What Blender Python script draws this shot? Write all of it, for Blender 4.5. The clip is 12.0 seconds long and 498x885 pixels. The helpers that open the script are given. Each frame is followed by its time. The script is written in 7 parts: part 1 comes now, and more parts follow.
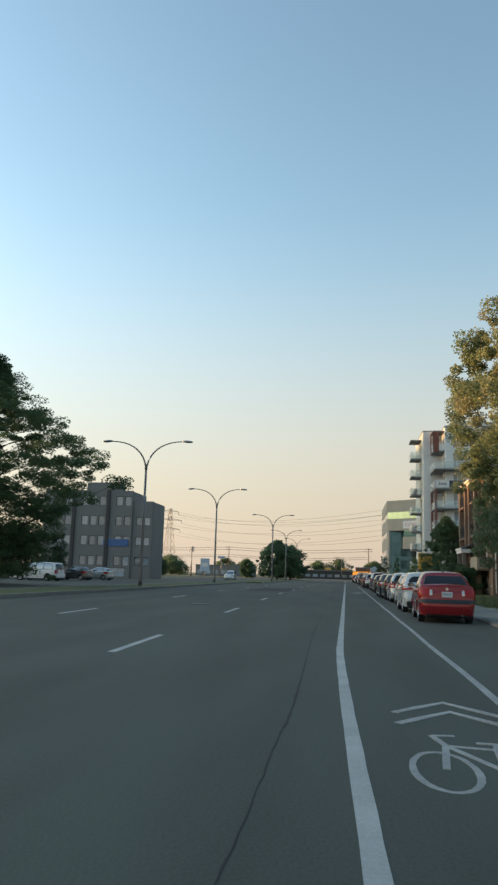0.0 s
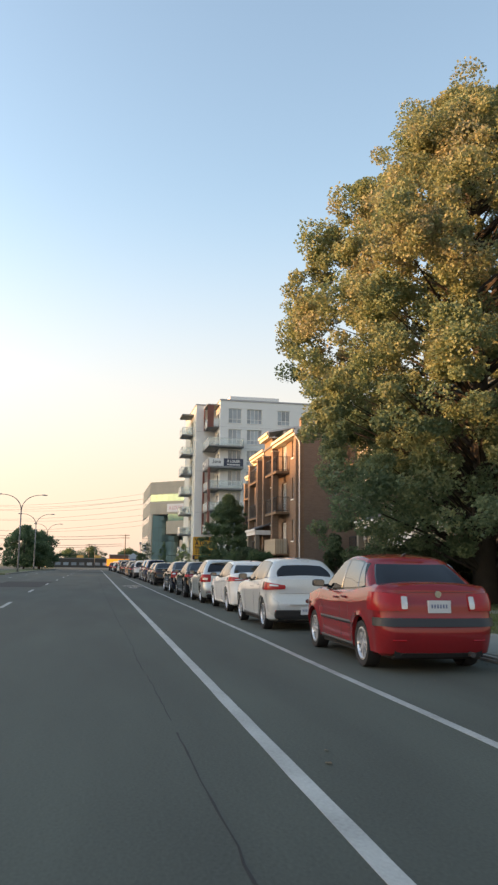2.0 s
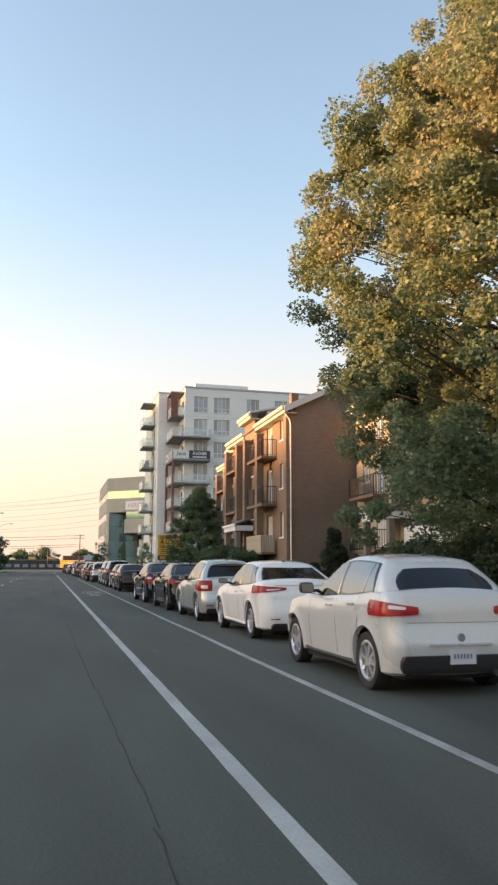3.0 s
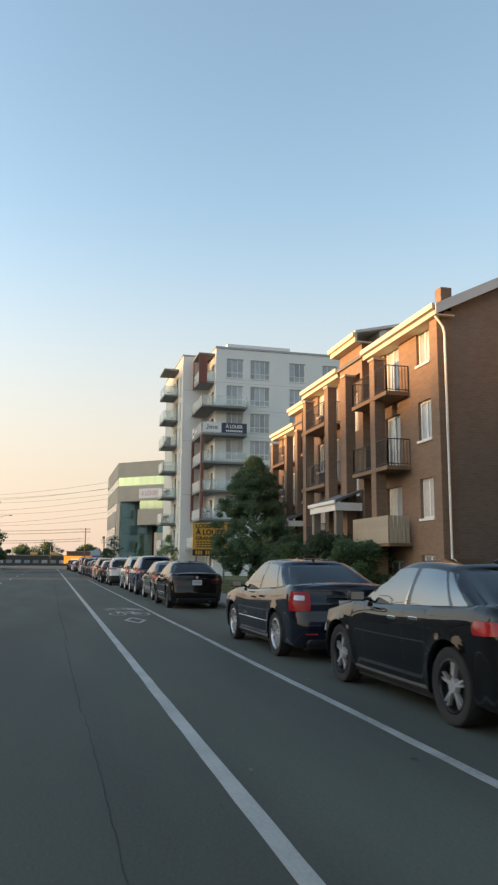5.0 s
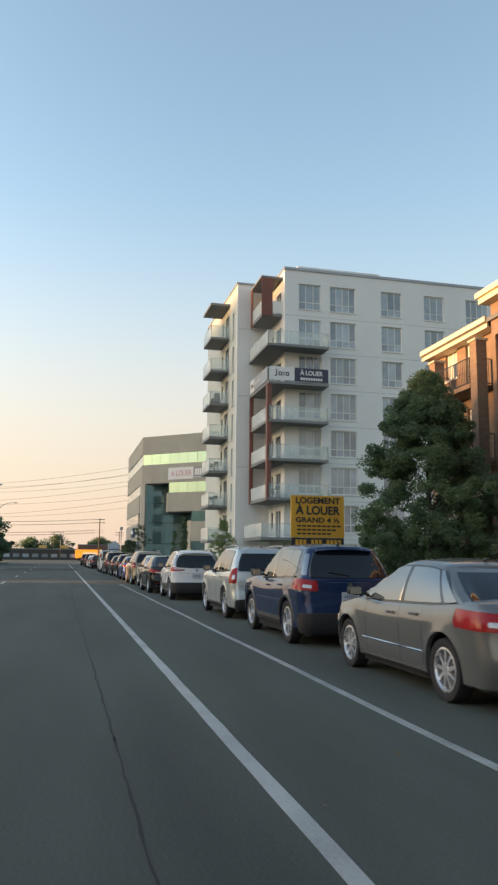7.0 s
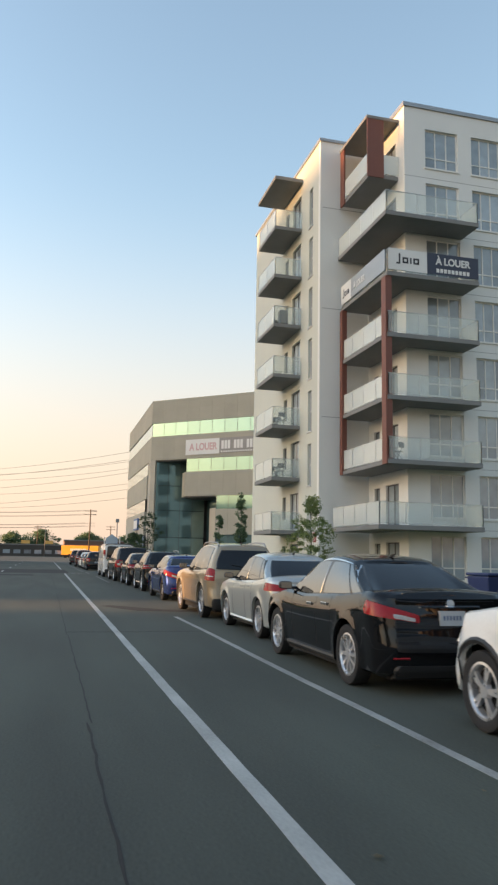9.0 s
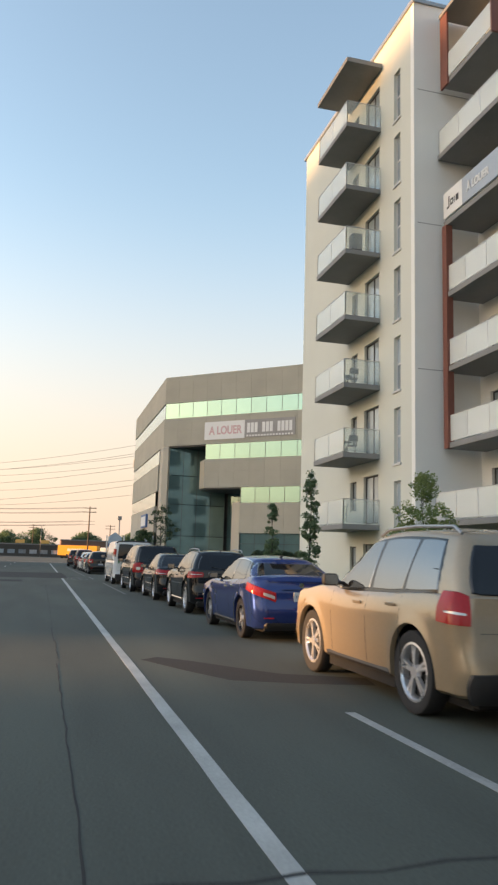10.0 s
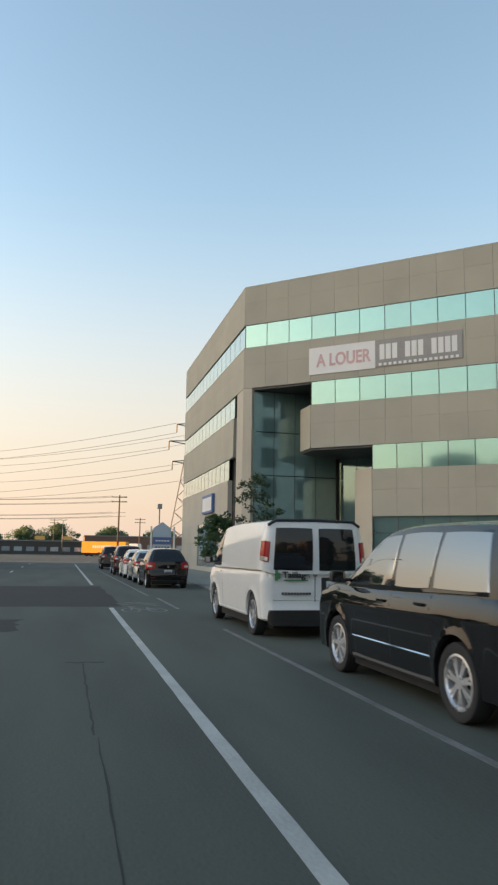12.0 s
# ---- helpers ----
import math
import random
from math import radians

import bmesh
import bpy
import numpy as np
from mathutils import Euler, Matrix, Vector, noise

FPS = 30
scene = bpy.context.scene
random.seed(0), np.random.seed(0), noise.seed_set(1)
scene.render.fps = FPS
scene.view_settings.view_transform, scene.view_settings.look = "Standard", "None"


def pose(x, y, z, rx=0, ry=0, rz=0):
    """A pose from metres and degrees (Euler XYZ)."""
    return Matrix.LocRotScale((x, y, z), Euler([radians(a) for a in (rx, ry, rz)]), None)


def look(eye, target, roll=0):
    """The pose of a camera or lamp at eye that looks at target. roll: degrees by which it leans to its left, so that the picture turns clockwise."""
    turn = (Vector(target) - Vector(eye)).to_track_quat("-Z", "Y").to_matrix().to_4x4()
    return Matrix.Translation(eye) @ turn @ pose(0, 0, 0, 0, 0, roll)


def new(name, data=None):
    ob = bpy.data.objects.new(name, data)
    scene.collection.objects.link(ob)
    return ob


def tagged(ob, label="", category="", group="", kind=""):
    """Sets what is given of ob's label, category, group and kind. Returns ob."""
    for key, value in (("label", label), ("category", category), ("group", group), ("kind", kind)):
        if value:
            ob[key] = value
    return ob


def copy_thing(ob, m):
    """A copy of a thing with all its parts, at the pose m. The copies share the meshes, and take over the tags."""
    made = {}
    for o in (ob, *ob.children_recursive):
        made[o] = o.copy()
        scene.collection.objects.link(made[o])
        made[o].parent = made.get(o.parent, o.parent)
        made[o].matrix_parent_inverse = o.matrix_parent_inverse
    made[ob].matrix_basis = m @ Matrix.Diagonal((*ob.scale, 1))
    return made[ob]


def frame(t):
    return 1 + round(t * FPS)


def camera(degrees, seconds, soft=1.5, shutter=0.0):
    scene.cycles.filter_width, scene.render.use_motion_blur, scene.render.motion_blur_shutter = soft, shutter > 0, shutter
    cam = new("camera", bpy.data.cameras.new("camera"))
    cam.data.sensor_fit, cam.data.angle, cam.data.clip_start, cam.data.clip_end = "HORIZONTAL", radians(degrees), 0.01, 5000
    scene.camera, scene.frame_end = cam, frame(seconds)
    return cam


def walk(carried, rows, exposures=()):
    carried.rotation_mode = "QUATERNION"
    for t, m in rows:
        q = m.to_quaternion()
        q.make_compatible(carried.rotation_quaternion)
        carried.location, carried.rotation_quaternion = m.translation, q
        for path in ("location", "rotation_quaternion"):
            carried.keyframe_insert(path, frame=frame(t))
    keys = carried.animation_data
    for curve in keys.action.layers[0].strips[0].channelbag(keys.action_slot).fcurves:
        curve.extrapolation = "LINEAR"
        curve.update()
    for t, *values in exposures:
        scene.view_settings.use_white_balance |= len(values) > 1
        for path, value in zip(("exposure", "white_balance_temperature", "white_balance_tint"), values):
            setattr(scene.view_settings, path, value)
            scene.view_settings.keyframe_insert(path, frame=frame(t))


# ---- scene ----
cam = camera(36.50, 12.0, soft=2.4, shutter=0.1)
PATH = [
    (0, 0.312, -0.041, 1.289, 99.858, -1.682, 7.203),
    (0.5, -0.336, 3.163, 1.298, 99.650, -1.388, 0.439),
    (1, -0.836, 6.563, 1.306, 99.524, -1.162, -4.955),
    (1.5, -1.036, 10.247, 1.318, 99.352, -0.916, -8.629),
    (2, -1.138, 14.015, 1.344, 99.300, -0.696, -11.361),
    (2.5, -1.125, 17.811, 1.363, 99.338, -0.360, -13.351),
    (3, -1.107, 22.172, 1.387, 99.329, -0.181, -14.707),
    (5, -1.017, 40.176, 1.461, 99.067, -0.402, -14.499),
    (5.5, -1.034, 45.631, 1.469, 99.050, -0.435, -14.088),
    (6, -1.157, 51.165, 1.482, 98.772, -0.361, -13.781),
    (6.5, -1.200, 56.833, 1.497, 98.670, -0.518, -13.675),
    (8.5, -1.270, 80.197, 1.512, 98.576, -0.913, -14.821),
    (9, -1.195, 86.110, 1.500, 98.529, -1.121, -14.946),
    (9.5, -1.169, 91.533, 1.464, 98.615, -1.487, -15.167),
    (10, -1.011, 97.666, 1.437, 98.706, -1.689, -15.215),
    (10.5, -0.953, 103.878, 1.477, 98.579, -1.388, -15.165),
    (11, -0.892, 110.238, 1.483, 98.698, -1.284, -14.589),
    (11.5, -0.964, 115.999, 1.487, 98.467, -1.306, -13.845),
    (12, -1.057, 121.796, 1.484, 98.273, -0.948, -13.674),
]
walk(cam, [(t, pose(x, y, z, rx, ry, rz)) for t, x, y, z, rx, ry, rz in PATH],
     exposures=[(0.0, 2.52, 7400, 7), (0.5, 2.64, 7420, 9), (1.5, 2.94, 7980, 16), (3.0, 3.1, 8350, 21), (5.0, 2.82, 7800, 14), (6.0, 2.8, 7800, 14), (8.5, 2.9, 7950, 15), (9.5, 2.94, 8100, 17), (11.0, 2.92, 8150, 17), (12.0, 2.82, 7800, 14)])

# ---- daylight: low evening sun ahead and to the left ----
SUN_AZ, SUN_EL = 86.0, 4.3
world = bpy.data.worlds.new("evening_sky")
scene.world = world
world.use_nodes = True
wn = world.node_tree.nodes
sky = wn.new("ShaderNodeTexSky")
sky.sky_type, sky.sun_disc = "NISHITA", False
sky.sun_elevation, sky.sun_rotation = radians(SUN_EL), radians(-SUN_AZ)
sky.altitude, sky.air_density, sky.dust_density, sky.ozone_density = 60, 1.0, 1.2, 1.95
wn["Background"].inputs["Strength"].default_value = 0.12
# a rosy veil of evening haze that thickens towards the horizon, all the way round
wl = world.node_tree.links
where, split = wn.new("ShaderNodeTexCoord"), wn.new("ShaderNodeSeparateXYZ")
wl.new(where.outputs["Generated"], split.inputs[0])
rise = wn.new("ShaderNodeMapRange")
rise.interpolation_type = "SMOOTHERSTEP"
rise.inputs["From Min"].default_value, rise.inputs["From Max"].default_value = -0.05, 0.52
rise.inputs["To Min"].default_value, rise.inputs["To Max"].default_value = 0.94, 0.0
wl.new(split.outputs["Z"], rise.inputs["Value"])
veil = wn.new("ShaderNodeMix")
veil.data_type = "RGBA"
veil.inputs["B"].default_value = (1.0, 0.86, 0.8, 1)
wl.new(rise.outputs[0], veil.inputs["Factor"])
wl.new(sky.outputs["Color"], veil.inputs["A"])
# the whole dome brightens smoothly towards the side of the sun
side, glow, shaded = wn.new("ShaderNodeVectorMath"), wn.new("ShaderNodeMapRange"), wn.new("ShaderNodeVectorMath")
side.operation, shaded.operation = "DOT_PRODUCT", "SCALE"
wl.new(where.outputs["Generated"], side.inputs[0])
side.inputs[1].default_value = (-math.sin(radians(SUN_AZ)), math.cos(radians(SUN_AZ)), 0.0)
glow.inputs["From Min"].default_value, glow.inputs["From Max"].default_value = -1.0, 1.0
glow.inputs["To Min"].default_value, glow.inputs["To Max"].default_value = 0.62, 1.31
wl.new(side.outputs["Value"], glow.inputs["Value"])
wl.new(veil.outputs["Result"], shaded.inputs[0])
wl.new(glow.outputs[0], shaded.inputs["Scale"])
wl.new(shaded.outputs[0], wn["Background"].inputs["Color"])
sun = new("sun", bpy.data.lights.new("sun", "SUN"))
sun.data.energy, sun.data.angle, sun.data.color = 1.5, radians(0.6), (1.0, 0.6, 0.3)
toward = Vector((-math.sin(radians(SUN_AZ)) * math.cos(radians(SUN_EL)), math.cos(radians(SUN_AZ)) * math.cos(radians(SUN_EL)), math.sin(radians(SUN_EL))))
sun.matrix_world = look(toward * 50, (0, 0, 0))

# ---- helpers for meshes ----
def box(bm, x0, x1, y0, y1, z0, z1, m=None):
    vs = [bm.verts.new(m @ Vector(c) if m else c) for c in
          ((x0, y0, z0), (x1, y0, z0), (x1, y1, z0), (x0, y1, z0), (x0, y0, z1), (x1, y0, z1), (x1, y1, z1), (x0, y1, z1))]
    for f in ((3, 2, 1, 0), (4, 5, 6, 7), (0, 1, 5, 4), (1, 2, 6, 5), (2, 3, 7, 6), (3, 0, 4, 7)):
        bm.faces.new([vs[i] for i in f])


def prism(bm, outline, z0, z1):
    """A closed upright prism over a counter-clockwise outline."""
    lo = [bm.verts.new((x, y, z0)) for x, y in outline]
    hi = [bm.verts.new((x, y, z1)) for x, y in outline]
    n = len(lo)
    bm.faces.new(lo[::-1])
    bm.faces.new(hi)
    for i in range(n):
        bm.faces.new((lo[i], lo[(i + 1) % n], hi[(i + 1) % n], hi[i]))


def tube(bm, pts, radii, sides=8):
    """A tube through points, with a radius at each, closed at both ends."""
    pts = [Vector(p) for p in pts]
    if not hasattr(radii, "__len__"):
        radii = [radii] * len(pts)
    rings = []
    for i, p in enumerate(pts):
        d = (pts[min(i + 1, len(pts) - 1)] - pts[max(i - 1, 0)]).normalized()
        a = d.cross(Vector((0, 0, 1)) if abs(d.z) < 0.9 else Vector((1, 0, 0))).normalized()
        b = d.cross(a)
        rings.append([bm.verts.new(p + radii[i] * (a * math.cos(k * math.tau / sides) + b * math.sin(k * math.tau / sides))) for k in range(sides)])
    for r, q in zip(rings, rings[1:]):
        for k in range(sides):
            bm.faces.new((r[k], r[(k + 1) % sides], q[(k + 1) % sides], q[k]))
    bm.faces.new(rings[0][::-1])
    bm.faces.new(rings[-1])


def finish(name, bm, material, smooth=False, bevel=0.0):
    bmesh.ops.recalc_face_normals(bm, faces=bm.faces)
    me = bpy.data.meshes.new(name)
    bm.to_mesh(me)
    bm.free()
    if smooth:
        me.shade_smooth()
    me.materials.append(material)
    ob = new(name, me)
    if bevel:
        mod = ob.modifiers.new("edge", "BEVEL")
        mod.width, mod.segments, mod.limit_method = bevel, 2, "ANGLE"
    return ob


def part(name, bm, material, parent, label="", m=None, smooth=False, bevel=0.0):
    ob = finish(name, bm, material, smooth, bevel)
    ob.parent = parent
    if m is not None:
        ob.matrix_basis = m
    if label:
        tagged(ob, label)
    return ob


def thing(name, label, category, m=None, group="", kind=""):
    """A top-level thing: an empty at its base that holds its parts."""
    ob = new(name)
    ob.empty_display_size = 0.2
    if m is not None:
        ob.matrix_basis = m
    return tagged(ob, label, category, group, kind)


# ---- materials ----
def surface(name, col, rough=0.7, metal=0.0, var=0.18, coarse=0.6, fine=14.0, bump=0.15, coat=0.0, per_piece=0.0, stain=0.0, ior=1.5, stretch=None):
    m = bpy.data.materials.new(name)
    m.use_nodes = True
    n, l = m.node_tree.nodes, m.node_tree.links
    b = n["Principled BSDF"]
    b.inputs["Metallic"].default_value, b.inputs["IOR"].default_value = metal, ior
    b.inputs["Coat Weight"].default_value, b.inputs["Coat Roughness"].default_value = coat, 0.04
    tc = n.new("ShaderNodeTexCoord")
    big, small = n.new("ShaderNodeTexNoise"), n.new("ShaderNodeTexNoise")
    big.inputs["Scale"].default_value, small.inputs["Scale"].default_value = coarse, fine
    big.inputs["Detail"].default_value, small.inputs["Detail"].default_value = 5.0, 6.0
    for t in (big, small):
        l.new(tc.outputs["Object"], t.inputs["Vector"])
    if stretch:
        along = n.new("ShaderNodeVectorMath")
        along.operation = "MULTIPLY"
        along.inputs[1].default_value = stretch
        l.new(tc.outputs["Object"], along.inputs[0])
        l.new(along.outputs[0], big.inputs["Vector"])
    add = n.new("ShaderNodeMath")
    add.operation = "MULTIPLY_ADD"
    l.new(big.outputs["Fac"], add.inputs[0])
    add.inputs[1].default_value = 0.6
    half = n.new("ShaderNodeMath")
    half.operation = "MULTIPLY"
    half.inputs[1].default_value = 0.4
    l.new(small.outputs["Fac"], half.inputs[0])
    l.new(half.outputs[0], add.inputs[2])
    mp = n.new("ShaderNodeMapRange")
    mp.inputs["From Min"].default_value, mp.inputs["From Max"].default_value = 0.3, 0.7
    mp.inputs["To Min"].default_value, mp.inputs["To Max"].default_value = 1 - var, 1 + var
    l.new(add.outputs[0], mp.inputs["Value"])
    src = mp.outputs[0]
    if per_piece:
        oi = n.new("ShaderNodeObjectInfo")
        pr = n.new("ShaderNodeMapRange")
        pr.inputs["To Min"].default_value, pr.inputs["To Max"].default_value = 1 - per_piece, 1 + per_piece
        l.new(oi.outputs["Random"], pr.inputs["Value"])
        mu = n.new("ShaderNodeMath")
        mu.operation = "MULTIPLY"
        l.new(src, mu.inputs[0])
        l.new(pr.outputs[0], mu.inputs[1])
        src = mu.outputs[0]
    sc = n.new("ShaderNodeVectorMath")
    sc.operation = "SCALE"
    sc.inputs[0].default_value = col
    l.new(src, sc.inputs["Scale"])
    l.new(sc.outputs[0], b.inputs["Base Color"])
    rr = n.new("ShaderNodeMapRange")
    rr.inputs["To Min"].default_value, rr.inputs["To Max"].default_value = max(rough - 0.12 * (rough > 0.1), 0.01), min(rough + 0.12 * (rough > 0.1), 1)
    l.new(big.outputs["Fac"], rr.inputs["Value"])
    l.new(rr.outputs[0], b.inputs["Roughness"])
    if bump:
        bp = n.new("ShaderNodeBump")
        bp.inputs["Strength"].default_value, bp.inputs["Distance"].default_value = bump, 0.01
        l.new(small.outputs["Fac"], bp.inputs["Height"])
        l.new(bp.outputs[0], b.inputs["Normal"])
    return m


def brick_surface(name, c1, c2, mortar):
    m = surface(name, c1, 0.85, var=0.2, coarse=0.35, fine=20)
    n, l = m.node_tree.nodes, m.node_tree.links
    b = n["Principled BSDF"]
    geo, sep, comb, tex = n.new("ShaderNodeTexCoord"), n.new("ShaderNodeSeparateXYZ"), n.new("ShaderNodeCombineXYZ"), n.new("ShaderNodeTexBrick")
    l.new(geo.outputs["Object"], sep.inputs[0])
    s = n.new("ShaderNodeMath")
    s.operation = "ADD"
    l.new(sep.outputs["X"], s.inputs[0])
    l.new(sep.outputs["Y"], s.inputs[1])
    l.new(s.outputs[0], comb.inputs["X"])
    l.new(sep.outputs["Z"], comb.inputs["Y"])
    l.new(comb.outputs[0], tex.inputs["Vector"])
    tex.inputs["Color1"].default_value, tex.inputs["Color2"].default_value, tex.inputs["Mortar"].default_value = (*c1, 1), (*c2, 1), (*mortar, 1)
    tex.inputs["Scale"].default_value, tex.inputs["Mortar Size"].default_value = 1.0, 0.012
    tex.inputs["Brick Width"].default_value, tex.inputs["Row Height"].default_value = 0.26, 0.1
    old = b.inputs["Base Color"].links[0].from_socket
    mix = n.new("ShaderNodeMix")
    mix.data_type, mix.blend_type = "RGBA", "MULTIPLY"
    mix.inputs["Factor"].default_value = 1.0
    l.new(tex.outputs["Color"], mix.inputs["A"])
    sc = n.new("ShaderNodeVectorMath")
    sc.operation = "SCALE"
    sc.inputs["Scale"].default_value = 1 / max(c1)
    l.new(old, sc.inputs[0])
    hsv = n.new("ShaderNodeRGBToBW")
    l.new(sc.outputs[0], hsv.inputs[0])
    l.new(hsv.outputs[0], mix.inputs["B"])
    gain = n.new("ShaderNodeVectorMath")
    gain.operation = "SCALE"
    gain.inputs["Scale"].default_value = 1.7
    l.new(mix.outputs["Result"], gain.inputs[0])
    l.new(gain.outputs[0], b.inputs["Base Color"])
    bp = n.new("ShaderNodeBump")
    bp.inputs["Strength"].default_value, bp.inputs["Distance"].default_value = 0.6, 0.01
    bp.invert = True
    l.new(tex.outputs["Fac"], bp.inputs["Height"])
    l.new(bp.outputs[0], b.inputs["Normal"])
    return m


def leaf_surface(name, cols, rough=0.6, lit_rise=None):
    """Leaves: each island takes its own tint between the given colours; some light passes through."""
    m = bpy.data.materials.new(name)
    m.use_nodes = True
    n, l = m.node_tree.nodes, m.node_tree.links
    b = n["Principled BSDF"]
    g, r = n.new("ShaderNodeNewGeometry"), n.new("ShaderNodeValToRGB")
    els = r.color_ramp.elements
    els[0].position, els[0].color = 0, (*cols[0], 1)
    els[1].position, els[1].color = 1, (*cols[-1], 1)
    for i, c in enumerate(cols[1:-1]):
        els.new((i + 1) / (len(cols) - 1)).color = (*c, 1)
    tc, nz = n.new("ShaderNodeTexCoord"), n.new("ShaderNodeTexNoise")
    nz.inputs["Scale"].default_value = 0.45
    l.new(tc.outputs["Object"], nz.inputs["Vector"])
    mx = n.new("ShaderNodeMath")
    mx.operation = "MULTIPLY_ADD"
    mx.inputs[1].default_value = 0.45
    off = n.new("ShaderNodeMapRange")
    off.inputs["From Min"].default_value, off.inputs["From Max"].default_value = 0.35, 0.65
    off.inputs["To Max"].default_value = 0.6
    l.new(nz.outputs["Fac"], off.inputs["Value"])
    l.new(g.outputs["Random Per Island"], mx.inputs[0])
    l.new(off.outputs[0], mx.inputs[2])
    fac = mx.outputs[0]
    if lit_rise:
        # leaf colour goes golden with height: the sunlit upper crown is painted in
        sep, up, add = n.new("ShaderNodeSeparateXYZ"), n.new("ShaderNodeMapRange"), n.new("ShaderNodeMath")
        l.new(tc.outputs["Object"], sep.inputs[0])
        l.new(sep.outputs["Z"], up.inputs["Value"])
        up.inputs["From Min"].default_value, up.inputs["From Max"].default_value = lit_rise
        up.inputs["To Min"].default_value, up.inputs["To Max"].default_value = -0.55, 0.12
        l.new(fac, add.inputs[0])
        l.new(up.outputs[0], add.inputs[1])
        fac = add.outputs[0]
    l.new(fac, r.inputs["Fac"])
    l.new(r.outputs["Color"], b.inputs["Base Color"])
    b.inputs["Roughness"].default_value = rough
    tr, ms = n.new("ShaderNodeBsdfTranslucent"), n.new("ShaderNodeMixShader")
    l.new(r.outputs["Color"], tr.inputs["Color"])
    ms.inputs["Fac"].default_value = 0.48
    l.new(b.outputs[0], ms.inputs[1])
    l.new(tr.outputs[0], ms.inputs[2])
    l.new(ms.outputs[0], n["Material Output"].inputs["Surface"])
    return m


ASPHALT = surface("asphalt", (0.054, 0.065, 0.054), 0.88, var=0.55, coarse=0.8, fine=45, bump=0.3, stretch=(1.0, 0.16, 1.0))
ASPHALT_NEW = surface("patched_asphalt", (0.016, 0.017, 0.017), 0.95, var=0.25, coarse=0.5, fine=60, bump=0.35)
TAR = surface("tar", (0.022, 0.022, 0.022), 0.92, var=0.3, coarse=2, fine=30)
PAINT_LINE = surface("worn_road_paint", (0.35, 0.365, 0.35), 0.65, var=0.35, coarse=1.3, fine=38, bump=0.2)
PAINT_WORN = surface("thin_road_paint", (0.29, 0.3, 0.29), 0.7, var=0.45, coarse=1.8, fine=30, bump=0.2)
PAINT_FAINT = surface("faded_road_paint", (0.14, 0.145, 0.14), 0.75, var=0.5, coarse=1.8, fine=30, bump=0.2)
CONCRETE = surface("pavement_concrete", (0.2, 0.207, 0.182), 0.88, var=0.16, coarse=0.8, fine=30, bump=0.3, per_piece=0.07)
KERB = surface("kerb_concrete", (0.23, 0.23, 0.21), 0.9, var=0.22, coarse=1.2, fine=25, bump=0.3, per_piece=0.06)
SOIL = surface("dry_ground", (0.09, 0.1, 0.05), 0.95, var=0.35, coarse=0.15, fine=6, bump=0.5)
LAWN = surface("lawn_ground", (0.06, 0.085, 0.025), 0.95, var=0.35, coarse=0.5, fine=12, bump=0.6)
GRASS = leaf_surface("grass_blades", [(0.05, 0.09, 0.02), (0.09, 0.12, 0.03), (0.16, 0.15, 0.06)])
STUCCO = surface("pale_grey_render", (0.755, 0.765, 0.74), 0.85, var=0.07, coarse=0.25, fine=30, bump=0.2)
STUCCO_WARM = surface("beige_render", (0.58, 0.6, 0.54), 0.85, var=0.07, coarse=0.25, fine=30, bump=0.2)
CONC_SLAB = surface("balcony_concrete", (0.22, 0.222, 0.22), 0.8, var=0.14, coarse=0.8, fine=18)
MAROON = surface("maroon_panel", (0.2, 0.07, 0.05), 0.6, var=0.1, coarse=0.6, fine=12, bump=0.05)
METAL_GREY = surface("grey_metal", (0.34, 0.35, 0.36), 0.42, 0.7, var=0.1, coarse=1, fine=20, bump=0.03)
RAIL_METAL = surface("pale_rail_metal", (0.5, 0.51, 0.51), 0.45, 0.4, var=0.08, coarse=1, fine=20, bump=0.03)
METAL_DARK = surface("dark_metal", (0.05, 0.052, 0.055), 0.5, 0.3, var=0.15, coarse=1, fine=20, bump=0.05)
FRAME_GREY = surface("window_frame_grey", (0.54, 0.55, 0.55), 0.5, var=0.06)
FRAME_WHITE = surface("window_frame_white", (0.75, 0.74, 0.7), 0.5, var=0.06)
PANE = surface("window_pane", (0.29, 0.345, 0.38), 0.04, var=0.3, coarse=0.3, fine=2, bump=0.0, ior=1.75, per_piece=0.3)
CURTAIN = surface("pale_curtain", (0.5, 0.49, 0.46), 0.9, var=0.2, coarse=1, fine=8)
RAIL_GLASS = bpy.data.materials.new("balustrade_glass")
RAIL_GLASS.use_nodes = True
_n, _l = RAIL_GLASS.node_tree.nodes, RAIL_GLASS.node_tree.links
_b = _n["Principled BSDF"]
_b.inputs["Base Color"].default_value, _b.inputs["Roughness"].default_value, _b.inputs["IOR"].default_value = (0.8, 0.84, 0.82, 1), 0.1, 1.5
_t, _m = _n.new("ShaderNodeBsdfTransparent"), _n.new("ShaderNodeMixShader")
_t.inputs["Color"].default_value = (0.93, 0.96, 0.95, 1)
_m.inputs["Fac"].default_value = 0.42
_l.new(_b.outputs[0], _m.inputs[1])
_l.new(_t.outputs[0], _m.inputs[2])
_l.new(_m.outputs[0], _n["Material Output"].inputs["Surface"])
RAIL_CLEAR = RAIL_GLASS.copy()
RAIL_CLEAR.name = "clear_balustrade_glass"
RAIL_CLEAR.node_tree.nodes["Mix Shader"].inputs["Fac"].default_value = 0.8
PRECAST = surface("precast_taupe", (0.405, 0.38, 0.31), 0.85, var=0.12, coarse=0.4, fine=40, bump=0.25, per_piece=0.03)
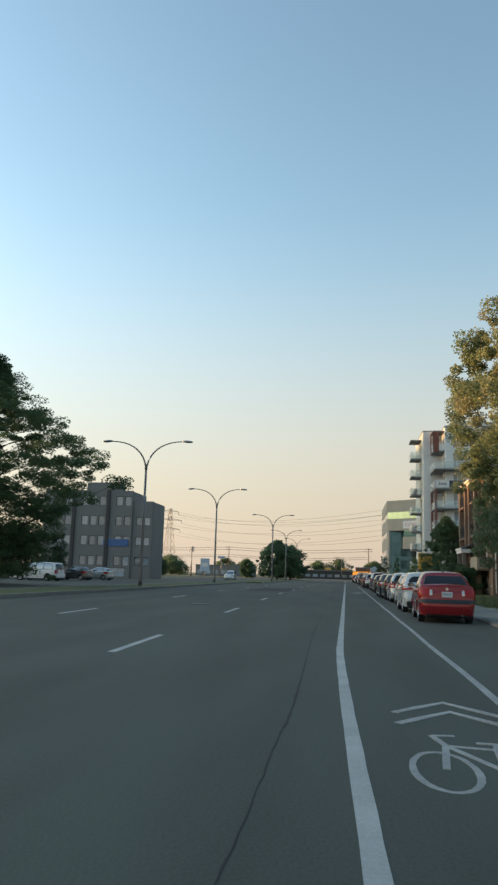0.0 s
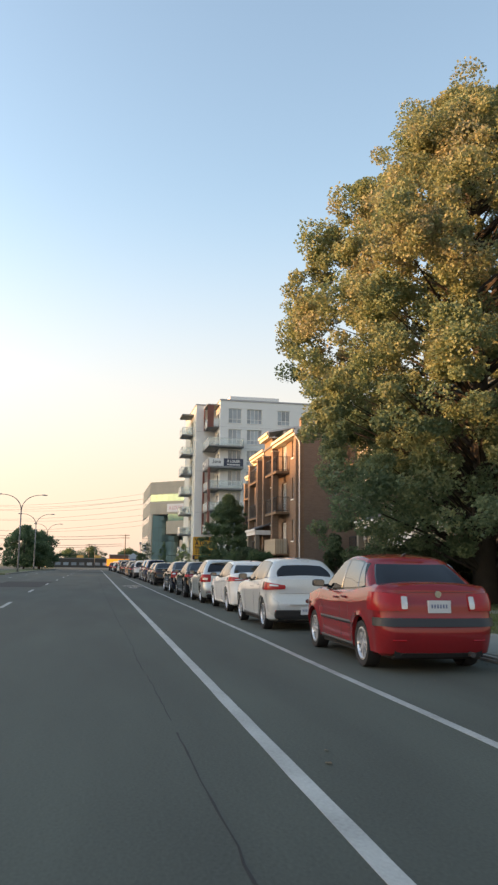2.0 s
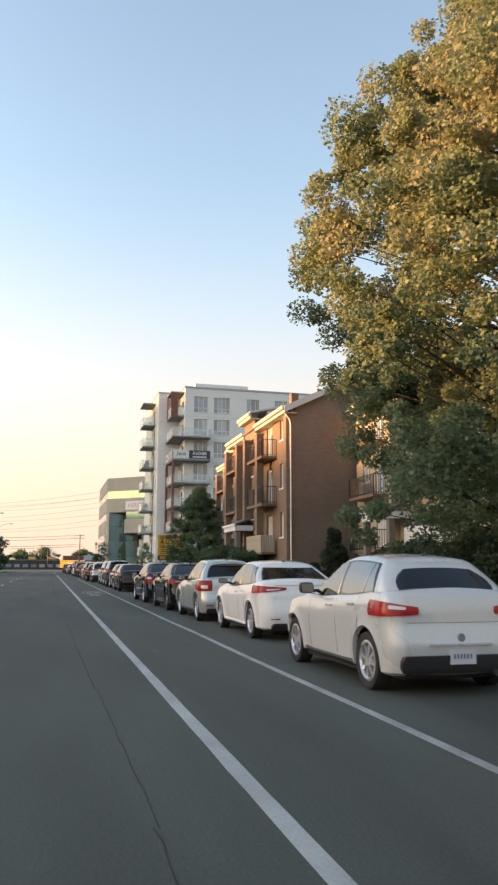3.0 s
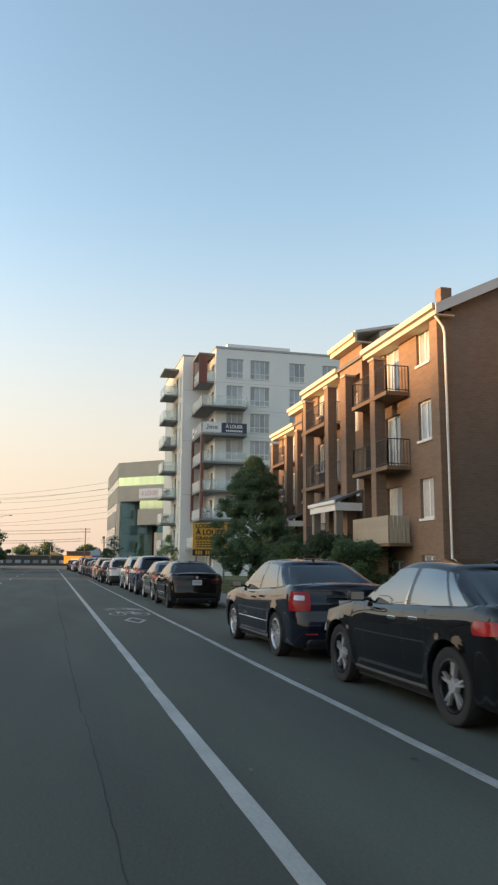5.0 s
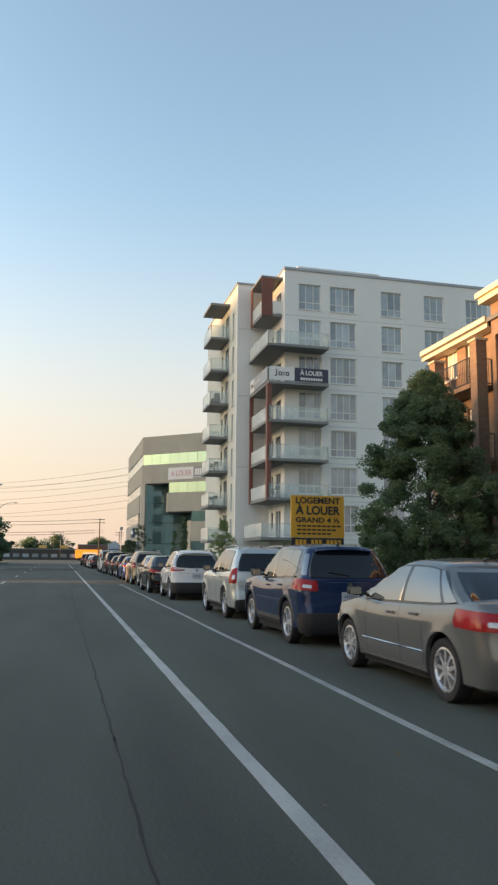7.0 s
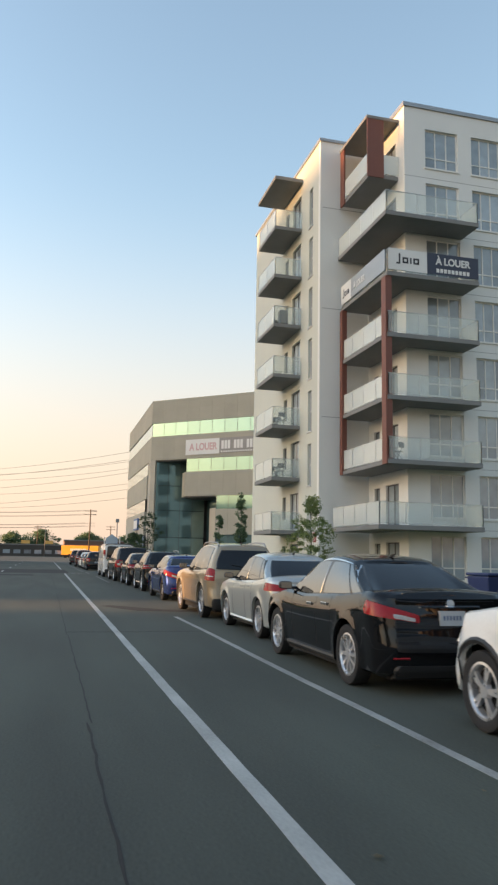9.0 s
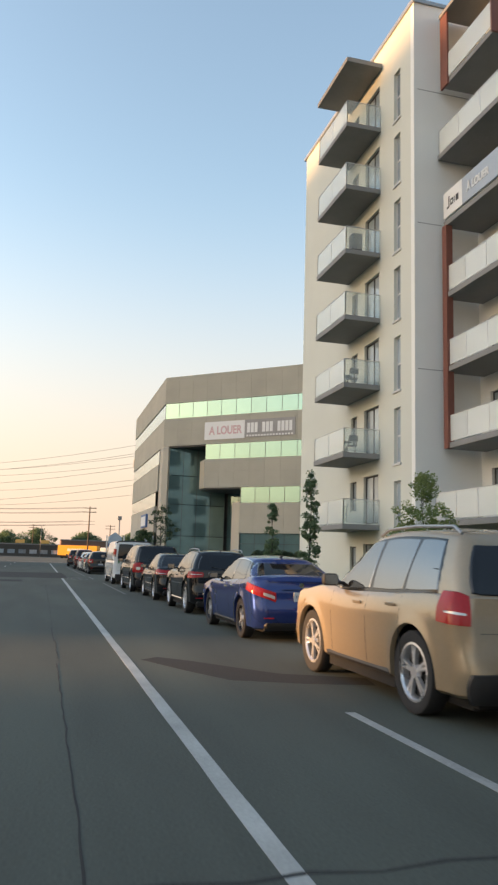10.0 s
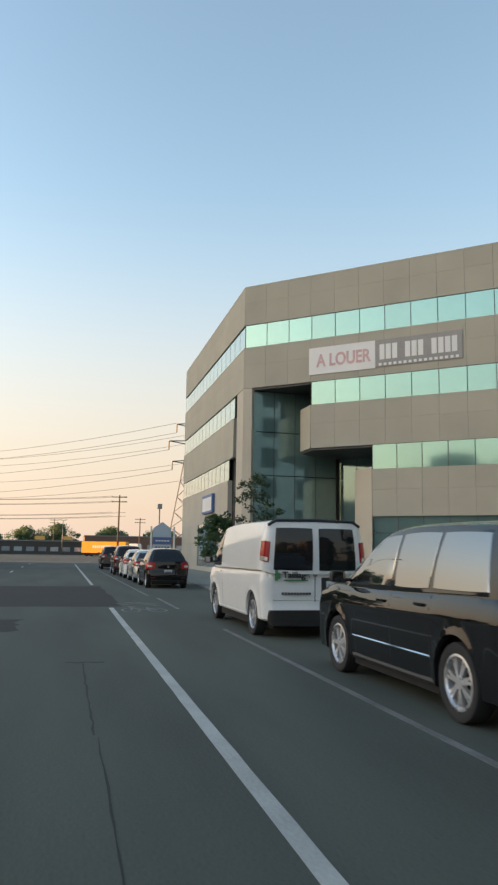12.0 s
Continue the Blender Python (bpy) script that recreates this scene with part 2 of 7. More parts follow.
PRECAST_PALE = surface("precast_pale", (0.46, 0.42, 0.345), 0.85, var=0.12, coarse=0.4, fine=40, bump=0.25, per_piece=0.03)
GREEN_GLASS = surface("green_mirror_glass", (0.23, 0.43, 0.385), 0.07, 0.6, var=0.06, coarse=0.2, fine=1.5, bump=0.0, per_piece=0.06, coat=1.0)
TEAL_GLASS = surface("dark_teal_glass", (0.18, 0.3, 0.29), 0.05, 0.55, var=0.15, coarse=0.2, fine=1.5, bump=0.0, per_piece=0.08, coat=1.0)
BRICK = brick_surface("orange_brown_brick", (0.205, 0.128, 0.082), (0.168, 0.102, 0.065), (0.16, 0.128, 0.102))
BRICK_DULL = brick_surface("brown_brick", (0.155, 0.115, 0.092), (0.132, 0.096, 0.076), (0.145, 0.118, 0.1))
EAVE = surface("cream_eave", (0.66, 0.56, 0.4), 0.6, var=0.1)
DARK_WALL = surface("dark_brown_cladding", (0.06, 0.055, 0.05), 0.8, var=0.2, coarse=0.3, fine=15)
BRICK_RED = brick_surface("red_brown_brick", (0.2, 0.1, 0.075), (0.17, 0.085, 0.062), (0.15, 0.11, 0.09))
BRICK_BEIGE = brick_surface("beige_brick", (0.36, 0.3, 0.21), (0.32, 0.265, 0.185), (0.28, 0.24, 0.18))
SHINGLE = surface("grey_shingle", (0.12, 0.12, 0.125), 0.9, var=0.25, coarse=1.2, fine=12, bump=0.5)
TIMBER = surface("weathered_timber", (0.2, 0.13, 0.08), 0.8, var=0.25, coarse=2, fine=24)
TIMBER_PALE = surface("pale_timber", (0.42, 0.36, 0.27), 0.8, var=0.2, coarse=2, fine=24)
PORCH_TAUPE = surface("porch_taupe_paint", (0.2, 0.175, 0.14), 0.8, var=0.15, coarse=1, fine=20)
WALL_GREY = surface("grey_office_wall", (0.19, 0.195, 0.19), 0.85, var=0.12, coarse=0.3, fine=20)
BARK = surface("bark", (0.045, 0.037, 0.03), 0.95, var=0.35, coarse=3, fine=25, bump=0.8)
# greens to tan-gold by height, with the light on the upper crown coloured in
LEAF_MAPLE = leaf_surface("maple_leaves", [(0.125, 0.19, 0.11), (0.175, 0.24, 0.13), (0.24, 0.28, 0.145), (0.29, 0.305, 0.165), (0.345, 0.315, 0.2)], lit_rise=(2.0, 11.0))
LEAF_GREEN = leaf_surface("green_leaves", [(0.06, 0.115, 0.058), (0.085, 0.15, 0.068), (0.12, 0.18, 0.08)])
LEAF_LINDEN = leaf_surface("linden_leaves", [(0.085, 0.15, 0.085), (0.115, 0.19, 0.1), (0.155, 0.225, 0.115)])
LEAF_DARK = leaf_surface("dark_leaves", [(0.04, 0.07, 0.04), (0.055, 0.09, 0.048), (0.08, 0.115, 0.055)])
LEAF_LIGHT = leaf_surface("light_leaves", [(0.15, 0.22, 0.08), (0.2, 0.27, 0.1), (0.26, 0.31, 0.13)])
LAMP_STEEL = surface("galvanised_steel", (0.2, 0.2, 0.2), 0.5, 0.6, var=0.15, coarse=1, fine=15)
WOOD_POLE = surface("pole_wood", (0.12, 0.085, 0.06), 0.9, var=0.25, coarse=1, fine=20)

# ---- ground, road, pavement ----
def slab(name, x0, x1, y0, y1, z0, z1, material, label, category, kind="structure"):
    bm = bmesh.new()
    box(bm, x0, x1, y0, y1, z0, z1)
    return tagged(finish(name, bm, material), label, category, kind=kind)


bm = bmesh.new()
box(bm, -2500, 2500, -2500, 2500, -0.6, -0.06)
tagged(finish("ground", bm, SOIL), "dry grassy ground reaching to the horizon", "ground", kind="structure")
slab("road", -13.6, 4.65, -120, 420, -0.055, 0.0, ASPHALT, "worn grey asphalt carriageway of a wide boulevard", "road")
road_2 = slab("road_far_side", -34.0, -17.4, -120, 420, -0.055, 0.0, ASPHALT, "asphalt carriageway beyond the median", "road")
slab("road_crossing", 4.72, 160, 226, 242, -0.05, -0.004, ASPHALT, "asphalt side street at the far junction", "road")
slab("road_crossing", -160, -34.0, 226, 242, -0.05, -0.004, ASPHALT, "asphalt side street at the far junction", "road")
slab("car_park", -60, -34.0, 40, 108, -0.05, -0.003, ASPHALT, "asphalt car park in front of the office block", "car park")
slab("median", -17.2, -13.8, -120, 108, -0.05, 0.14, LAWN, "grassy median strip between the carriageways", "median")
slab("median", -17.2, -11.5, 108, 222, -0.05, 0.141, LAWN, "grassy median strip between the carriageways", "median")
for x0, x1, y0, y1 in ((-13.8, -13.6, -120, 108), (-11.5, -11.3, 108, 222), (-17.4, -17.2, -120, 222)):
    slab("median_kerb", x0, x1, y0, y1, -0.05, 0.16, KERB, "concrete kerb of the median", "kerb")
slab("lawn", 6.72, 60, -60, 142, -0.05, 0.085, LAWN, "patchy green and brown front lawn", "lawn")
slab("forecourt", 6.72, 60, 142, 222, -0.05, 0.08, CONCRETE, "pale paved forecourt of the office building", "pavement")

# kerb stones and pavement slabs along the parked cars
pavement = thing("pavement", "pale concrete pavement beside the kerb", "pavement", kind="structure")
kerb = thing("kerb", "worn concrete kerb along the parking lane", "kerb", kind="structure")
bm = bmesh.new()
box(bm, 0, 2.985, -0.085, 0.085, -0.05, 0.075)
bmesh.ops.bevel(bm, geom=[e for e in bm.edges if all(v.co.z > 0.05 for v in e.verts)], offset=0.035, segments=2, affect="EDGES")
kerb_stone = part("kerb_stone", bm, KERB, kerb, m=pose(4.66, -20, 0, 0, 0, 90))
bm = bmesh.new()
box(bm, 0, 1.49, -0.0, 1.955, -0.05, 0.08)
bmesh.ops.bevel(bm, geom=[e for e in bm.edges if all(v.co.z > 0.05 for v in e.verts)], offset=0.012, segments=1, affect="EDGES")
pave = part("slab", bm, CONCRETE, pavement, m=pose(6.71, -20, 0, 0, 0, 90))
rnd = random.Random(5)
for i in range(1, 74):
    o = kerb_stone.copy()
    scene.collection.objects.link(o)
    o.matrix_basis = pose(4.66 + rnd.uniform(-0.006, 0.006), -20 + 3 * i, rnd.uniform(-0.008, 0.004), 0, 0, 90)
for i in range(1, 146):
    o = pave.copy()
    scene.collection.objects.link(o)
    o.matrix_basis = pose(6.71, -20 + 1.5 * i, rnd.uniform(-0.006, 0.006), rnd.uniform(-0.2, 0.2), rnd.uniform(-0.2, 0.2), 90)
# concrete walks across the lawn
slab("walkway", 9.3, 10.4, 62.0, 77.0, 0.0, 0.1, CONCRETE, "concrete walk along the front of the apartments", "path")
for y in (34.4, 59.0, 75.7, 86.9):
    slab("walkway", 6.72, 13.0, y, y + 1.3, 0.0, 0.095, CONCRETE, "narrow concrete walk across the lawn", "path")


# ---- road paint ----
def strip(bm, pts, w, z0=-0.01, z1=0.0022, wob=0.0, seed=1):
    """A thin painted or tarred band along points (x, y)."""
    r = random.Random(seed)
    prev = None
    for i, (x, y) in enumerate(pts):
        a, b = pts[max(i - 1, 0)], pts[min(i + 1, len(pts) - 1)]
        d = Vector((b[0] - a[0], b[1] - a[1])).normalized()
        n = Vector((-d.y, d.x)) * (w / 2)
        e1, e2 = 1 + r.uniform(-wob, wob), 1 + r.uniform(-wob, wob)
        ring = [bm.verts.new(c) for c in ((x + n.x * e1, y + n.y * e1, z0), (x + n.x * e1, y + n.y * e1, z1), (x - n.x * e2, y - n.y * e2, z1), (x - n.x * e2, y - n.y * e2, z0))]
        if prev:
            for k in range(4):
                bm.faces.new((prev[k], prev[(k + 1) % 4], ring[(k + 1) % 4], ring[k]))
        else:
            bm.faces.new(ring[::-1])
        prev = ring
    bm.faces.new(prev)


def steps(y0, y1, d):
    n = max(int((y1 - y0) / d), 1)
    return [y0 + (y1 - y0) * i / n for i in range(n + 1)]


def bike_x(y):
    """The bicycle lane's left line swings in a little before it runs straight."""
    return 0.215 + 0.36 * max(0.0, (14 - y) / 14) ** 1.3 if y < 14 else 0.215


def painted(name, runs, w, label, seed=1, material=None, wob=0.06):
    bm = bmesh.new()
    for i, pts in enumerate(runs):
        strip(bm, pts, w, wob=wob, seed=seed + i)
    return tagged(finish(name, bm, material or PAINT_LINE), label, "road marking", kind="structure")


painted("bike_lane_line", [[(bike_x(y), y) for y in steps(-15, 142.1, 0.5)]], 0.125, "wide white line of the bicycle lane, scuffed")
painted("bike_lane_line", [[(0.2 - 0.0014 * (y - 155), y) for y in steps(155, 200, 0.5)]], 0.13, "wide white line of the bicycle lane, scuffed")
painted("parking_line", [[(1.96 + 0.01 * math.sin(y * 0.7), y) for y in steps(-15, 104.7, 0.5)]], 0.1, "worn white line between bicycle lane and parked cars", material=PAINT_WORN)
painted("parking_line", [[(2.05, y) for y in steps(126, 136.5, 0.5)], [(1.91, y) for y in steps(141.6, 146.2, 0.5)], [(1.75 - 0.0088 * (y - 147), y) for y in steps(147.4, 179, 0.5)]], 0.09, "faint white line between bicycle lane and parked cars", material=PAINT_FAINT)
for lane, first, gap in ((0, -14.6, 13.3), (1, -12.2, 16.8)):
    y = first
    while y < 205:
        x = max(-3.38 - 0.02 * (y - 12), -4.2) if lane == 0 else max(-7.9 - 0.03 * (y - 22), -9.0)
        painted("lane_dash", [[(x - 0.02 * (v - y), v) for v in steps(y, y + 3.6, 0.4)]], 0.13, "short white dash between traffic lanes", seed=int(y) + 40)
        y += gap
painted("stop_line", [[(x, 214.0) for x in steps(-13, 2, 0.6)]], 0.45, "white stop line at the far junction")


def bike_symbol(y0, diamond, x0=1.2, rx=0.22, faded=False):
    """White bicycle with a double chevron, painted in the lane; y0 is its nearer end."""
    bm = bmesh.new()
    strokes = []

    def lay(pts, w, seed):
        """One stroke, each a hair above the one before."""
        strokes.append(w)
        strip(bm, pts, w, z1=0.0022 + 0.0004 * len(strokes), wob=0.18, seed=seed)

    def ring(cx, cy, rx, ry):
        lay([(cx + rx * math.cos(a), cy + ry * math.sin(a)) for a in [i * math.tau / 26 for i in range(27)]], 0.05, 3)

    for cx in (x0 - 0.34, x0 + 0.33):
        ring(cx, y0 + 0.57, rx, 0.55)
    for run in ([(x0 - 0.33, y0 + 0.6), (x0 - 0.24, y0 + 1.38), (x0 - 0.31, y0 + 1.74), (x0 - 0.12, y0 + 1.77)],
                [(x0 - 0.24, y0 + 1.38), (x0 + 0.08, y0 + 0.62), (x0 + 0.33, y0 + 0.55)], [(x0 - 0.23, y0 + 1.36), (x0 + 0.14, y0 + 1.3), (x0 + 0.08, y0 + 0.62)],
                [(x0 + 0.16, y0 + 1.28), (x0 + 0.33, y0 + 0.55)], [(x0 + 0.14, y0 + 1.3), (x0 + 0.17, y0 + 1.5)], [(x0 + 0.02, y0 + 1.52), (x0 + 0.22, y0 + 1.5)]):
        for a, b in zip(run, run[1:]):
            lay([a, ((a[0] + b[0]) / 2, (a[1] + b[1]) / 2), b], 0.05, 5)
    for dy in (2.2, 2.76):
        lay([(x0 - 0.55, y0 + dy), (x0 - 0.28, y0 + dy + 0.37), (x0, y0 + dy + 0.74), (x0 + 0.28, y0 + dy + 0.33), (x0 + 0.56, y0 + dy - 0.08)], 0.1, 7)
    if diamond:
        d, xd = y0 - 1.91, x0 - 0.1
        ends = [(xd - 0.25, d), (xd, d + 0.9), (xd + 0.25, d), (xd, d - 0.9)]
        for a, b in zip(ends, ends[1:] + ends[:1]):
            lay([a, ((a[0] + b[0]) / 2, (a[1] + b[1]) / 2), b], 0.08, 9)
    tagged(finish("bicycle_marking", bm, PAINT_FAINT if faded else PAINT_WORN), "worn white bicycle and chevrons painted on the asphalt", "road marking", kind="structure")


bike_symbol(5.0, False, 1.34)
bike_symbol(61.86, True, 1.22)
bike_symbol(140.7, False, 1.0, faded=True)

def interp_line(pts, v):
    for (a, p), (b, q) in zip(pts, pts[1:]):
        if v <= b:
            return p + (q - p) * (v - a) / (b - a)
    return pts[-1][1]


# sealed cracks and patches
rnd = random.Random(11)
y = 2.0
while y < 132.3:
    end = min(y + rnd.uniform(2.0, 8.0), 132.3)
    drift = rnd.uniform(-0.025, 0.025)
    pts = [(interp_line(((0, -0.22), (8, -0.22), (17, -0.4), (45, -0.62), (62, -0.73), (133, -0.72)), v) + drift + rnd.gauss(0, 0.005), v) for v in steps(y, end, 0.22)]
    painted("road_crack", [pts], rnd.choice((0.006, 0.01, 0.013, 0.018)), "dark broken crack along the lane joint", material=TAR, wob=0.6, seed=int(y * 7))
    y = end + rnd.choice((-0.15, 0.0, 0.1, 0.5))
painted("road_crack", [[(-0.95 + 0.07 * k, 132.35 + rnd.gauss(0, 0.03)) for k in range(8)]], 0.04, "short dark cross crack", material=TAR, wob=0.7)
painted("road_crack", [[(-0.75 + rnd.uniform(-0.03, 0.03) + k * 0.35, 101.2 + rnd.uniform(-0.04, 0.04)) for k in range(9)]], 0.03, "dark cross crack", material=TAR, wob=0.5)
for x0, x1, y0, y1 in ((-7.0, 0.45, 142.5, 153.8), (-9.5, -1.85, 136.2, 138.8), (-7.5, -4.2, 60, 74)):
    bm = bmesh.new()
    ring = []
    for k in range(28):
        f = k / 28 * 4
        s, t = int(f), f - int(f)
        cx, cy = [(x0 + (x1 - x0) * t, y0), (x1, y0 + (y1 - y0) * t), (x1 - (x1 - x0) * t, y1), (x0, y1 - (y1 - y0) * t)][s]
        ring.append((cx + rnd.uniform(-0.12, 0.12), cy + rnd.uniform(-0.12, 0.12)))
    prism(bm, ring, -0.02, 0.0015)
    tagged(finish("road_patch", bm, ASPHALT_NEW), "darker patch of repaired asphalt", "road patch", kind="structure")
bm = bmesh.new()
prism(bm, [(x + rnd.uniform(-0.05, 0.05), y + rnd.uniform(-0.05, 0.05)) for x, y in ((0.45, 108.5), (0.85, 107.4), (1.3, 106.7), (2.1, 106.4), (2.9, 106.2), (2.95, 106.7), (2.0, 107.1), (1.5, 107.7), (1.06, 108.4), (0.7, 108.8))], -0.02, 0.0016)
tagged(finish("road_patch", bm, ASPHALT_NEW), "dark strip of patched asphalt across the bicycle lane", "road patch", kind="structure")
for mx, my in ((-5.6, 31.0),):
    cover = thing("manhole_cover", "round cast-iron manhole cover set in the asphalt", "manhole cover", pose(mx, my, 0))
    bm = bmesh.new()
    bmesh.ops.create_cone(bm, cap_ends=True, segments=40, radius1=0.46, radius2=0.44, depth=0.02)
    part("rim", bm, ASPHALT_NEW, cover, m=pose(0, 0, 0.0))
    bm = bmesh.new()
    bmesh.ops.create_cone(bm, cap_ends=True, segments=40, radius1=0.37, radius2=0.37, depth=0.02)
    part("lid", bm, METAL_DARK, cover, m=pose(0, 0, 0.005))

# unseen blocks added across the boulevard, west of the view, to shade the street
for x0, x1, y0, y1, h in ((-320, -300, -60, 73, 29.0), (-320, -300, 73.5, 127.5, 32.0), (-320, -300, 133.5, 162, 48.0), (-320, -300, 162.5, 230, 44.5)):
    slab("block_across", x0, x1, y0, y1, -0.05, h, WALL_GREY, "plain grey block, unseen, added far across the boulevard to shade the street", "building")

# ---- building kit ----
def sheet(bm, ss, zs, solid, y0, y1):
    """One upright plate over a grid of cells, left open where solid(s, z) says so."""
    seen = {}

    def vert(i, y, k):
        if (i, y, k) not in seen:
            seen[i, y, k] = bm.verts.new((ss[i], y, zs[k]))
        return seen[i, y, k]

    ni, nk = len(ss) - 1, len(zs) - 1
    full = {(i, k) for i in range(ni) for k in range(nk) if solid((ss[i] + ss[i + 1]) / 2, (zs[k] + zs[k + 1]) / 2)}
    for i, k in full:
        bm.faces.new((vert(i, y0, k), vert(i + 1, y0, k), vert(i + 1, y0, k + 1), vert(i, y0, k + 1)))
        bm.faces.new((vert(i, y1, k + 1), vert(i + 1, y1, k + 1), vert(i + 1, y1, k), vert(i, y1, k)))
        for di, dk, a, b in ((-1, 0, (i, k), (i, k + 1)), (1, 0, (i + 1, k + 1), (i + 1, k)), (0, -1, (i + 1, k), (i, k)), (0, 1, (i, k + 1), (i + 1, k + 1))):
            if (i + di, k + dk) not in full:
                bm.faces.new((vert(a[0], y0, a[1]), vert(b[0], y0, b[1]), vert(b[0], y1, b[1]), vert(a[0], y1, a[1])))


def wall_cells(bm, s0, s1, z0, z1, holes, out, thick=0.3):
    """A wall along local x with openings (s0, s1, z0, z1) that go through it; out is the sign of local y outside."""
    ss = sorted({s0, s1, *[v for h in holes for v in h[:2]]})
    zs = sorted({z0, z1, *[v for h in holes for v in h[2:]]})
    sheet(bm, ss, zs, lambda s, z: not any(h[0] < s < h[1] and h[2] < z < h[3] for h in holes), min(0, -out * thick), max(0, -out * thick))


def window(parent, m, s0, s1, z0, z1, out, cols=2, rows=1, frame_mat=None, pane_mat=None, depth=0.12, bar=0.06, sill=True, name="window", low=None):
    """A window in its reveal: frame with bars, and one pane for each light."""
    bm = bmesh.new()
    y0, y1 = sorted((-out * depth, -out * (depth + 0.07)))
    heights = [z0 + bar / 2 + (z1 - z0 - bar) * i / rows for i in range(rows + 1)] if low is None else [z0, z0 + low, z1]
    us = [s0, s0 + bar] + [v for i in range(1, cols) for v in (s0 + (s1 - s0) * i / cols - bar / 2, s0 + (s1 - s0) * i / cols + bar / 2)] + [s1 - bar, s1]
    vs = [z0, z0 + bar] + [v for h in heights[1:-1] for v in (h - bar / 2, h + bar / 2)] + [z1 - bar, z1]
    sheet(bm, us, vs, lambda q, z: sum(v < q for v in us) % 2 == 1 or sum(v < z for v in vs) % 2 == 1, y0, y1)
    fr = part(name, bm, frame_mat or FRAME_GREY, parent, m=m)
    p0, p1 = sorted((-out * (depth + 0.03), -out * (depth + 0.045)))
    for i in range(cols):
        w = (s1 - s0) / cols
        for a, b in zip(heights, heights[1:]):
            bm = bmesh.new()
            box(bm, s0 + i * w + 0.01, s0 + (i + 1) * w - 0.01, p0, p1, a, b)
            part("pane", bm, pane_mat or PANE, fr)
    if sill:
        bm = bmesh.new()
        q0, q1 = sorted((out * 0.06, -out * 0.1))
        box(bm, s0 - 0.06, s1 + 0.06, q0, q1, z0 - 0.09, z0 - 0.003)
        part("sill", bm, frame_mat or FRAME_GREY, fr)
    return fr


def glass_rail(parent, runs, z, h=1.05, glass=None):
    """Balustrade of glass sheets between slim posts, along runs of (x0, y0, x1, y1)."""
    for x0, y0, x1, y1 in runs:
        a, b = Vector((x0, y0, z)), Vector((x1, y1, z))
        n = max(round((b - a).length / 1.5), 1)
        ang = math.degrees(math.atan2(y1 - y0, x1 - x0))
        L = (b - a).length / n
        bm = bmesh.new()
        box(bm, 0, (b - a).length, -0.018, 0.018, h - 0.012, h + 0.012)
        rail = part("handrail", bm, RAIL_METAL, parent, m=pose(x0, y0, z, 0, 0, ang))
        for i in range(n + 1):
            bm = bmesh.new()
            box(bm, i * L - 0.014, i * L + 0.014, -0.014, 0.014, 0, h - 0.012)
            part("post", bm, RAIL_METAL, rail)
        for i in range(n):
            bm = bmesh.new()
            box(bm, i * L + 0.02, i * L + L - 0.02, -0.006, 0.006, 0.05, h - 0.02)
            part("glass_sheet", bm, glass or (RAIL_CLEAR if abs(x1 - x0) > abs(y1 - y0) else RAIL_GLASS), rail)


def bar_rail(parent, m, runs, h=1.05, step=0.13, material=None):
    """Metal railing with thin upright bars along runs of (x0, y0, x1, y1) in the frame m."""
    bm = bmesh.new()
    for x0, y0, x1, y1 in runs:
        a, b = Vector((x0, y0, 0)), Vector((x1, y1, 0))
        n = max(int((b - a).length / step), 1)
        for i in range(n + 1):
            p = a.lerp(b, i / n)
            w = 0.02 if i in (0, n) else 0.009
            box(bm, p.x - w, p.x + w, p.y - w, p.y + w, 0, h)
        for zz in (0.08, h):
            tube(bm, [a + Vector((0, 0, zz)), b + Vector((0, 0, zz))], 0.022, 6)
    return part("railing", bm, material or METAL_DARK, parent, m=m)


def words(parent, text, size, m, material, name="lettering", align="CENTER", spacing=1.0, width=None):
    """Raised flat letters in the built-in font, turned into a mesh."""
    cu = bpy.data.curves.new(name, "FONT")
    cu.body, cu.size, cu.align_x, cu.align_y, cu.extrude, cu.space_character = text, size, align, "CENTER", 0.008, spacing
    cu.offset = size * 0.028
    tmp = bpy.data.objects.new(name, cu)
    scene.collection.objects.link(tmp)
    dg = bpy.context.evaluated_depsgraph_get()
    me = bpy.data.meshes.new_from_object(tmp.evaluated_get(dg))
    bpy.data.objects.remove(tmp)
    me.materials.clear()
    me.materials.append(material)
    if width:
        xs = [v.co.x for v in me.vertices]
        k = width / (max(xs) - min(xs))
        for v in me.vertices:
            v.co.x *= k
    ob = new(name, me)
    ob.parent, ob.matrix_basis = parent, m
    return ob


# ---- tall pale apartment building ----
condo = thing("apartment_building", "eight-storey pale grey rendered apartment building with glass balconies", "building")
LEVELS = [2.95 + 3.02 * i for i in range(8)]
SOUTH = pose(15.55, 119.3, 0)
holes, wins = [], []
for c0, c1, n in ((1.2, 3.1, 3), (3.9, 6.15, 4), (8.45, 10.3, 3), (12.4, 14.25, 3), (16.35, 18.55, 4)):
    for k in range(8):
        top = 2.62 + 3.025 * k
        holes.append((c0, c1, top - 2.15, top))
        wins.append((c0, c1, top - 2.15, top, n))
bm = bmesh.new()
wall_cells(bm, 0, 21.5, 0.0, 24.9, holes, -1)
part("wall", bm, STUCCO, condo, m=SOUTH)
for c0, c1, a, b, n in wins:
    window(condo, SOUTH, c0, c1, a, b, -1, n, 2, FRAME_WHITE, low=0.62)
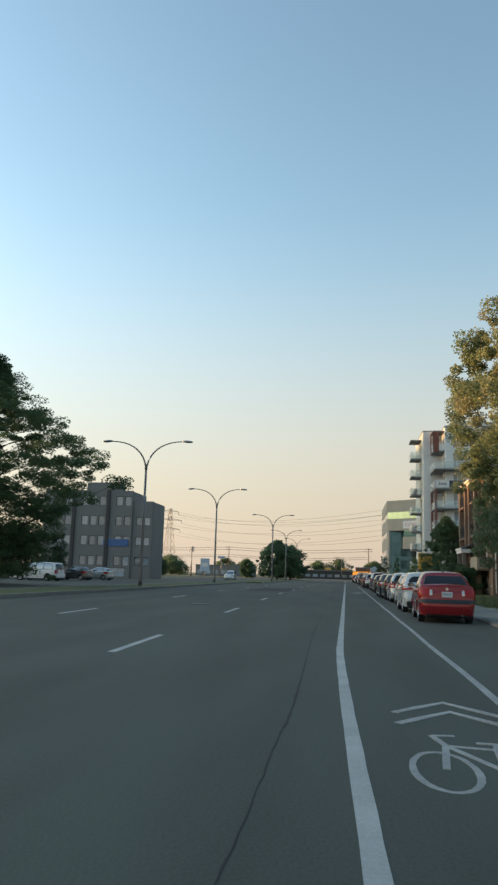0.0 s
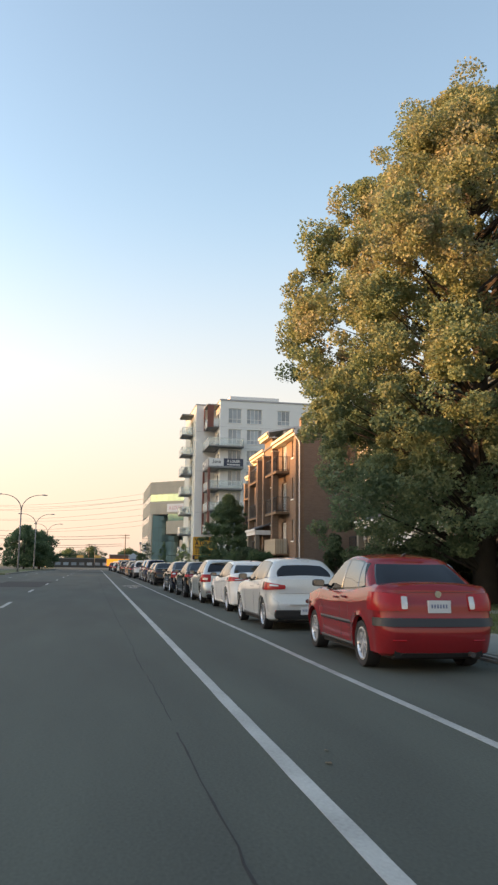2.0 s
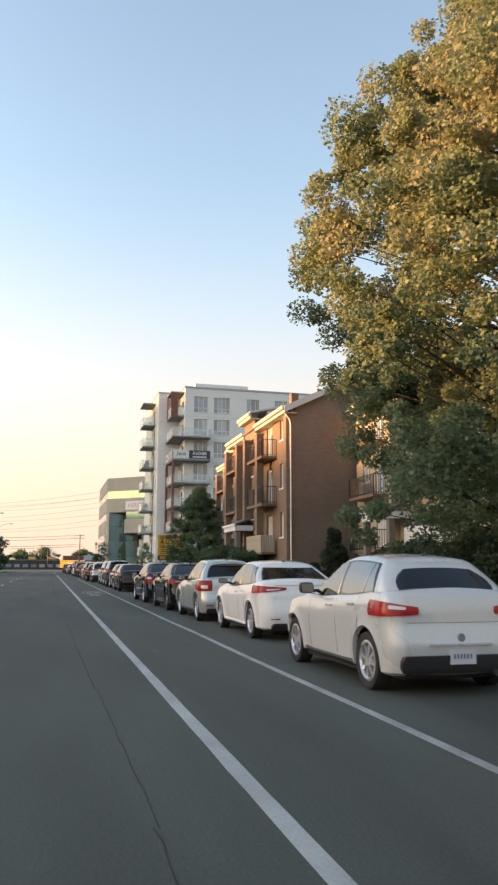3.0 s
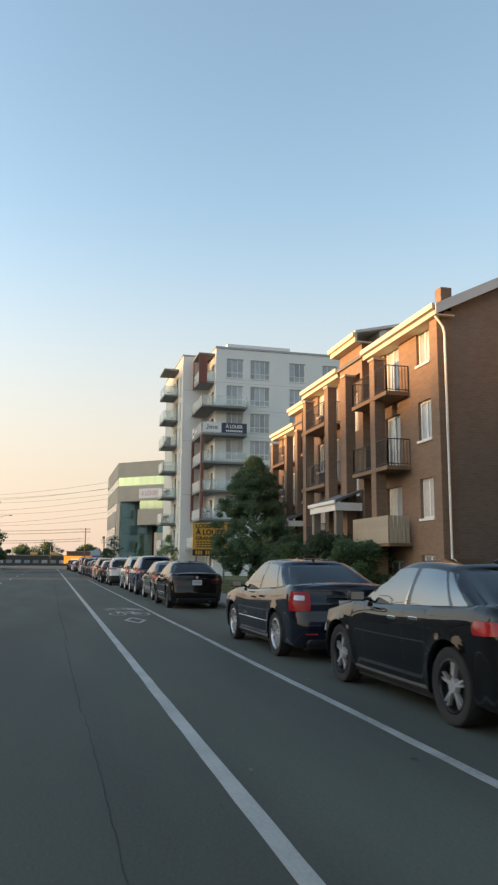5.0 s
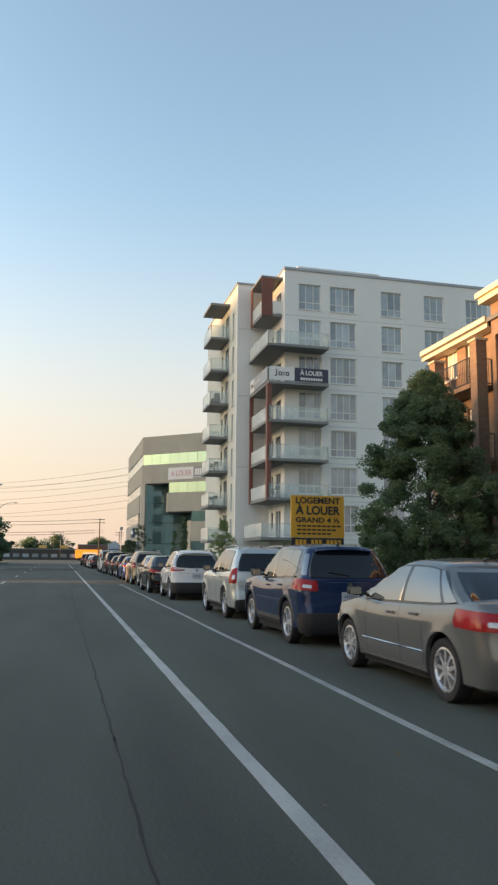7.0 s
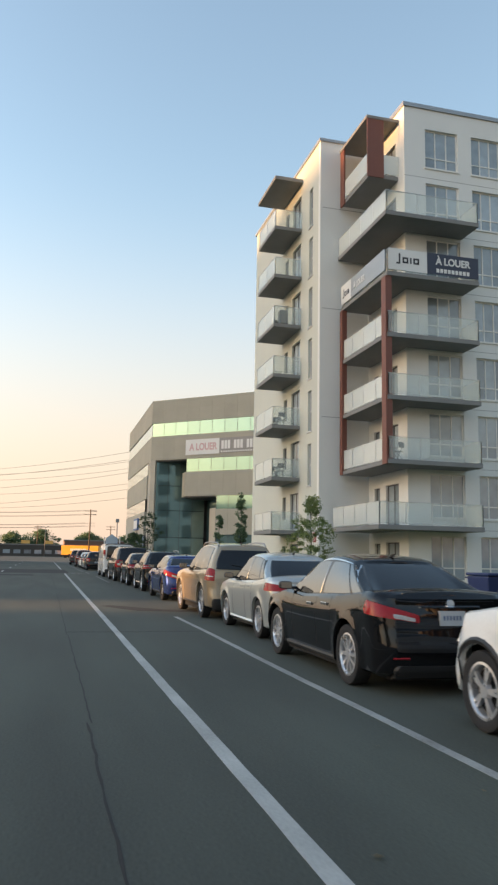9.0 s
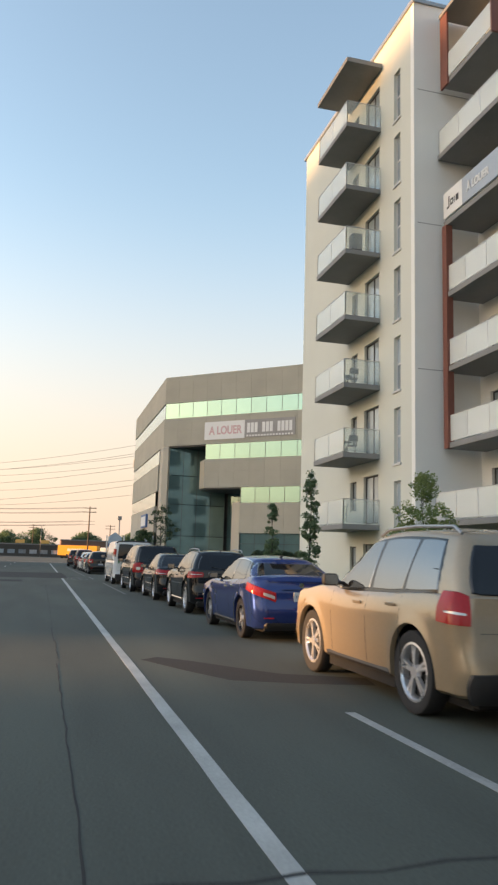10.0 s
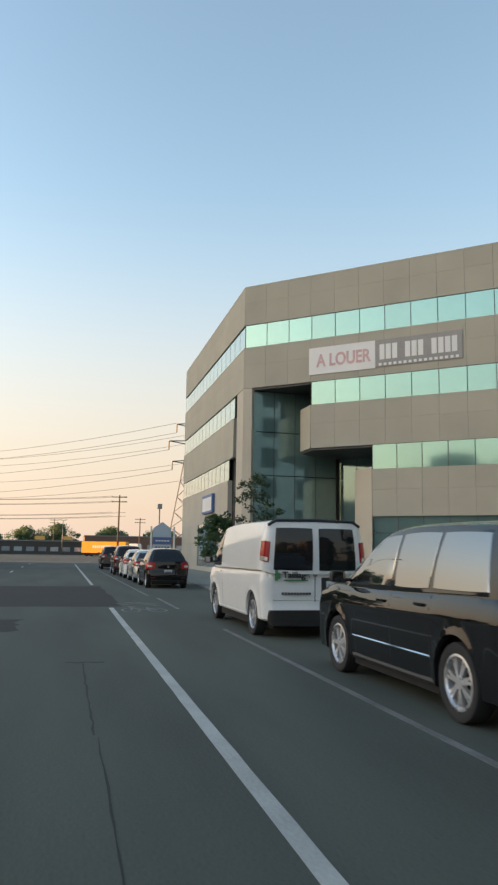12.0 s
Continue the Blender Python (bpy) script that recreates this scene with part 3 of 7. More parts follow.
# west face of the main block, beside the corner balconies
WEST = pose(15.55, 119.3, 0, 0, 0, 90)
holes = [(1.0, 2.5, z + 0.12, z + 2.25) for z in LEVELS[:7]] + [(3.2, 3.9, z + 0.9, z + 2.2) for z in LEVELS[:7]] + [(1.0, 2.5, 0.12, 2.3), (3.2, 3.9, 0.9, 2.25)]
bm = bmesh.new()
wall_cells(bm, 0.3, 4.6, 0, 24.9, holes, 1)
part("wall", bm, STUCCO, condo, m=WEST)
for h in holes:
    window(condo, WEST, *h, 1, 2 if h[1] - h[0] > 1 else 1, 1, METAL_DARK, sill=False, name="balcony_door" if h[1] - h[0] > 1 else "window")
# narrow block nearer the street
WEST2 = pose(12.66, 123.9, 0, 0, 0, 90)
holes = []
for z in LEVELS[:8]:
    holes += [(1.25, 1.85, z - 0.55, z + 1.75), (3.35, 4.9, z + 0.1, z + 2.2), (5.7, 6.4, z + 0.75, z + 2.1)]
holes += [(1.25, 1.85, 0.5, 2.15), (3.35, 4.9, 0.12, 2.2), (5.7, 6.4, 0.75, 2.1)]
holes = [h for h in holes if h[3] < 24.4]
bm = bmesh.new()
wall_cells(bm, 0.3, 13.5, 0, 25.0, holes, 1)
part("wall", bm, STUCCO_WARM, condo, m=WEST2)
for h in holes:
    window(condo, WEST2, *h, 1, 2 if h[1] - h[0] > 0.9 else 1, 1 if h[1] - h[0] > 0.62 else 2, METAL_DARK if h[1] - h[0] > 0.62 else FRAME_GREY, sill=h[1] - h[0] < 0.62,
           name="balcony_door" if h[1] - h[0] > 0.9 else "window")
for x0, x1, y0, y1 in ((12.66, 15.55, 123.9, 124.2),):
    bm = bmesh.new()
    box(bm, x0, x1, y0, y1, 0, 25.0)
    part("wall", bm, STUCCO, condo)
# solid filling; its dark colour stands for the lack of light indoors
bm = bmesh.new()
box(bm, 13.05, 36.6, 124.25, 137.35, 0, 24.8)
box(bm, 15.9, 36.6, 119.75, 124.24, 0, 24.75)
part("core", bm, METAL_DARK, condo, "solid core coloured dark for the unlit rooms behind the windows")
bm = bmesh.new()
box(bm, 36.65, 37.05, 119.3, 137.3, 0, 24.95)
part("wall", bm, STUCCO_WARM, condo)
# north face, mirrored in the glass of the office
NORTH = pose(37.0, 137.6, 0, 0, 0, 180)
holes = [(c, c + 1.7, 0.65 + 3.02 * k, 2.65 + 3.02 * k) for c in (1.6, 5.2, 8.8, 12.4, 16.0, 19.6) for k in range(8)]
bm = bmesh.new()
wall_cells(bm, 0, 24.25, 0.0, 24.95, holes, -1, 0.24)
part("wall", bm, STUCCO, condo, m=NORTH)
for h in holes:
    window(condo, NORTH, *h, -1, 2, 1, METAL_DARK, METAL_DARK, sill=False)
bm = bmesh.new()
for a in ((15.48, 37.1, 119.22, 119.75, 24.9, 25.12), (12.58, 13.1, 123.82, 137.65, 25.0, 25.16), (13.1, 15.9, 123.82, 124.35, 25.0, 25.16), (15.48, 15.9, 119.75, 123.82, 24.9, 25.12)):
    box(bm, *a)
part("parapet_cap", bm, METAL_GREY, condo)
bm = bmesh.new()
box(bm, 13.1, 36.6, 124.35, 137.5, 24.8, 24.95)
box(bm, 15.9, 36.6, 119.75, 124.34, 24.76, 24.9)
part("roof", bm, CONC_SLAB, condo)
bm = bmesh.new()
box(bm, 17.2, 24.6, 121.0, 127, 24.9, 26.0)
part("penthouse", bm, STUCCO, condo)
# joints in the render
bm = bmesh.new()
for z in LEVELS[:7]:
    box(bm, 0.0, 21.4, -0.004, 0.01, z - 0.02, z)
part("joint", bm, CONC_SLAB, condo, m=SOUTH)
bm = bmesh.new()
for z in (9.0, 15.1, 21.0):
    box(bm, 12.8, 15.4, 123.895, 123.91, z, z + 0.025)
part("joint", bm, CONC_SLAB, condo)
# street-side balconies on the narrow block, with a canopy over the topmost
for i, z in enumerate(LEVELS[:7]):
    bm = bmesh.new()
    box(bm, 10.98, 12.655, 127.1, 130.75, z - 0.2, z + 0.02)
    bal = part("balcony", bm, CONC_SLAB, condo, bevel=0.015)
    glass_rail(condo, ((11.02, 130.7, 11.02, 127.14), (11.02, 127.14, 12.64, 127.14), (11.02, 130.7, 12.64, 130.7)), z + 0.02)
bm = bmesh.new()
box(bm, 10.9, 12.655, 126.95, 130.8, LEVELS[7] - 0.12, LEVELS[7] + 0.1)
part("canopy", bm, CONC_SLAB, condo, bevel=0.015)


TOP0, TOP1 = 21.06, 24.28


def corner_balcony(z, x0, x1, y0, y1, glass=True):
    """L-shaped slab that wraps the south-west corner of the main block."""
    bm = bmesh.new()
    prism(bm, [(x0, y0), (x1, y0), (x1, 119.295), (15.545, 119.295), (15.545, y1), (x0, y1)], z - 0.22, z)
    b = part("balcony", bm, CONC_SLAB, condo, bevel=0.015)
    if glass:
        glass_rail(condo, ((x0 + 0.05, y1 - 0.05, x0 + 0.05, y0 + 0.05), (x0 + 0.05, y0 + 0.05, x1 - 0.05, y0 + 0.05), (x1 - 0.05, y0 + 0.05, x1 - 0.05, 119.28)), z)
    return b


for k in (0, 1, 2, 3):
    corner_balcony(LEVELS[k] + 0.08, 13.8 if k else 13.3, 18.7, 117.75, 123.6)
corner_balcony(LEVELS[4] + 0.08, 13.8, 18.75, 117.75, 123.6)
corner_balcony(LEVELS[5] + 0.08, 13.7, 18.75, 117.65, 123.85)
for name_, mat_, dims in (("column", MAROON, (13.74, 14.06, 117.82, 118.3, LEVELS[1] - 0.14, LEVELS[4] - 0.145)),
                          ("column", MAROON, (13.74, 14.02, 123.3, 123.62, LEVELS[1] - 0.14, LEVELS[4] - 0.145)),
                          ("balcony", CONC_SLAB, (13.87, 15.545, 120.02, 123.62, TOP0, TOP0 + 0.22)),
                          ("canopy", CONC_SLAB, (13.74, 15.545, 119.9, 123.72, TOP1, TOP1 + 0.16)),
                          ("screen", MAROON, (13.78, 14.7, 119.93, 120.015, TOP0, TOP1 - 0.004)),
                          ("screen", MAROON, (13.78, 13.868, 123.16, 123.7, TOP0 - 0.06, TOP1 - 0.004)),
                          ("glass_sheet", RAIL_GLASS, (14.72, 15.54, 119.96, 119.98, TOP0 + 0.25, TOP0 + 1.3)),
                          ("glass_sheet", RAIL_GLASS, (13.83, 13.85, 120.04, 123.14, TOP0 + 0.25, TOP0 + 1.3))):
    bm = bmesh.new()
    box(bm, *dims)
    part(name_, bm, mat_, condo)

# letting banners on the corner balcony
WHITE_VINYL = surface("white_vinyl", (0.72, 0.72, 0.7), 0.5, var=0.05)
NAVY_VINYL = surface("navy_vinyl", (0.03, 0.04, 0.07), 0.5, var=0.1)
INK = surface("dark_ink", (0.03, 0.03, 0.035), 0.6, var=0.05)
ZB = LEVELS[4] + 0.1
banner = thing("banner", "white and navy letting banner tied to the balcony railing", "banner", pose(13.84, 117.72, ZB))
bm = bmesh.new()
box(bm, 0.0, 2.05, -0.02, 0.0, 0.05, 1.12)
part("white_panel", bm, WHITE_VINYL, banner)
bm = bmesh.new()
box(bm, 2.06, 4.85, -0.02, 0.0, 0.05, 1.12)
part("navy_panel", bm, NAVY_VINYL, banner)
bm = bmesh.new()
for x0, x1, a, b in ((0.55, 0.63, 0.38, 0.9), (0.42, 0.6, 0.36, 0.44), (0.75, 1.05, 0.42, 0.5), (0.75, 1.05, 0.64, 0.72), (0.75, 0.83, 0.5, 0.64), (0.97, 1.05, 0.5, 0.64), (1.15, 1.22, 0.42, 0.72), (1.32, 1.62, 0.42, 0.5), (1.32, 1.62, 0.64, 0.72), (1.32, 1.4, 0.5, 0.64), (1.54, 1.62, 0.42, 0.72)):
    box(bm, x0, x1, -0.03, -0.02, a, b)
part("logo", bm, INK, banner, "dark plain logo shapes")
words(banner, "À LOUER", 0.5, pose(3.45, -0.03, 0.72, 90), WHITE_VINYL, width=1.9)
for i in range(9):
    bm = bmesh.new()
    box(bm, 2.55 + 0.205 * i, 2.7 + 0.205 * i, -0.028, -0.02, 0.16, 0.36)
    part("number_bar", bm, WHITE_VINYL, banner)
banner2 = thing("banner", "grey and white letting banner on the street side of the balcony", "banner", pose(13.77, 123.5, ZB, 0, 0, -90))
bm = bmesh.new()
box(bm, 0.0, 1.4, -0.02, 0.0, 0.05, 1.12)
part("white_panel", bm, WHITE_VINYL, banner2)
bm = bmesh.new()
box(bm, 1.41, 5.6, -0.02, 0.0, 0.05, 1.12)
part("grey_panel", bm, METAL_GREY, banner2)
bm = bmesh.new()
for x0, x1, a, b in ((0.4, 0.47, 0.38, 0.85), (0.28, 0.42, 0.36, 0.44), (0.55, 0.75, 0.42, 0.48), (0.55, 0.75, 0.62, 0.68), (0.55, 0.6, 0.48, 0.62), (0.7, 0.75, 0.48, 0.62), (0.82, 0.87, 0.42, 0.68), (0.95, 1.15, 0.42, 0.68)):
    box(bm, x0, x1, -0.03, -0.02, a, b)
part("logo", bm, INK, banner2, "dark plain logo shapes")
words(banner2, "À LOUER", 0.45, pose(2.5, -0.03, 0.55, 90), WHITE_VINYL, width=1.5)

# ---- office building with slanted corner ----
office = thing("office_building", "four-storey taupe precast office building with green mirror glass bands", "building")
FACE = pose(9.0, 165.2, 0, 0, 0, -43)
SIDE = pose(9.0, 165.2, 0, 0, 0, 90)
Z = (0.4, 3.5, 6.05, 7.38, 9.88, 11.22, 13.74, 15.14, 17.6)
LONG = 17.7


def panels(m, out, s0, s1, z0, z1, w, mat, depth=0.3):
    """Precast panels, one object each, with open joints."""
    n = max(round((s1 - s0) / w), 1)
    w = (s1 - s0) / n
    rows_ = [(z0, z0 + 0.56 * (z1 - z0)), (z0 + 0.56 * (z1 - z0), z1)] if z1 - z0 > 2 else [(z0, z1)]
    for i in range(n):
        for lo_, hi_ in rows_:
            bm = bmesh.new()
            a, b = sorted((0, -out * depth))
            box(bm, s0 + i * w + 0.005, s0 + (i + 1) * w - 0.005, a, b, lo_ + 0.004, hi_ - 0.004)
            part("panel", bm, mat, office, m=m)


def band(m, out, s0, s1, z0, z1, w, mat):
    """A strip of mirror panes between slim mullions."""
    n = max(round((s1 - s0) / w), 1)
    w = (s1 - s0) / n
    for i in range(n):
        bm = bmesh.new()
        a, b = sorted((-out * 0.07, -out * 0.09))
        box(bm, s0 + i * w + 0.02, s0 + (i + 1) * w - 0.02, a, b, z0, z1)
        p = part("pane", bm, mat, office, m=m)
        p.matrix_basis = m @ pose(0, 0, 0, 0, 0, 0)
    a, b = sorted((-out * 0.064, -out * 0.12))
    for i in range(n + 1):
        bm = bmesh.new()
        box(bm, s0 + i * w - 0.022, s0 + i * w + 0.022, a, b, z0, z1)
        part("mullion", bm, METAL_DARK, office, m=m)


def two(a, b):
    """World plan point of a place on the slanted face: a along it, b behind it."""
    v = FACE @ Vector((a, b, 0))
    return v.x, v.y


# solid cores behind the facing, coloured dark for the unlit inside, with the entrance recess left open below the third
# floor
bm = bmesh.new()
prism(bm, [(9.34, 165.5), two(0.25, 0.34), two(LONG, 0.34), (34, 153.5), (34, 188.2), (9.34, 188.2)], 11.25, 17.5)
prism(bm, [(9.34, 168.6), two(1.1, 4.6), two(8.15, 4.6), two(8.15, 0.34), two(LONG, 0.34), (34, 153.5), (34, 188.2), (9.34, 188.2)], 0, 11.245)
part("core", bm, METAL_DARK, office, "solid core coloured dark for the unlit inside of the office")
bm = bmesh.new()
prism(bm, [two(0.3, 0.3), two(LONG, 0.3), (34.2, 153.3), (34.2, 188.4), (9.3, 188.4), (9.3, 165.6)], 17.5, 17.56)
part("roof", bm, CONC_SLAB, office)
W = LONG / 12
for z0, z1, s0 in ((Z[7], Z[8], 0.0), (Z[5], Z[6], 0.0), (Z[3], Z[4], 4.45), (Z[1], Z[2], 8.1)):
    panels(FACE, -1, s0, LONG, z0, z1, W, PRECAST)
for z0, z1, s0 in ((Z[6], Z[7], 0.05), (Z[4], Z[5], 4.45), (Z[2], Z[3], 8.1)):
    band(FACE, -1, s0, LONG, z0, z1, W, GREEN_GLASS)
for z0, z1 in ((0.4, 2.6), (2.64, Z[1])):
    band(FACE @ pose(0, 0.12, 0), -1, 8.1, LONG, z0, z1, W, TEAL_GLASS)
panels(FACE, -1, 8.1, LONG, 0.0, 0.4, 2 * W, PRECAST)
# corner pier, bay ends and soffits round the recess
bm = bmesh.new()
prism(bm, [two(0.0, 0.0), two(0.6, 0.0), two(0.6, 0.5), (9.0, 166.9)], 0, Z[5] - 0.01)
part("pier", bm, PRECAST_PALE, office, bevel=0.02)
bm = bmesh.new()
prism(bm, [two(3.2, 1.25), two(4.43, 0.0), two(4.43, 4.55), two(3.2, 4.55)], Z[3], Z[4])
part("bay_end", bm, PRECAST, office, bevel=0.02)
bm = bmesh.new()
prism(bm, [two(3.3, 1.3), two(4.45, 0.1), two(8.1, 0.1), two(8.1, 4.55), two(3.3, 4.55)], Z[3] - 0.12, Z[3] - 0.005)
part("soffit", bm, METAL_DARK, office)
bm = bmesh.new()
prism(bm, [two(0.62, 0.1), two(4.44, 0.1), two(4.44, 4.55), two(1.16, 4.55)], Z[5] - 0.12, Z[5] - 0.008)
part("soffit", bm, METAL_DARK, office)
bm = bmesh.new()
prism(bm, [two(6.6, 1.3), two(8.08, 0.0), two(8.08, 4.5), two(6.6, 4.5)], 0, Z[2] + 0.12)
part("bay_end", bm, PRECAST_PALE, office, bevel=0.02)
# curtain wall inside the recess
BACK = FACE @ pose(0, 4.5, 0)
band(BACK, -1, 4.3, 6.6, 3.3, Z[5] - 0.15, 1.3, TEAL_GLASS)
band(BACK, -1, 4.3, 6.6, 0.1, 3.25, 1.3, TEAL_GLASS)
RET = FACE @ pose(0.62, 0.18, 0, 0, 0, 45)
for lo_, hi_ in ((0.1, 3.2), (3.25, 6.0), (6.05, 8.6), (8.65, Z[5] - 0.15)):
    band(RET, -1, 0.0, 5.3, lo_, hi_, 1.325, TEAL_GLASS)
# filling of the bay, also dark in place of an unlit interior
bm = bmesh.new()
prism(bm, [two(4.44, 0.4), two(8.1, 0.4), two(8.1, 4.5), two(4.44, 4.5)], Z[3] + 0.01, Z[5])
part("core", bm, METAL_DARK, office)
# street face
SL = 23.0
for z0, z1, s0 in ((Z[7], Z[8], 0.0), (Z[5], Z[6], 0.0), (Z[3], Z[4], 2.6), (Z[1], Z[2], 4.0)):
    panels(SIDE, 1, s0, SL, z0, z1, 3.0, PRECAST_PALE if z1 < 8 else PRECAST)
for z0, z1, s0 in ((Z[6], Z[7], 0.05), (Z[4], Z[5], 2.6), (Z[2], Z[3], 4.0)):
    band(SIDE, 1, s0, SL, z0, z1, 1.45, GREEN_GLASS)
panels(SIDE, 1, 4.0, SL, 0.0, 0.4, 3.0, PRECAST_PALE)
band(SIDE, 1, 4.0, 15.0, 0.4, Z[1], 2.2, TEAL_GLASS)
panels(SIDE, 1, 15.0, SL, 0.4, Z[1], 3.0, PRECAST_PALE)
band(SIDE @ pose(0, -0.9, 0), 1, 1.7, 4.0, 0.2, Z[5] - 0.1, 1.15, TEAL_GLASS)
bm = bmesh.new()
box(bm, 9.3, 34.2, 188.2, 188.5, 0, 17.55)
part("wall", bm, PRECAST, office)
# sign box and letting banner
bm = bmesh.new()
box(bm, 8.2, 12.0, 0.02, 0.22, 4.2, 5.5)
SIGN_BLUE = surface("sign_blue", (0.06, 0.14, 0.32), 0.5, var=0.08)
SIGN_PALE = surface("pale_blue_sign", (0.4, 0.5, 0.6), 0.5, var=0.08)
sb = part("sign_panel", bm, SIGN_BLUE, office, "blue framed wall sign", m=SIDE)
bm = bmesh.new()
box(bm, 8.4, 11.8, 0.225, 0.235, 4.35, 5.3)
part("sign_face", bm, WHITE_VINYL, sb)
FADED_RED = surface("faded_red_ink", (0.62, 0.4, 0.4), 0.6, var=0.15, coarse=2, fine=10)
GREY_VINYL = surface("grey_vinyl", (0.3, 0.29, 0.28), 0.6, var=0.15, coarse=1, fine=8)
ob = thing("banner", "faded white and grey letting banner on the office facade", "banner", FACE @ pose(4.35, -0.03, 11.55))
bm = bmesh.new()
box(bm, 0, 4.0, -0.02, 0.02, 0.05, 1.62)
part("white_panel", bm, WHITE_VINYL, ob)
bm = bmesh.new()
box(bm, 4.02, 8.75, -0.02, 0.02, 0.1, 1.62)
part("grey_panel", bm, GREY_VINYL, ob)
words(ob, "A LOUER", 1.0, pose(2.1, -0.03, 0.8, 90), FADED_RED, width=3.3)
for i in range(12):
    if i not in (3, 7):
        bm = bmesh.new()
        box(bm, 4.25 + 0.36 * i, 4.53 + 0.36 * i, -0.03, -0.02, 0.5, 1.35)
        part("number_bar", bm, WHITE_VINYL, ob)
for i in range(16):
    bm = bmesh.new()
    box(bm, 4.2 + 0.28 * i, 4.36 + 0.28 * i, -0.028, -0.02, 0.16, 0.3)
    part("small_bar", bm, WHITE_VINYL, ob)

# ---- brick walk-up apartments ----
def brick_block(x, y, label, wall=None, columns=True):
    """Three-storey brick block: y runs along the street from its south end, x is the face of its front wall."""
    b = thing("brick_apartments", label, "building", pose(x, y, 0))
    wall = wall or BRICK
    f = pose(0, 0, 0, 0, 0, 90)
    holes = []
    for k in range(3):
        z = 2.3 + 2.95 * k
        holes += [(1.15, 2.2, z + 0.85, z + 2.35), (3.75, 5.15, z + 0.05, z + 2.25), (10.6, 11.9, z + 0.15, z + 2.35), (12.6, 13.6, z + 0.95, z + 2.4)]
    holes += [(1.15, 2.2, 0.9, 1.8), (3.75, 5.1, 0.6, 1.6), (10.6, 11.9, 0.7, 1.7)]
    holes += [(8.0, 9.2, 0.5, 2.7), (8.1, 9.1, 4.6, 6.6), (8.1, 9.1, 7.6, 9.4)]
    bm = bmesh.new()
    wall_cells(bm, 0.0, 14.5, 0, 10.55, holes, 1)
    part("wall", bm, wall, b, m=f)
    for h in holes:
        door = h[3] - h[2] > 2.05
        window(b, f, *h, 1, 2, 1, FRAME_WHITE, CURTAIN if (h[0] * 7 + h[2] * 3) % 2 > 1.25 else PANE, name="patio_door" if door else "window", sill=not door, bar=0.075)
    # solid block painted dark where the rooms would lie in shade
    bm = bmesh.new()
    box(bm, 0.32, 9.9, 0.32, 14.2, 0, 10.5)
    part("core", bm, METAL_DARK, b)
    for y0, y1 in ((0.0, 0.3), (14.2, 14.5)):
        bm = bmesh.new()
        s = [(0.3, 0), (10, 0), (10, 10.5), (6.2, 13.45), (0.3, 10.75)]
        va, vb = [bm.verts.new((p, y0, q)) for p, q in s], [bm.verts.new((p, y1, q)) for p, q in s]
        bm.faces.new(va)
        bm.faces.new(vb[::-1])
        for i in range(5):
            bm.faces.new((va[i], va[(i + 1) % 5], vb[(i + 1) % 5], vb[i]))
        part("gable_wall", bm, BRICK_DULL, b, "plain brown brick gable wall")
    # pitched roof, cream eaves boards, raised centre piece
    bm = bmesh.new()
    for a, c in (((-0.55, 10.5), (6.2, 13.75)), ((6.2, 13.75), (10.6, 10.45))):
        vs = [bm.verts.new(p) for p in ((a[0], -0.3, a[1]), (c[0], -0.3, c[1]), (c[0], 14.8, c[1]), (a[0], 14.8, a[1]))]
        ws = [bm.verts.new(v.co + Vector((0, 0, 0.16))) for v in vs]
        bm.faces.new(vs[::-1])
        bm.faces.new(ws)
        for i in range(4):
            bm.faces.new((vs[i], vs[(i + 1) % 4], ws[(i + 1) % 4], ws[i]))
    part("roof", bm, SHINGLE, b)
    for y0, y1, z, dx in ((-0.25, 6.3, 10.35, 0.0), (9.4, 14.75, 10.35, 0.0), (6.3, 9.4, 11.2, -0.35)):
        for nm_, dims in (("fascia", (-0.5 + dx, -0.4 + dx, y0, y1, z - 0.02, z + 0.36)), ("soffit", (-0.4 + dx, 0.3, y0, y1, z - 0.02, z + 0.03)), ("gutter", (-0.62 + dx, -0.5 + dx, y0 - 0.03, y1 + 0.03, z + 0.2, z + 0.4))):
            bm = bmesh.new()
            box(bm, *dims)
            part(nm_, bm, EAVE, b)
    bm = bmesh.new()
    sheet(bm, [6.5, 6.75, 8.95, 9.2], [0.0, 9.9, 11.18], lambda q, z: z > 9.9 or q < 6.75 or q > 8.95, -0.3, 0.45)
    part("centre_bay", bm, wall, b, m=f)
    bm = bmesh.new()
    vs = [bm.verts.new(p) for p in ((-0.85, 6.25, 11.57), (3.5, 6.25, 12.55), (3.5, 9.45, 12.55), (-0.85, 9.45, 11.57))]
    ws = [bm.verts.new(v.co + Vector((0, 0, 0.12))) for v in vs]
    bm.faces.new(vs[::-1])
    bm.faces.new(ws)
    for i in range(4):
        bm.faces.new((vs[i], vs[(i + 1) % 4], ws[(i + 1) % 4], ws[i]))
    part("dormer_roof", bm, FRAME_GREY, b)
    bm = bmesh.new()
    va = [bm.verts.new((q, 6.45, z)) for q, z in ((0.41, 10.6), (3.45, 12.1), (3.45, 12.52), (0.41, 11.82))]
    vb = [bm.verts.new((v.co.x, 9.25, v.co.z)) for v in va]
    bm.faces.new(va)
    bm.faces.new(vb[::-1])
    for i in range(4):
        bm.faces.new((va[i], va[(i + 1) % 4], vb[(i + 1) % 4], vb[i]))
    part("dormer_cheek", bm, FRAME_WHITE, b, "pale grey siding of the raised centre")
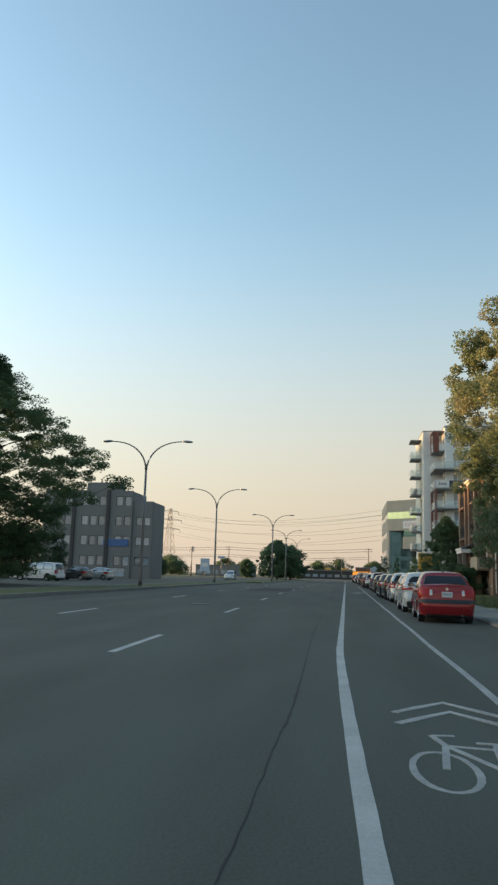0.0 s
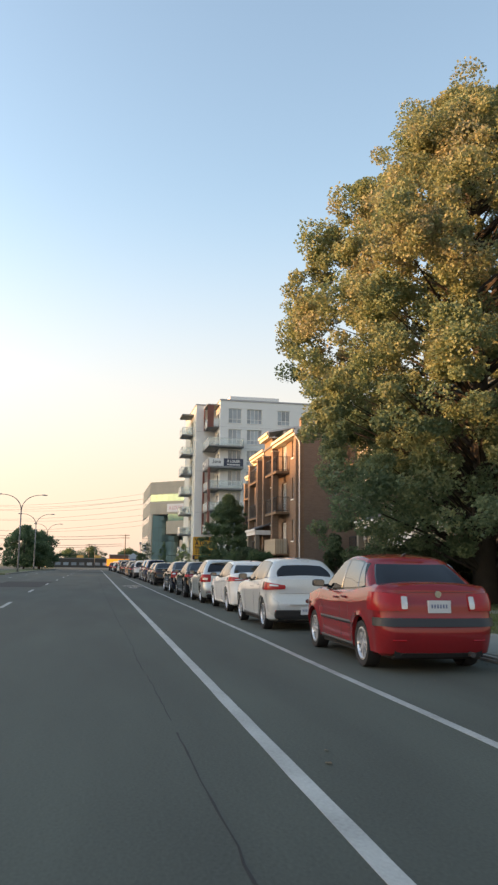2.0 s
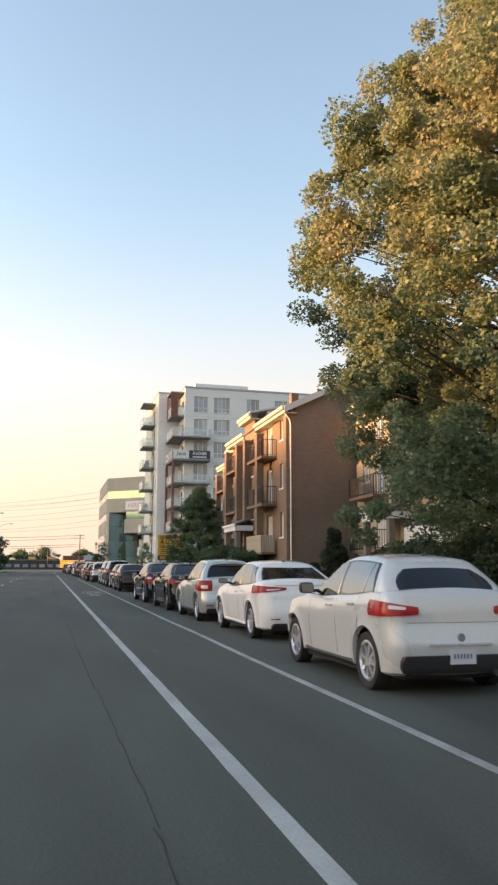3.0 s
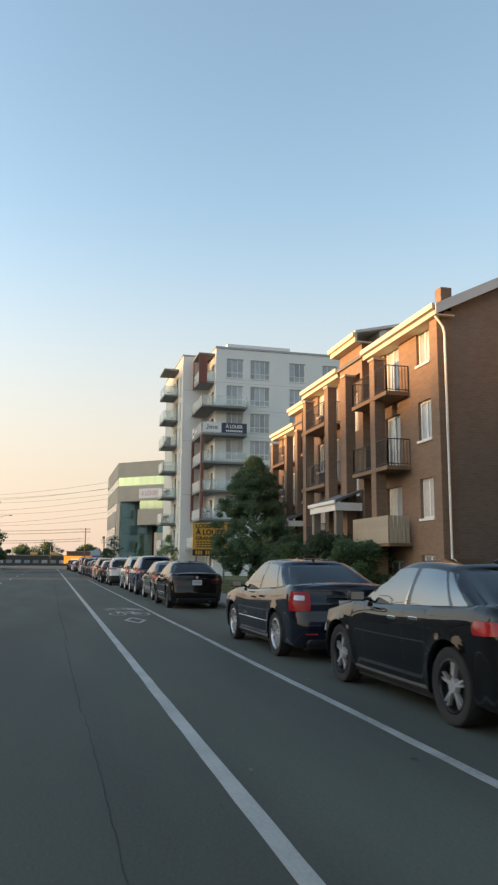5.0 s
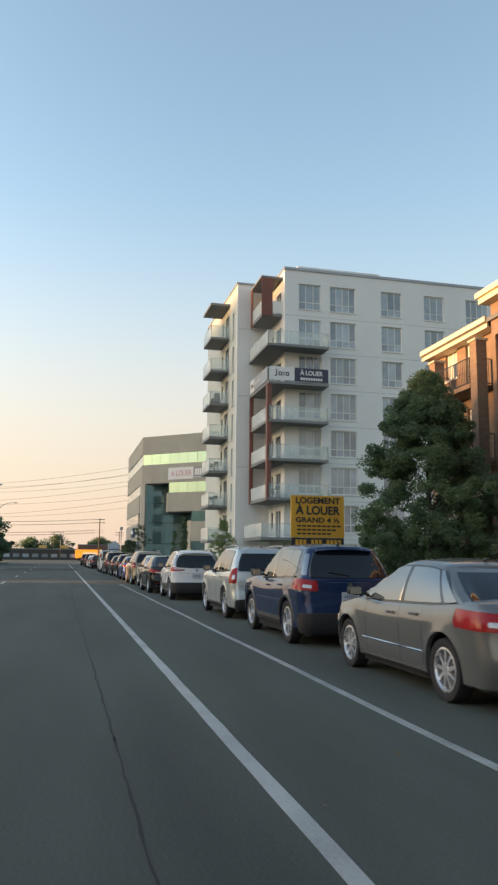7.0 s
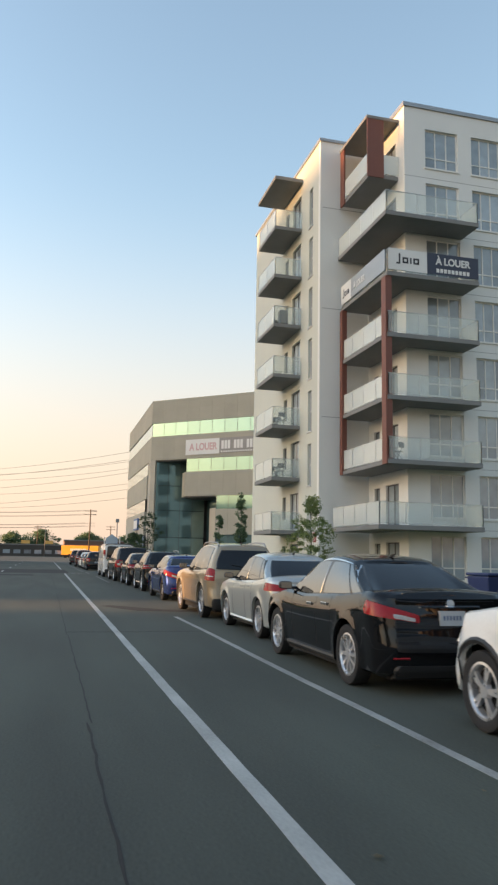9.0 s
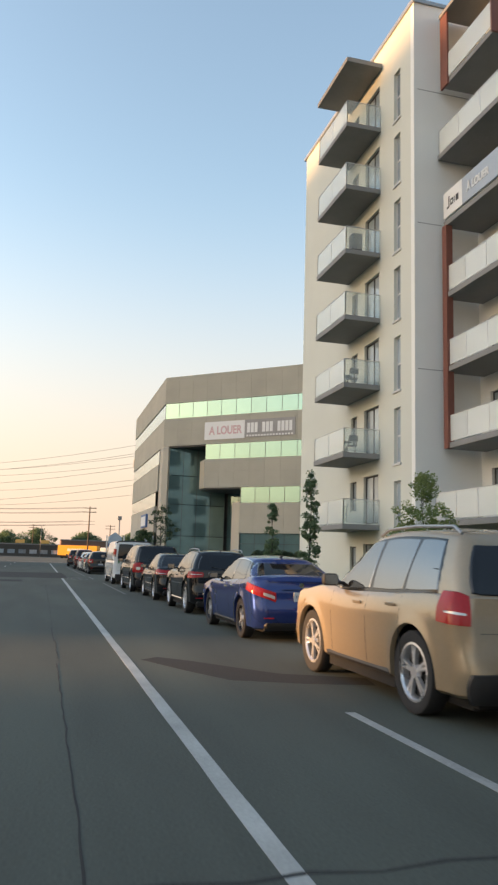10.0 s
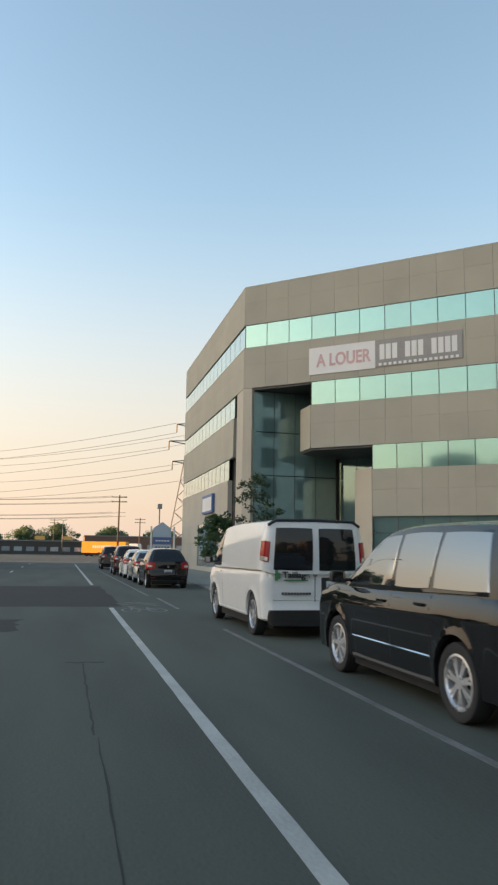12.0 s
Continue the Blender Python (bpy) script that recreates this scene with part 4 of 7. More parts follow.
    for y0, y1 in ((-0.36, -0.31), (14.81, 14.86)):
        bm = bmesh.new()
        va = [bm.verts.new((q, y0, z)) for q, z in ((-0.5, 10.33), (6.2, 13.55), (6.2, 13.93), (-0.5, 10.72))]
        vb = [bm.verts.new((v.co.x, y1, v.co.z)) for v in va]
        bm.faces.new(va)
        bm.faces.new(vb[::-1])
        for i in range(4):
            bm.faces.new((va[i], va[(i + 1) % 4], vb[(i + 1) % 4], vb[i]))
        part("bargeboard", bm, FRAME_GREY, b, "grey metal board along the gable edge")
    # square brick columns in front of the balconies
    for cy, top in ((4.3, 9.75), (7.45, 9.8), (9.7, 9.8), (13.0, 9.75)) if columns else ():
        bm = bmesh.new()
        box(bm, -0.97, -0.52, cy - 0.24, cy + 0.24, 0, top)
        col = part("column", bm, BRICK, b)
        bm = bmesh.new()
        box(bm, -1.02, -0.47, cy - 0.29, cy + 0.29, top, top + 0.09)
        part("cap", bm, TIMBER_PALE, col)
    bm = bmesh.new()
    box(bm, -0.3, 0.0, 0.0, 0.55, 0, 10.35)
    part("corner_pier", bm, wall, b)
    bm = bmesh.new()
    tube(bm, [(-0.45, -0.1, 10.4), (-0.12, -0.12, 9.95), (-0.06, -0.12, 9.7), (-0.06, -0.12, 0.3)], 0.045, 8)
    part("downpipe", bm, FRAME_WHITE, b)
    # balconies
    for k in range(3):
        z = 2.3 + 2.95 * k
        for y0, y1 in ((2.9, 6.45), (9.95, 13.4)):
            bm = bmesh.new()
            box(bm, -1.0, -0.003, y0, y1, z - 0.16, z)
            bal = part("balcony", bm, TIMBER, b)
            if k == 0 and y0 < 5:
                bm = bmesh.new()
                box(bm, -0.015, 0.015, 0, 0.135, -0.05, 1.0)
                plank = part("board", bm, TIMBER_PALE if columns else FRAME_WHITE, bal, m=pose(-1.02, y0, z))
                n = int((y1 - y0) / 0.16)
                for q in [pose(-1.02, y0 + i * 0.16, z) for i in range(1, n)] + [pose(-0.84 + i * 0.17, y0 - 0.02, z, 0, 0, 90) for i in range(5)]:
                    o = plank.copy()
                    scene.collection.objects.link(o)
                    o.matrix_basis = q
                continue
            bar_rail(bal, pose(0, 0, z), ((-0.95, y0 + 0.05, -0.95, y1 - 0.05), (-0.95, y0 + 0.05, 0, y0 + 0.05), (-0.95, y1 - 0.05, 0, y1 - 0.05)))
            if k == 1:
                for i in range(7):
                    bm = bmesh.new()
                    box(bm, -0.91, -0.89, y1 - 1.3 + i * 0.17, y1 - 1.15 + i * 0.17, z, z + 1.02)
                    part("board", bm, TIMBER, bal)
    # entrance porch
    bm = bmesh.new()
    vs = [bm.verts.new(p) for p in ((-1.75, 6.6, 4.05), (-0.45, 6.6, 4.55), (-0.45, 9.9, 4.55), (-1.75, 9.9, 4.05))]
    ws = [bm.verts.new(v.co + Vector((0, 0, 0.12))) for v in vs]
    bm.faces.new(vs[::-1])
    bm.faces.new(ws)
    for i in range(4):
        bm.faces.new((vs[i], vs[(i + 1) % 4], ws[(i + 1) % 4], ws[i]))
    part("porch_roof", bm, SHINGLE, b)
    bm = bmesh.new()
    box(bm, -1.84, -1.755, 6.5, 10.0, 4.0, 4.16)
    part("porch_gutter", bm, FRAME_WHITE, b, bevel=0.02)
    for yy in (7.2, 9.4):
        bm = bmesh.new()
        tube(bm, [(-1.72, yy, 0.66), (-1.72, yy, 1.58), (-2.42, yy, 1.16), (-2.42, yy, 0.2)], 0.022, 8)
        part("handrail", bm, FRAME_WHITE, b, "white tubular handrail beside the steps")
    bm = bmesh.new()
    box(bm, -1.75, -1.67, 6.6, 9.9, 3.72, 4.06)
    part("porch_beam", bm, FRAME_WHITE, b)
    bm = bmesh.new()
    box(bm, -1.66, -0.5, 6.6, 6.68, 3.72, 4.06)
    part("porch_beam", bm, FRAME_WHITE, b)
    for y0 in (6.68, 9.54):
        bm = bmesh.new()
        box(bm, -1.68, -1.36, y0, y0 + 0.3, 0.08, 3.72)
        part("porch_post", bm, PORCH_TAUPE, b, "taupe boxed porch post", bevel=0.015)
    for i in range(3):
        bm = bmesh.new()
        box(bm, -1.7 - 0.3 * i, -0.46 if i == 0 else -1.4 - 0.3 * i, 7.3, 9.3, 0.1, 0.7 - 0.18 * i)
        part("step", bm, CONCRETE, b, bevel=0.01)
    bm = bmesh.new()
    box(bm, 0.25, 0.7, 0.6, 1.05, 10.6, 11.75)
    part("chimney", bm, BRICK, b)
    return b


brick_block(12.4, 64.0, "three-storey orange-brown brick apartments with balconies behind square columns")
brick_block(14.75, 78.15, "three-storey orange-brown brick apartments set back behind conifers")
brick_block(16.4, 49.2, "three-storey pale beige apartments half hidden behind a tall maple", BRICK_BEIGE, False)
brick_block(18.05, 33.5, "three-storey brick apartments behind the tall maple")

# ---- parked cars ----
def car_paint(name, col, metal=0.35, rough=0.32):
    m = surface(name, col, rough, metal, var=0.07, coarse=0.8, fine=30, bump=0.0, coat=1.0)
    b = m.node_tree.nodes["Principled BSDF"]
    b.inputs["Specular IOR Level"].default_value, b.inputs["Coat Roughness"].default_value = 0.0, 0.02
    return m


RUBBER = surface("tyre_rubber", (0.018, 0.018, 0.019), 0.85, var=0.25, coarse=3, fine=40)
ALLOY = surface("alloy_rim", (0.64, 0.64, 0.65), 0.3, 0.7, var=0.1, coarse=4, fine=20, bump=0.02)
ALLOY_BLACK = surface("black_alloy_rim", (0.012, 0.012, 0.013), 0.4, 0.2, var=0.1, coarse=4, fine=20, bump=0.02)
ALLOY_DARK = surface("dark_alloy_rim", (0.1, 0.1, 0.105), 0.35, 0.8, var=0.1, coarse=4, fine=20, bump=0.02)
CAR_GLASS = surface("tinted_car_glass", (0.012, 0.014, 0.016), 0.03, var=0.2, coarse=1, fine=4, bump=0.0, ior=3.3)
REAR_GLASS = surface("dark_rear_glass", (0.01, 0.011, 0.013), 0.04, var=0.2, coarse=1, fine=4, bump=0.0, ior=1.5)
GLOSS_BLACK = surface("gloss_black_pillar", (0.012, 0.012, 0.013), 0.1, var=0.1, coarse=2, fine=10, bump=0.0)
TRIM = surface("black_plastic_trim", (0.02, 0.02, 0.021), 0.55, var=0.15, coarse=2, fine=30)
CHROME = surface("chrome", (0.7, 0.7, 0.7), 0.14, 1.0, var=0.04, bump=0.0)
RED_LENS = surface("red_lamp_lens", (0.34, 0.012, 0.016), 0.16, var=0.15, coarse=6, fine=30, bump=0.1, ior=1.38)
SMOKED_LENS = surface("smoked_lamp_lens", (0.035, 0.006, 0.008), 0.12, var=0.15, coarse=6, fine=30, bump=0.1)
CLEAR_LENS = surface("clear_lamp_lens", (0.5, 0.48, 0.46), 0.12, 0.3, var=0.2, coarse=6, fine=30, bump=0.1, coat=1.0)
MIRROR = surface("mirror_glass", (0.25, 0.26, 0.27), 0.05, 1.0, var=0.05, bump=0.0)
PLATE = surface("number_plate", (0.5, 0.52, 0.53), 0.5, var=0.05)
PLATE_INK = surface("plate_ink", (0.1, 0.13, 0.22), 0.6, var=0.05)
# near-black colour standing for the shade under cars and behind spokes
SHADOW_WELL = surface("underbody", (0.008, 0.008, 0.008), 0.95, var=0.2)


def interp(pts, x):
    if x <= pts[0][0]:
        return pts[0][1]
    for (a, p), (b, q) in zip(pts, pts[1:]):
        if x <= b:
            t = (x - a) / (b - a)
            t = t * t * (3 - 2 * t) * 0.5 + t * 0.5
            return p + (q - p) * t
    return pts[-1][1]


def plan(u, y0, y1, hw, r0, r1, bow0, bow1):
    """Right half of a rounded outline, u from the rear centre (0) to the front centre (1): point and outward normal."""
    if u <= 0.2:
        x = (hw - r0[0]) * u / 0.2
        return Vector((x, y0 + bow0 * (x / hw) ** 2)), Vector((0.25 * bow0 * 8 * x / hw, -1)).normalized()
    if u < 0.3:
        a = (u - 0.2) / 0.1 * math.pi / 2
        yb = y0 + bow0 * ((hw - r0[0]) / hw) ** 2
        return Vector((hw - r0[0] + r0[0] * math.sin(a), yb + r0[1] * (1 - math.cos(a)))), Vector((math.sin(a), -math.cos(a))).normalized()
    if u <= 0.7:
        ya, yb = y0 + bow0 * ((hw - r0[0]) / hw) ** 2 + r0[1], y1 - bow1 * ((hw - r1[0]) / hw) ** 2 - r1[1]
        return Vector((hw, ya + (yb - ya) * (u - 0.3) / 0.4)), Vector((1, 0))
    if u < 0.8:
        a = (u - 0.7) / 0.1 * math.pi / 2
        yb = y1 - bow1 * ((hw - r1[0]) / hw) ** 2
        return Vector((hw - r1[0] + r1[0] * math.cos(a), yb - r1[1] * (1 - math.sin(a)))), Vector((math.cos(a), math.sin(a))).normalized()
    x = (hw - r1[0]) * (1 - u) / 0.2
    return Vector((x, y1 - bow1 * (x / hw) ** 2)), Vector((0.25 * bow1 * 8 * x / hw, 1)).normalized()


def rim_step(i, n):
    """Even steps from -1 to 1, with a narrow first and last one."""
    return -1.0 if i == 0 else 1.0 if i == n else 0.0 if n == 2 else -0.965 + 1.93 * (i - 1) / (n - 2)


def patch(fn, na, nb, off=0.006, round_by=0.0):
    """A grid laid on a surface fn(a, b) -> (point, normal), a and b from 0 to 1, with edges turned down to it and corners drawn in."""
    bm = bmesh.new()
    g = []
    for i in range(na + 1):
        row = []
        for j in range(nb + 1):
            x, y = rim_step(i, na), rim_step(j, nb)
            x, y = x * math.sqrt(1 - round_by * y * y / 2), y * math.sqrt(1 - round_by * x * x / 2)
            p, n = fn((x + 1) / 2, (y + 1) / 2)
            edge = i in (0, na) or j in (0, nb)
            row.append(bm.verts.new(p + n * (-0.004 if edge else off)))
        g.append(row)
    for i in range(na):
        for j in range(nb):
            bm.faces.new((g[i][j], g[i + 1][j], g[i + 1][j + 1], g[i][j + 1]))
    return bm


def smooth(ob, angle=38):
    ob.data.shade_smooth()
    ob.data.set_sharp_from_angle(angle=radians(angle))
    return ob


def lathe(bm, prof, n=28):
    """A ring round the x axis from a closed profile of (radius, x)."""
    rings = [[bm.verts.new((x, r * math.cos(k * math.tau / n), r * math.sin(k * math.tau / n))) for r, x in prof] for k in range(n)]
    for k in range(n):
        a, b = rings[k], rings[(k + 1) % n]
        for i in range(len(prof)):
            j = (i + 1) % len(prof)
            bm.faces.new((a[i], a[j], b[j], b[i]))


WHEELS = {}


def wheel_meshes(R, spokes, rim_mat, split, two_tone=False):
    """Tyre and rim meshes of a wheel that faces -x, shared between alike wheels."""
    key = (R, spokes, rim_mat.name, split, two_tone)
    if key in WHEELS:
        return WHEELS[key]
    bm = bmesh.new()
    q = R * 0.7
    lathe(bm, [(q, -0.085), (R * 0.85, -0.105), (R * 0.97, -0.095), (R, -0.07), (R * 0.995, 0.07), (R * 0.97, 0.095), (R * 0.85, 0.105), (q, 0.085)])
    t = smooth(finish("tyre", bm, RUBBER), 50)
    bm = bmesh.new()
    rim_ring = [(q + 0.004, -0.088), (q - 0.018, -0.092), (q - 0.03, -0.07), (q - 0.035, 0.05), (q + 0.004, 0.06)]
    if not two_tone:
        lathe(bm, rim_ring)
    bmesh.ops.create_cone(bm, cap_ends=True, segments=20, radius1=0.075, radius2=0.06, depth=0.05, matrix=pose(-0.06, 0, 0, 0, -90))
    for k in range(spokes):
        a0 = k * math.tau / spokes
        for da in ((-0.13, 0.13) if split else (0,)):
            w0, w1 = (0.012, 0.009) if two_tone else (0.018, 0.013) if split else (0.02, 0.017) if spokes > 6 else (0.036, 0.03)
            r0, r1 = 0.05, q - 0.02
            pts = []
            for r, w, xo, xi in ((r0, w0, -0.078, -0.04), (r1, w1, -0.07, -0.03)):
                ang = a0 + da * (r / r1)
                c, s = math.cos(ang), math.sin(ang)
                for sg, xx in ((-1, xo), (1, xo), (1, xi), (-1, xi)):
                    pts.append(bm.verts.new((xx, r * c - sg * w * s, r * s + sg * w * c)))
            for f in ((0, 1, 5, 4), (1, 2, 6, 5), (2, 3, 7, 6), (3, 0, 4, 7), (3, 2, 1, 0), (4, 5, 6, 7)):
                bm.faces.new([pts[i] for i in f])
    rim = finish("rim", bm, rim_mat)
    # plain disc behind the spokes, its black standing for the shade inside the wheel
    bm = bmesh.new()
    bmesh.ops.create_cone(bm, cap_ends=True, segments=24, radius1=q - 0.036, radius2=q - 0.036, depth=0.02, matrix=pose(0.0, 0, 0, 0, -90))
    if two_tone:
        lathe(bm, rim_ring)
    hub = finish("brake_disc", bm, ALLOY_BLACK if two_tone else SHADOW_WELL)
    out = (t.data, rim.data, hub.data)
    for o in (t, rim, hub):
        bpy.data.objects.remove(o)
    WHEELS[key] = out
    return out


BASE = {
    "sedan": dict(L=4.5, W=1.75, H=1.44, yr=0.98, wb=2.65, R=0.32, sill=0.2, shoulder=[(0, 0.97), (0.5, 1.0), (1.2, 0.95), (2.6, 0.91), (3.3, 0.93), (4.1, 0.82), (4.5, 0.68)],
                  yb0=0.44, yr0=1.2, yr1=2.6, yb1=3.5, hw=0.8, ht=0.59, lamp=(0.165, 0.335, 0.7, 0.93), doors=(1.45, 2.45, 3.35), plate=0.78),
    "hatch": dict(L=4.05, W=1.72, H=1.46, yr=0.72, wb=2.57, R=0.31, sill=0.2, shoulder=[(0, 1.02), (0.6, 1.02), (1.4, 0.97), (2.4, 0.92), (2.95, 0.93), (3.7, 0.82), (4.05, 0.68)],
                  yb0=0.12, yr0=0.6, yr1=2.15, yb1=3.1, hw=0.77, ht=0.55, lamp=(0.17, 0.35, 0.72, 0.98), doors=(0.95, 1.95, 2.95), plate=0.62),
    "suv": dict(L=4.6, W=1.84, H=1.69, yr=0.95, wb=2.72, R=0.36, sill=0.26, shoulder=[(0, 1.1), (0.6, 1.1), (1.6, 1.06), (2.6, 1.03), (3.4, 1.06), (4.2, 0.98), (4.6, 0.8)],
                yb0=0.1, yr0=0.42, yr1=2.5, yb1=3.4, hw=0.83, ht=0.62, lamp=(0.15, 0.33, 0.82, 1.08), doors=(1.2, 2.3, 3.25), plate=0.8),
    "minivan": dict(L=5.15, W=1.95, H=1.74, yr=1.05, wb=3.08, R=0.34, sill=0.22, shoulder=[(0, 1.08), (1.0, 1.07), (2.4, 1.04), (3.6, 1.03), (4.2, 1.04), (4.8, 0.92), (5.15, 0.74)],
                    yb0=0.08, yr0=0.36, yr1=3.1, yb1=4.3, hw=0.9, ht=0.72, lamp=(0.16, 0.3, 0.72, 1.08), doors=(1.55, 2.85, 4.05), plate=0.85),
    "van": dict(L=5.7, W=2.0, H=2.1, yr=1.2, wb=3.43, R=0.37, sill=0.3, shoulder=[(0, 1.22), (1.0, 1.22), (3.6, 1.2), (4.4, 1.2), (5.2, 1.1), (5.7, 0.85)],
                yb0=0.03, yr0=0.09, yr1=3.7, yb1=4.75, hw=0.98, ht=0.88, lamp=(0.2, 0.28, 0.92, 1.36), doors=(2.6, 3.45, 4.5), plate=0.92),
}


TALL = 1.06


def car(kind, label, paint, m, rim=(7, False, "silver"), group="cars parked along the kerb", moulding=None, chrome=False, rails=False, cladding=False, low_trim=False, spoiler=False,
        lamp=None, badge=False, cargo=False, rear_glass=None, wrap=0, insert=None, lens=None, mirror_paint=False, smoked=False, **over):
    d = {**BASE[kind], **over}
    kz = 1.0 if kind == "van" else TALL
    d["H"], d["sill"], d["plate"], d["R"] = d["H"] * kz, d["sill"] * kz, d["plate"] * kz, d["R"] * (1 + (kz - 1) * 0.7)
    d["shoulder"] = [(y, z * kz) for y, z in d["shoulder"]]
    d["bump_strip"] = [z * kz for z in d.get("bump_strip", ())]
    L, W, H, R = d["L"], d["W"], d["H"], d["R"]
    hw0 = W / 2
    wheels_y = (d["yr"], d["yr"] + d["wb"])
    tall = kind != "sedan"
    c = thing("pickup_van" if kind == "van" else "parked_car", label, "van" if kind in ("van",) else "car", m, group)
    sh = d["shoulder"]
    args = (0.02, L, hw0, (0.24, 0.2) if tall else (0.3, 0.26), (0.4, 0.42), 0.1 if not tall else 0.07, 0.16)

    def flank(y, z):
        """Inset of the side: full at a crease below the windows, tucked in below it, leaning in above, with lips round the wheels."""
        zc = 0.8 * interp(sh, y)
        ins = 0.016 + 0.06 * (max(zc - z, 0) / (zc - 0.15)) ** 1.7 + (0.1 * max(z - zc, 0) + 0.9 * max(z - zc, 0) ** 2) * 0.9
        for w in wheels_y:
            ins -= 0.02 * math.exp(-((math.hypot(y - w, z - R) - R - 0.065) / 0.06) ** 2) * (z > R * 0.5)
        return ins

    rear_prof = [(0.15, 0.12), (0.3, 0.03), (0.45, 0.0), (0.6, 0.0), (0.66, 0.045), (0.85, 0.06), (1.0, 0.1), (1.3, 0.12)] if not tall else [(0.15, 0.1), (0.3, 0.02), (0.42, 0.0), (0.6, 0.0), (0.66, 0.05), (0.9, 0.06), (1.15, 0.09), (1.4, 0.1)]
    if kind == "van":
        rear_prof = [(0.2, 0.03), (0.5, 0.0), (0.56, 0.06), (1.4, 0.07)]
    front_prof = [(0.15, 0.14), (0.3, 0.03), (0.5, 0.0), (0.7, 0.1), (0.9, 0.3), (1.2, 0.4)]

    def body(u, z, sgn=1):
        p, n = plan(u, *args)
        ws, we = abs(n.x), abs(n.y)
        ins = ws * flank(p.y, z) + we * interp(rear_prof if n.y < 0 else front_prof, z)
        q = p - n * ins
        return Vector((q.x * sgn, q.y, z)), Vector((n.x * sgn, n.y, 0))

    us = [i * 0.2 / 8 for i in range(8)] + [0.2 + 0.1 * i / 12 for i in range(12)]
    ya, yb = plan(0.3, *args)[0].y, plan(0.7, *args)[0].y
    ys = [ya + (yb - ya) * i / 22 for i in range(23)]
    Ra = R + 0.055
    for w in wheels_y:
        ys = [y for y in ys if abs(y - w) > Ra + 0.19]
        ys += [w + e * (Ra + q) for e in (-1, 1) for q in (0.004, 0.04, 0.08, 0.12, 0.16)] + [w + Ra * math.cos(math.pi * k / 16) for k in range(17)]
    ys = sorted(y for y in ys if ya <= y <= yb)
    us += [0.3 + 0.4 * (y - ya) / (yb - ya) for y in ys] + [0.7 + 0.1 * i / 6 for i in range(1, 7)] + [0.8 + 0.2 * i / 6 for i in range(1, 7)]
    ROWS_V = [0, 0.04, 0.14, 0.28, 0.42, 0.56, 0.66, 0.715, 0.75, 0.79, 0.85, 0.92, 0.97, 1.0]

    def top(y):
        return interp(sh, y)

    bm = bmesh.new()
    rings = {1: [], -1: []}
    for u in us:
        p = plan(u, *args)[0]
        zb = d["sill"]
        for w in wheels_y:
            if abs(p.y - w) <= Ra + 1e-4 and 0.29 < u < 0.71:
                zb = max(zb, R + math.sqrt(max(Ra * Ra - (p.y - w) ** 2, 0)))
        zt = top(p.y)
        for sgn in (1, -1):
            col = []
            for kk, v in enumerate(ROWS_V):
                z = zb + (zt - zb) * v
                q, n = body(u, z, sgn)
                if kk == 0:
                    q = q - n * 0.05
                if kk == len(ROWS_V) - 1:
                    q = q - n * 0.035 + Vector((0, 0, 0.012))
                col.append(bm.verts.new(q))
            rings[sgn].append(col)
    for sgn in (1, -1):
        for a, b in zip(rings[sgn], rings[sgn][1:]):
            for k in range(len(ROWS_V) - 1):
                bm.faces.new((a[k], b[k], b[k + 1], a[k + 1]))
    K = 8
    prev = None
    for a, b in zip(rings[1], rings[-1]):
        pa, pb = a[-1].co, b[-1].co
        crown = 0.045 * min(1, abs(pa.x) / 0.5)
        row = [a[-1]] + [bm.verts.new(pa.lerp(pb, k / K) + Vector((0, 0, crown * (1 - (2 * k / K - 1) ** 2)))) for k in range(1, K)] + [b[-1]]
        if prev:
            for k in range(K):
                bm.faces.new((prev[k], prev[k + 1], row[k + 1], row[k]))
        prev = row
    bmesh.ops.remove_doubles(bm, verts=bm.verts, dist=0.0008)
    shell = smooth(part("body", bm, paint, c), 32)
    # filler boxes whose near-black colour paints the shade below and in the arches
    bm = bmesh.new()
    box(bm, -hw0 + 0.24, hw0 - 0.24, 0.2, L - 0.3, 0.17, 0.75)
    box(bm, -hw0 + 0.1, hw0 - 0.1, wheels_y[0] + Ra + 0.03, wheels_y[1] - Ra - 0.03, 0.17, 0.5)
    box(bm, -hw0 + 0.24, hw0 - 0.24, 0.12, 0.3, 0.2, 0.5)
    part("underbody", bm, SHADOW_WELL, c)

    # cabin
    zb0 = min(top(d["yb0"]), top(d["yb1"])) - 0.04
    gb = (d["yb0"], d["yb1"], d["hw"], (0.2, 0.16), (0.3, 0.34), 0.08, 0.22)
    gt = (d["yr0"], d["yr1"], d["ht"], (0.16, 0.14), (0.2, 0.2), 0.06, 0.1)
    ZR = H - 0.06
    arch0, arch1 = {"sedan": (0.085, 0.09), "hatch": (0.07, 0.09), "suv": (0.07, 0.08), "minivan": (0.04, 0.09), "van": (0.02, 0.08)}[kind]
    ymid = d["yr0"] + 0.58 * (d["yr1"] - d["yr0"])

    def crest(y):
        """Height of the roof edge: it arches along the car."""
        t = (y - ymid) / (d["yr1"] - ymid if y > ymid else ymid - d["yr0"])
        return ZR - (arch1 if y > ymid else arch0) * min(abs(t), 1.15) ** 2

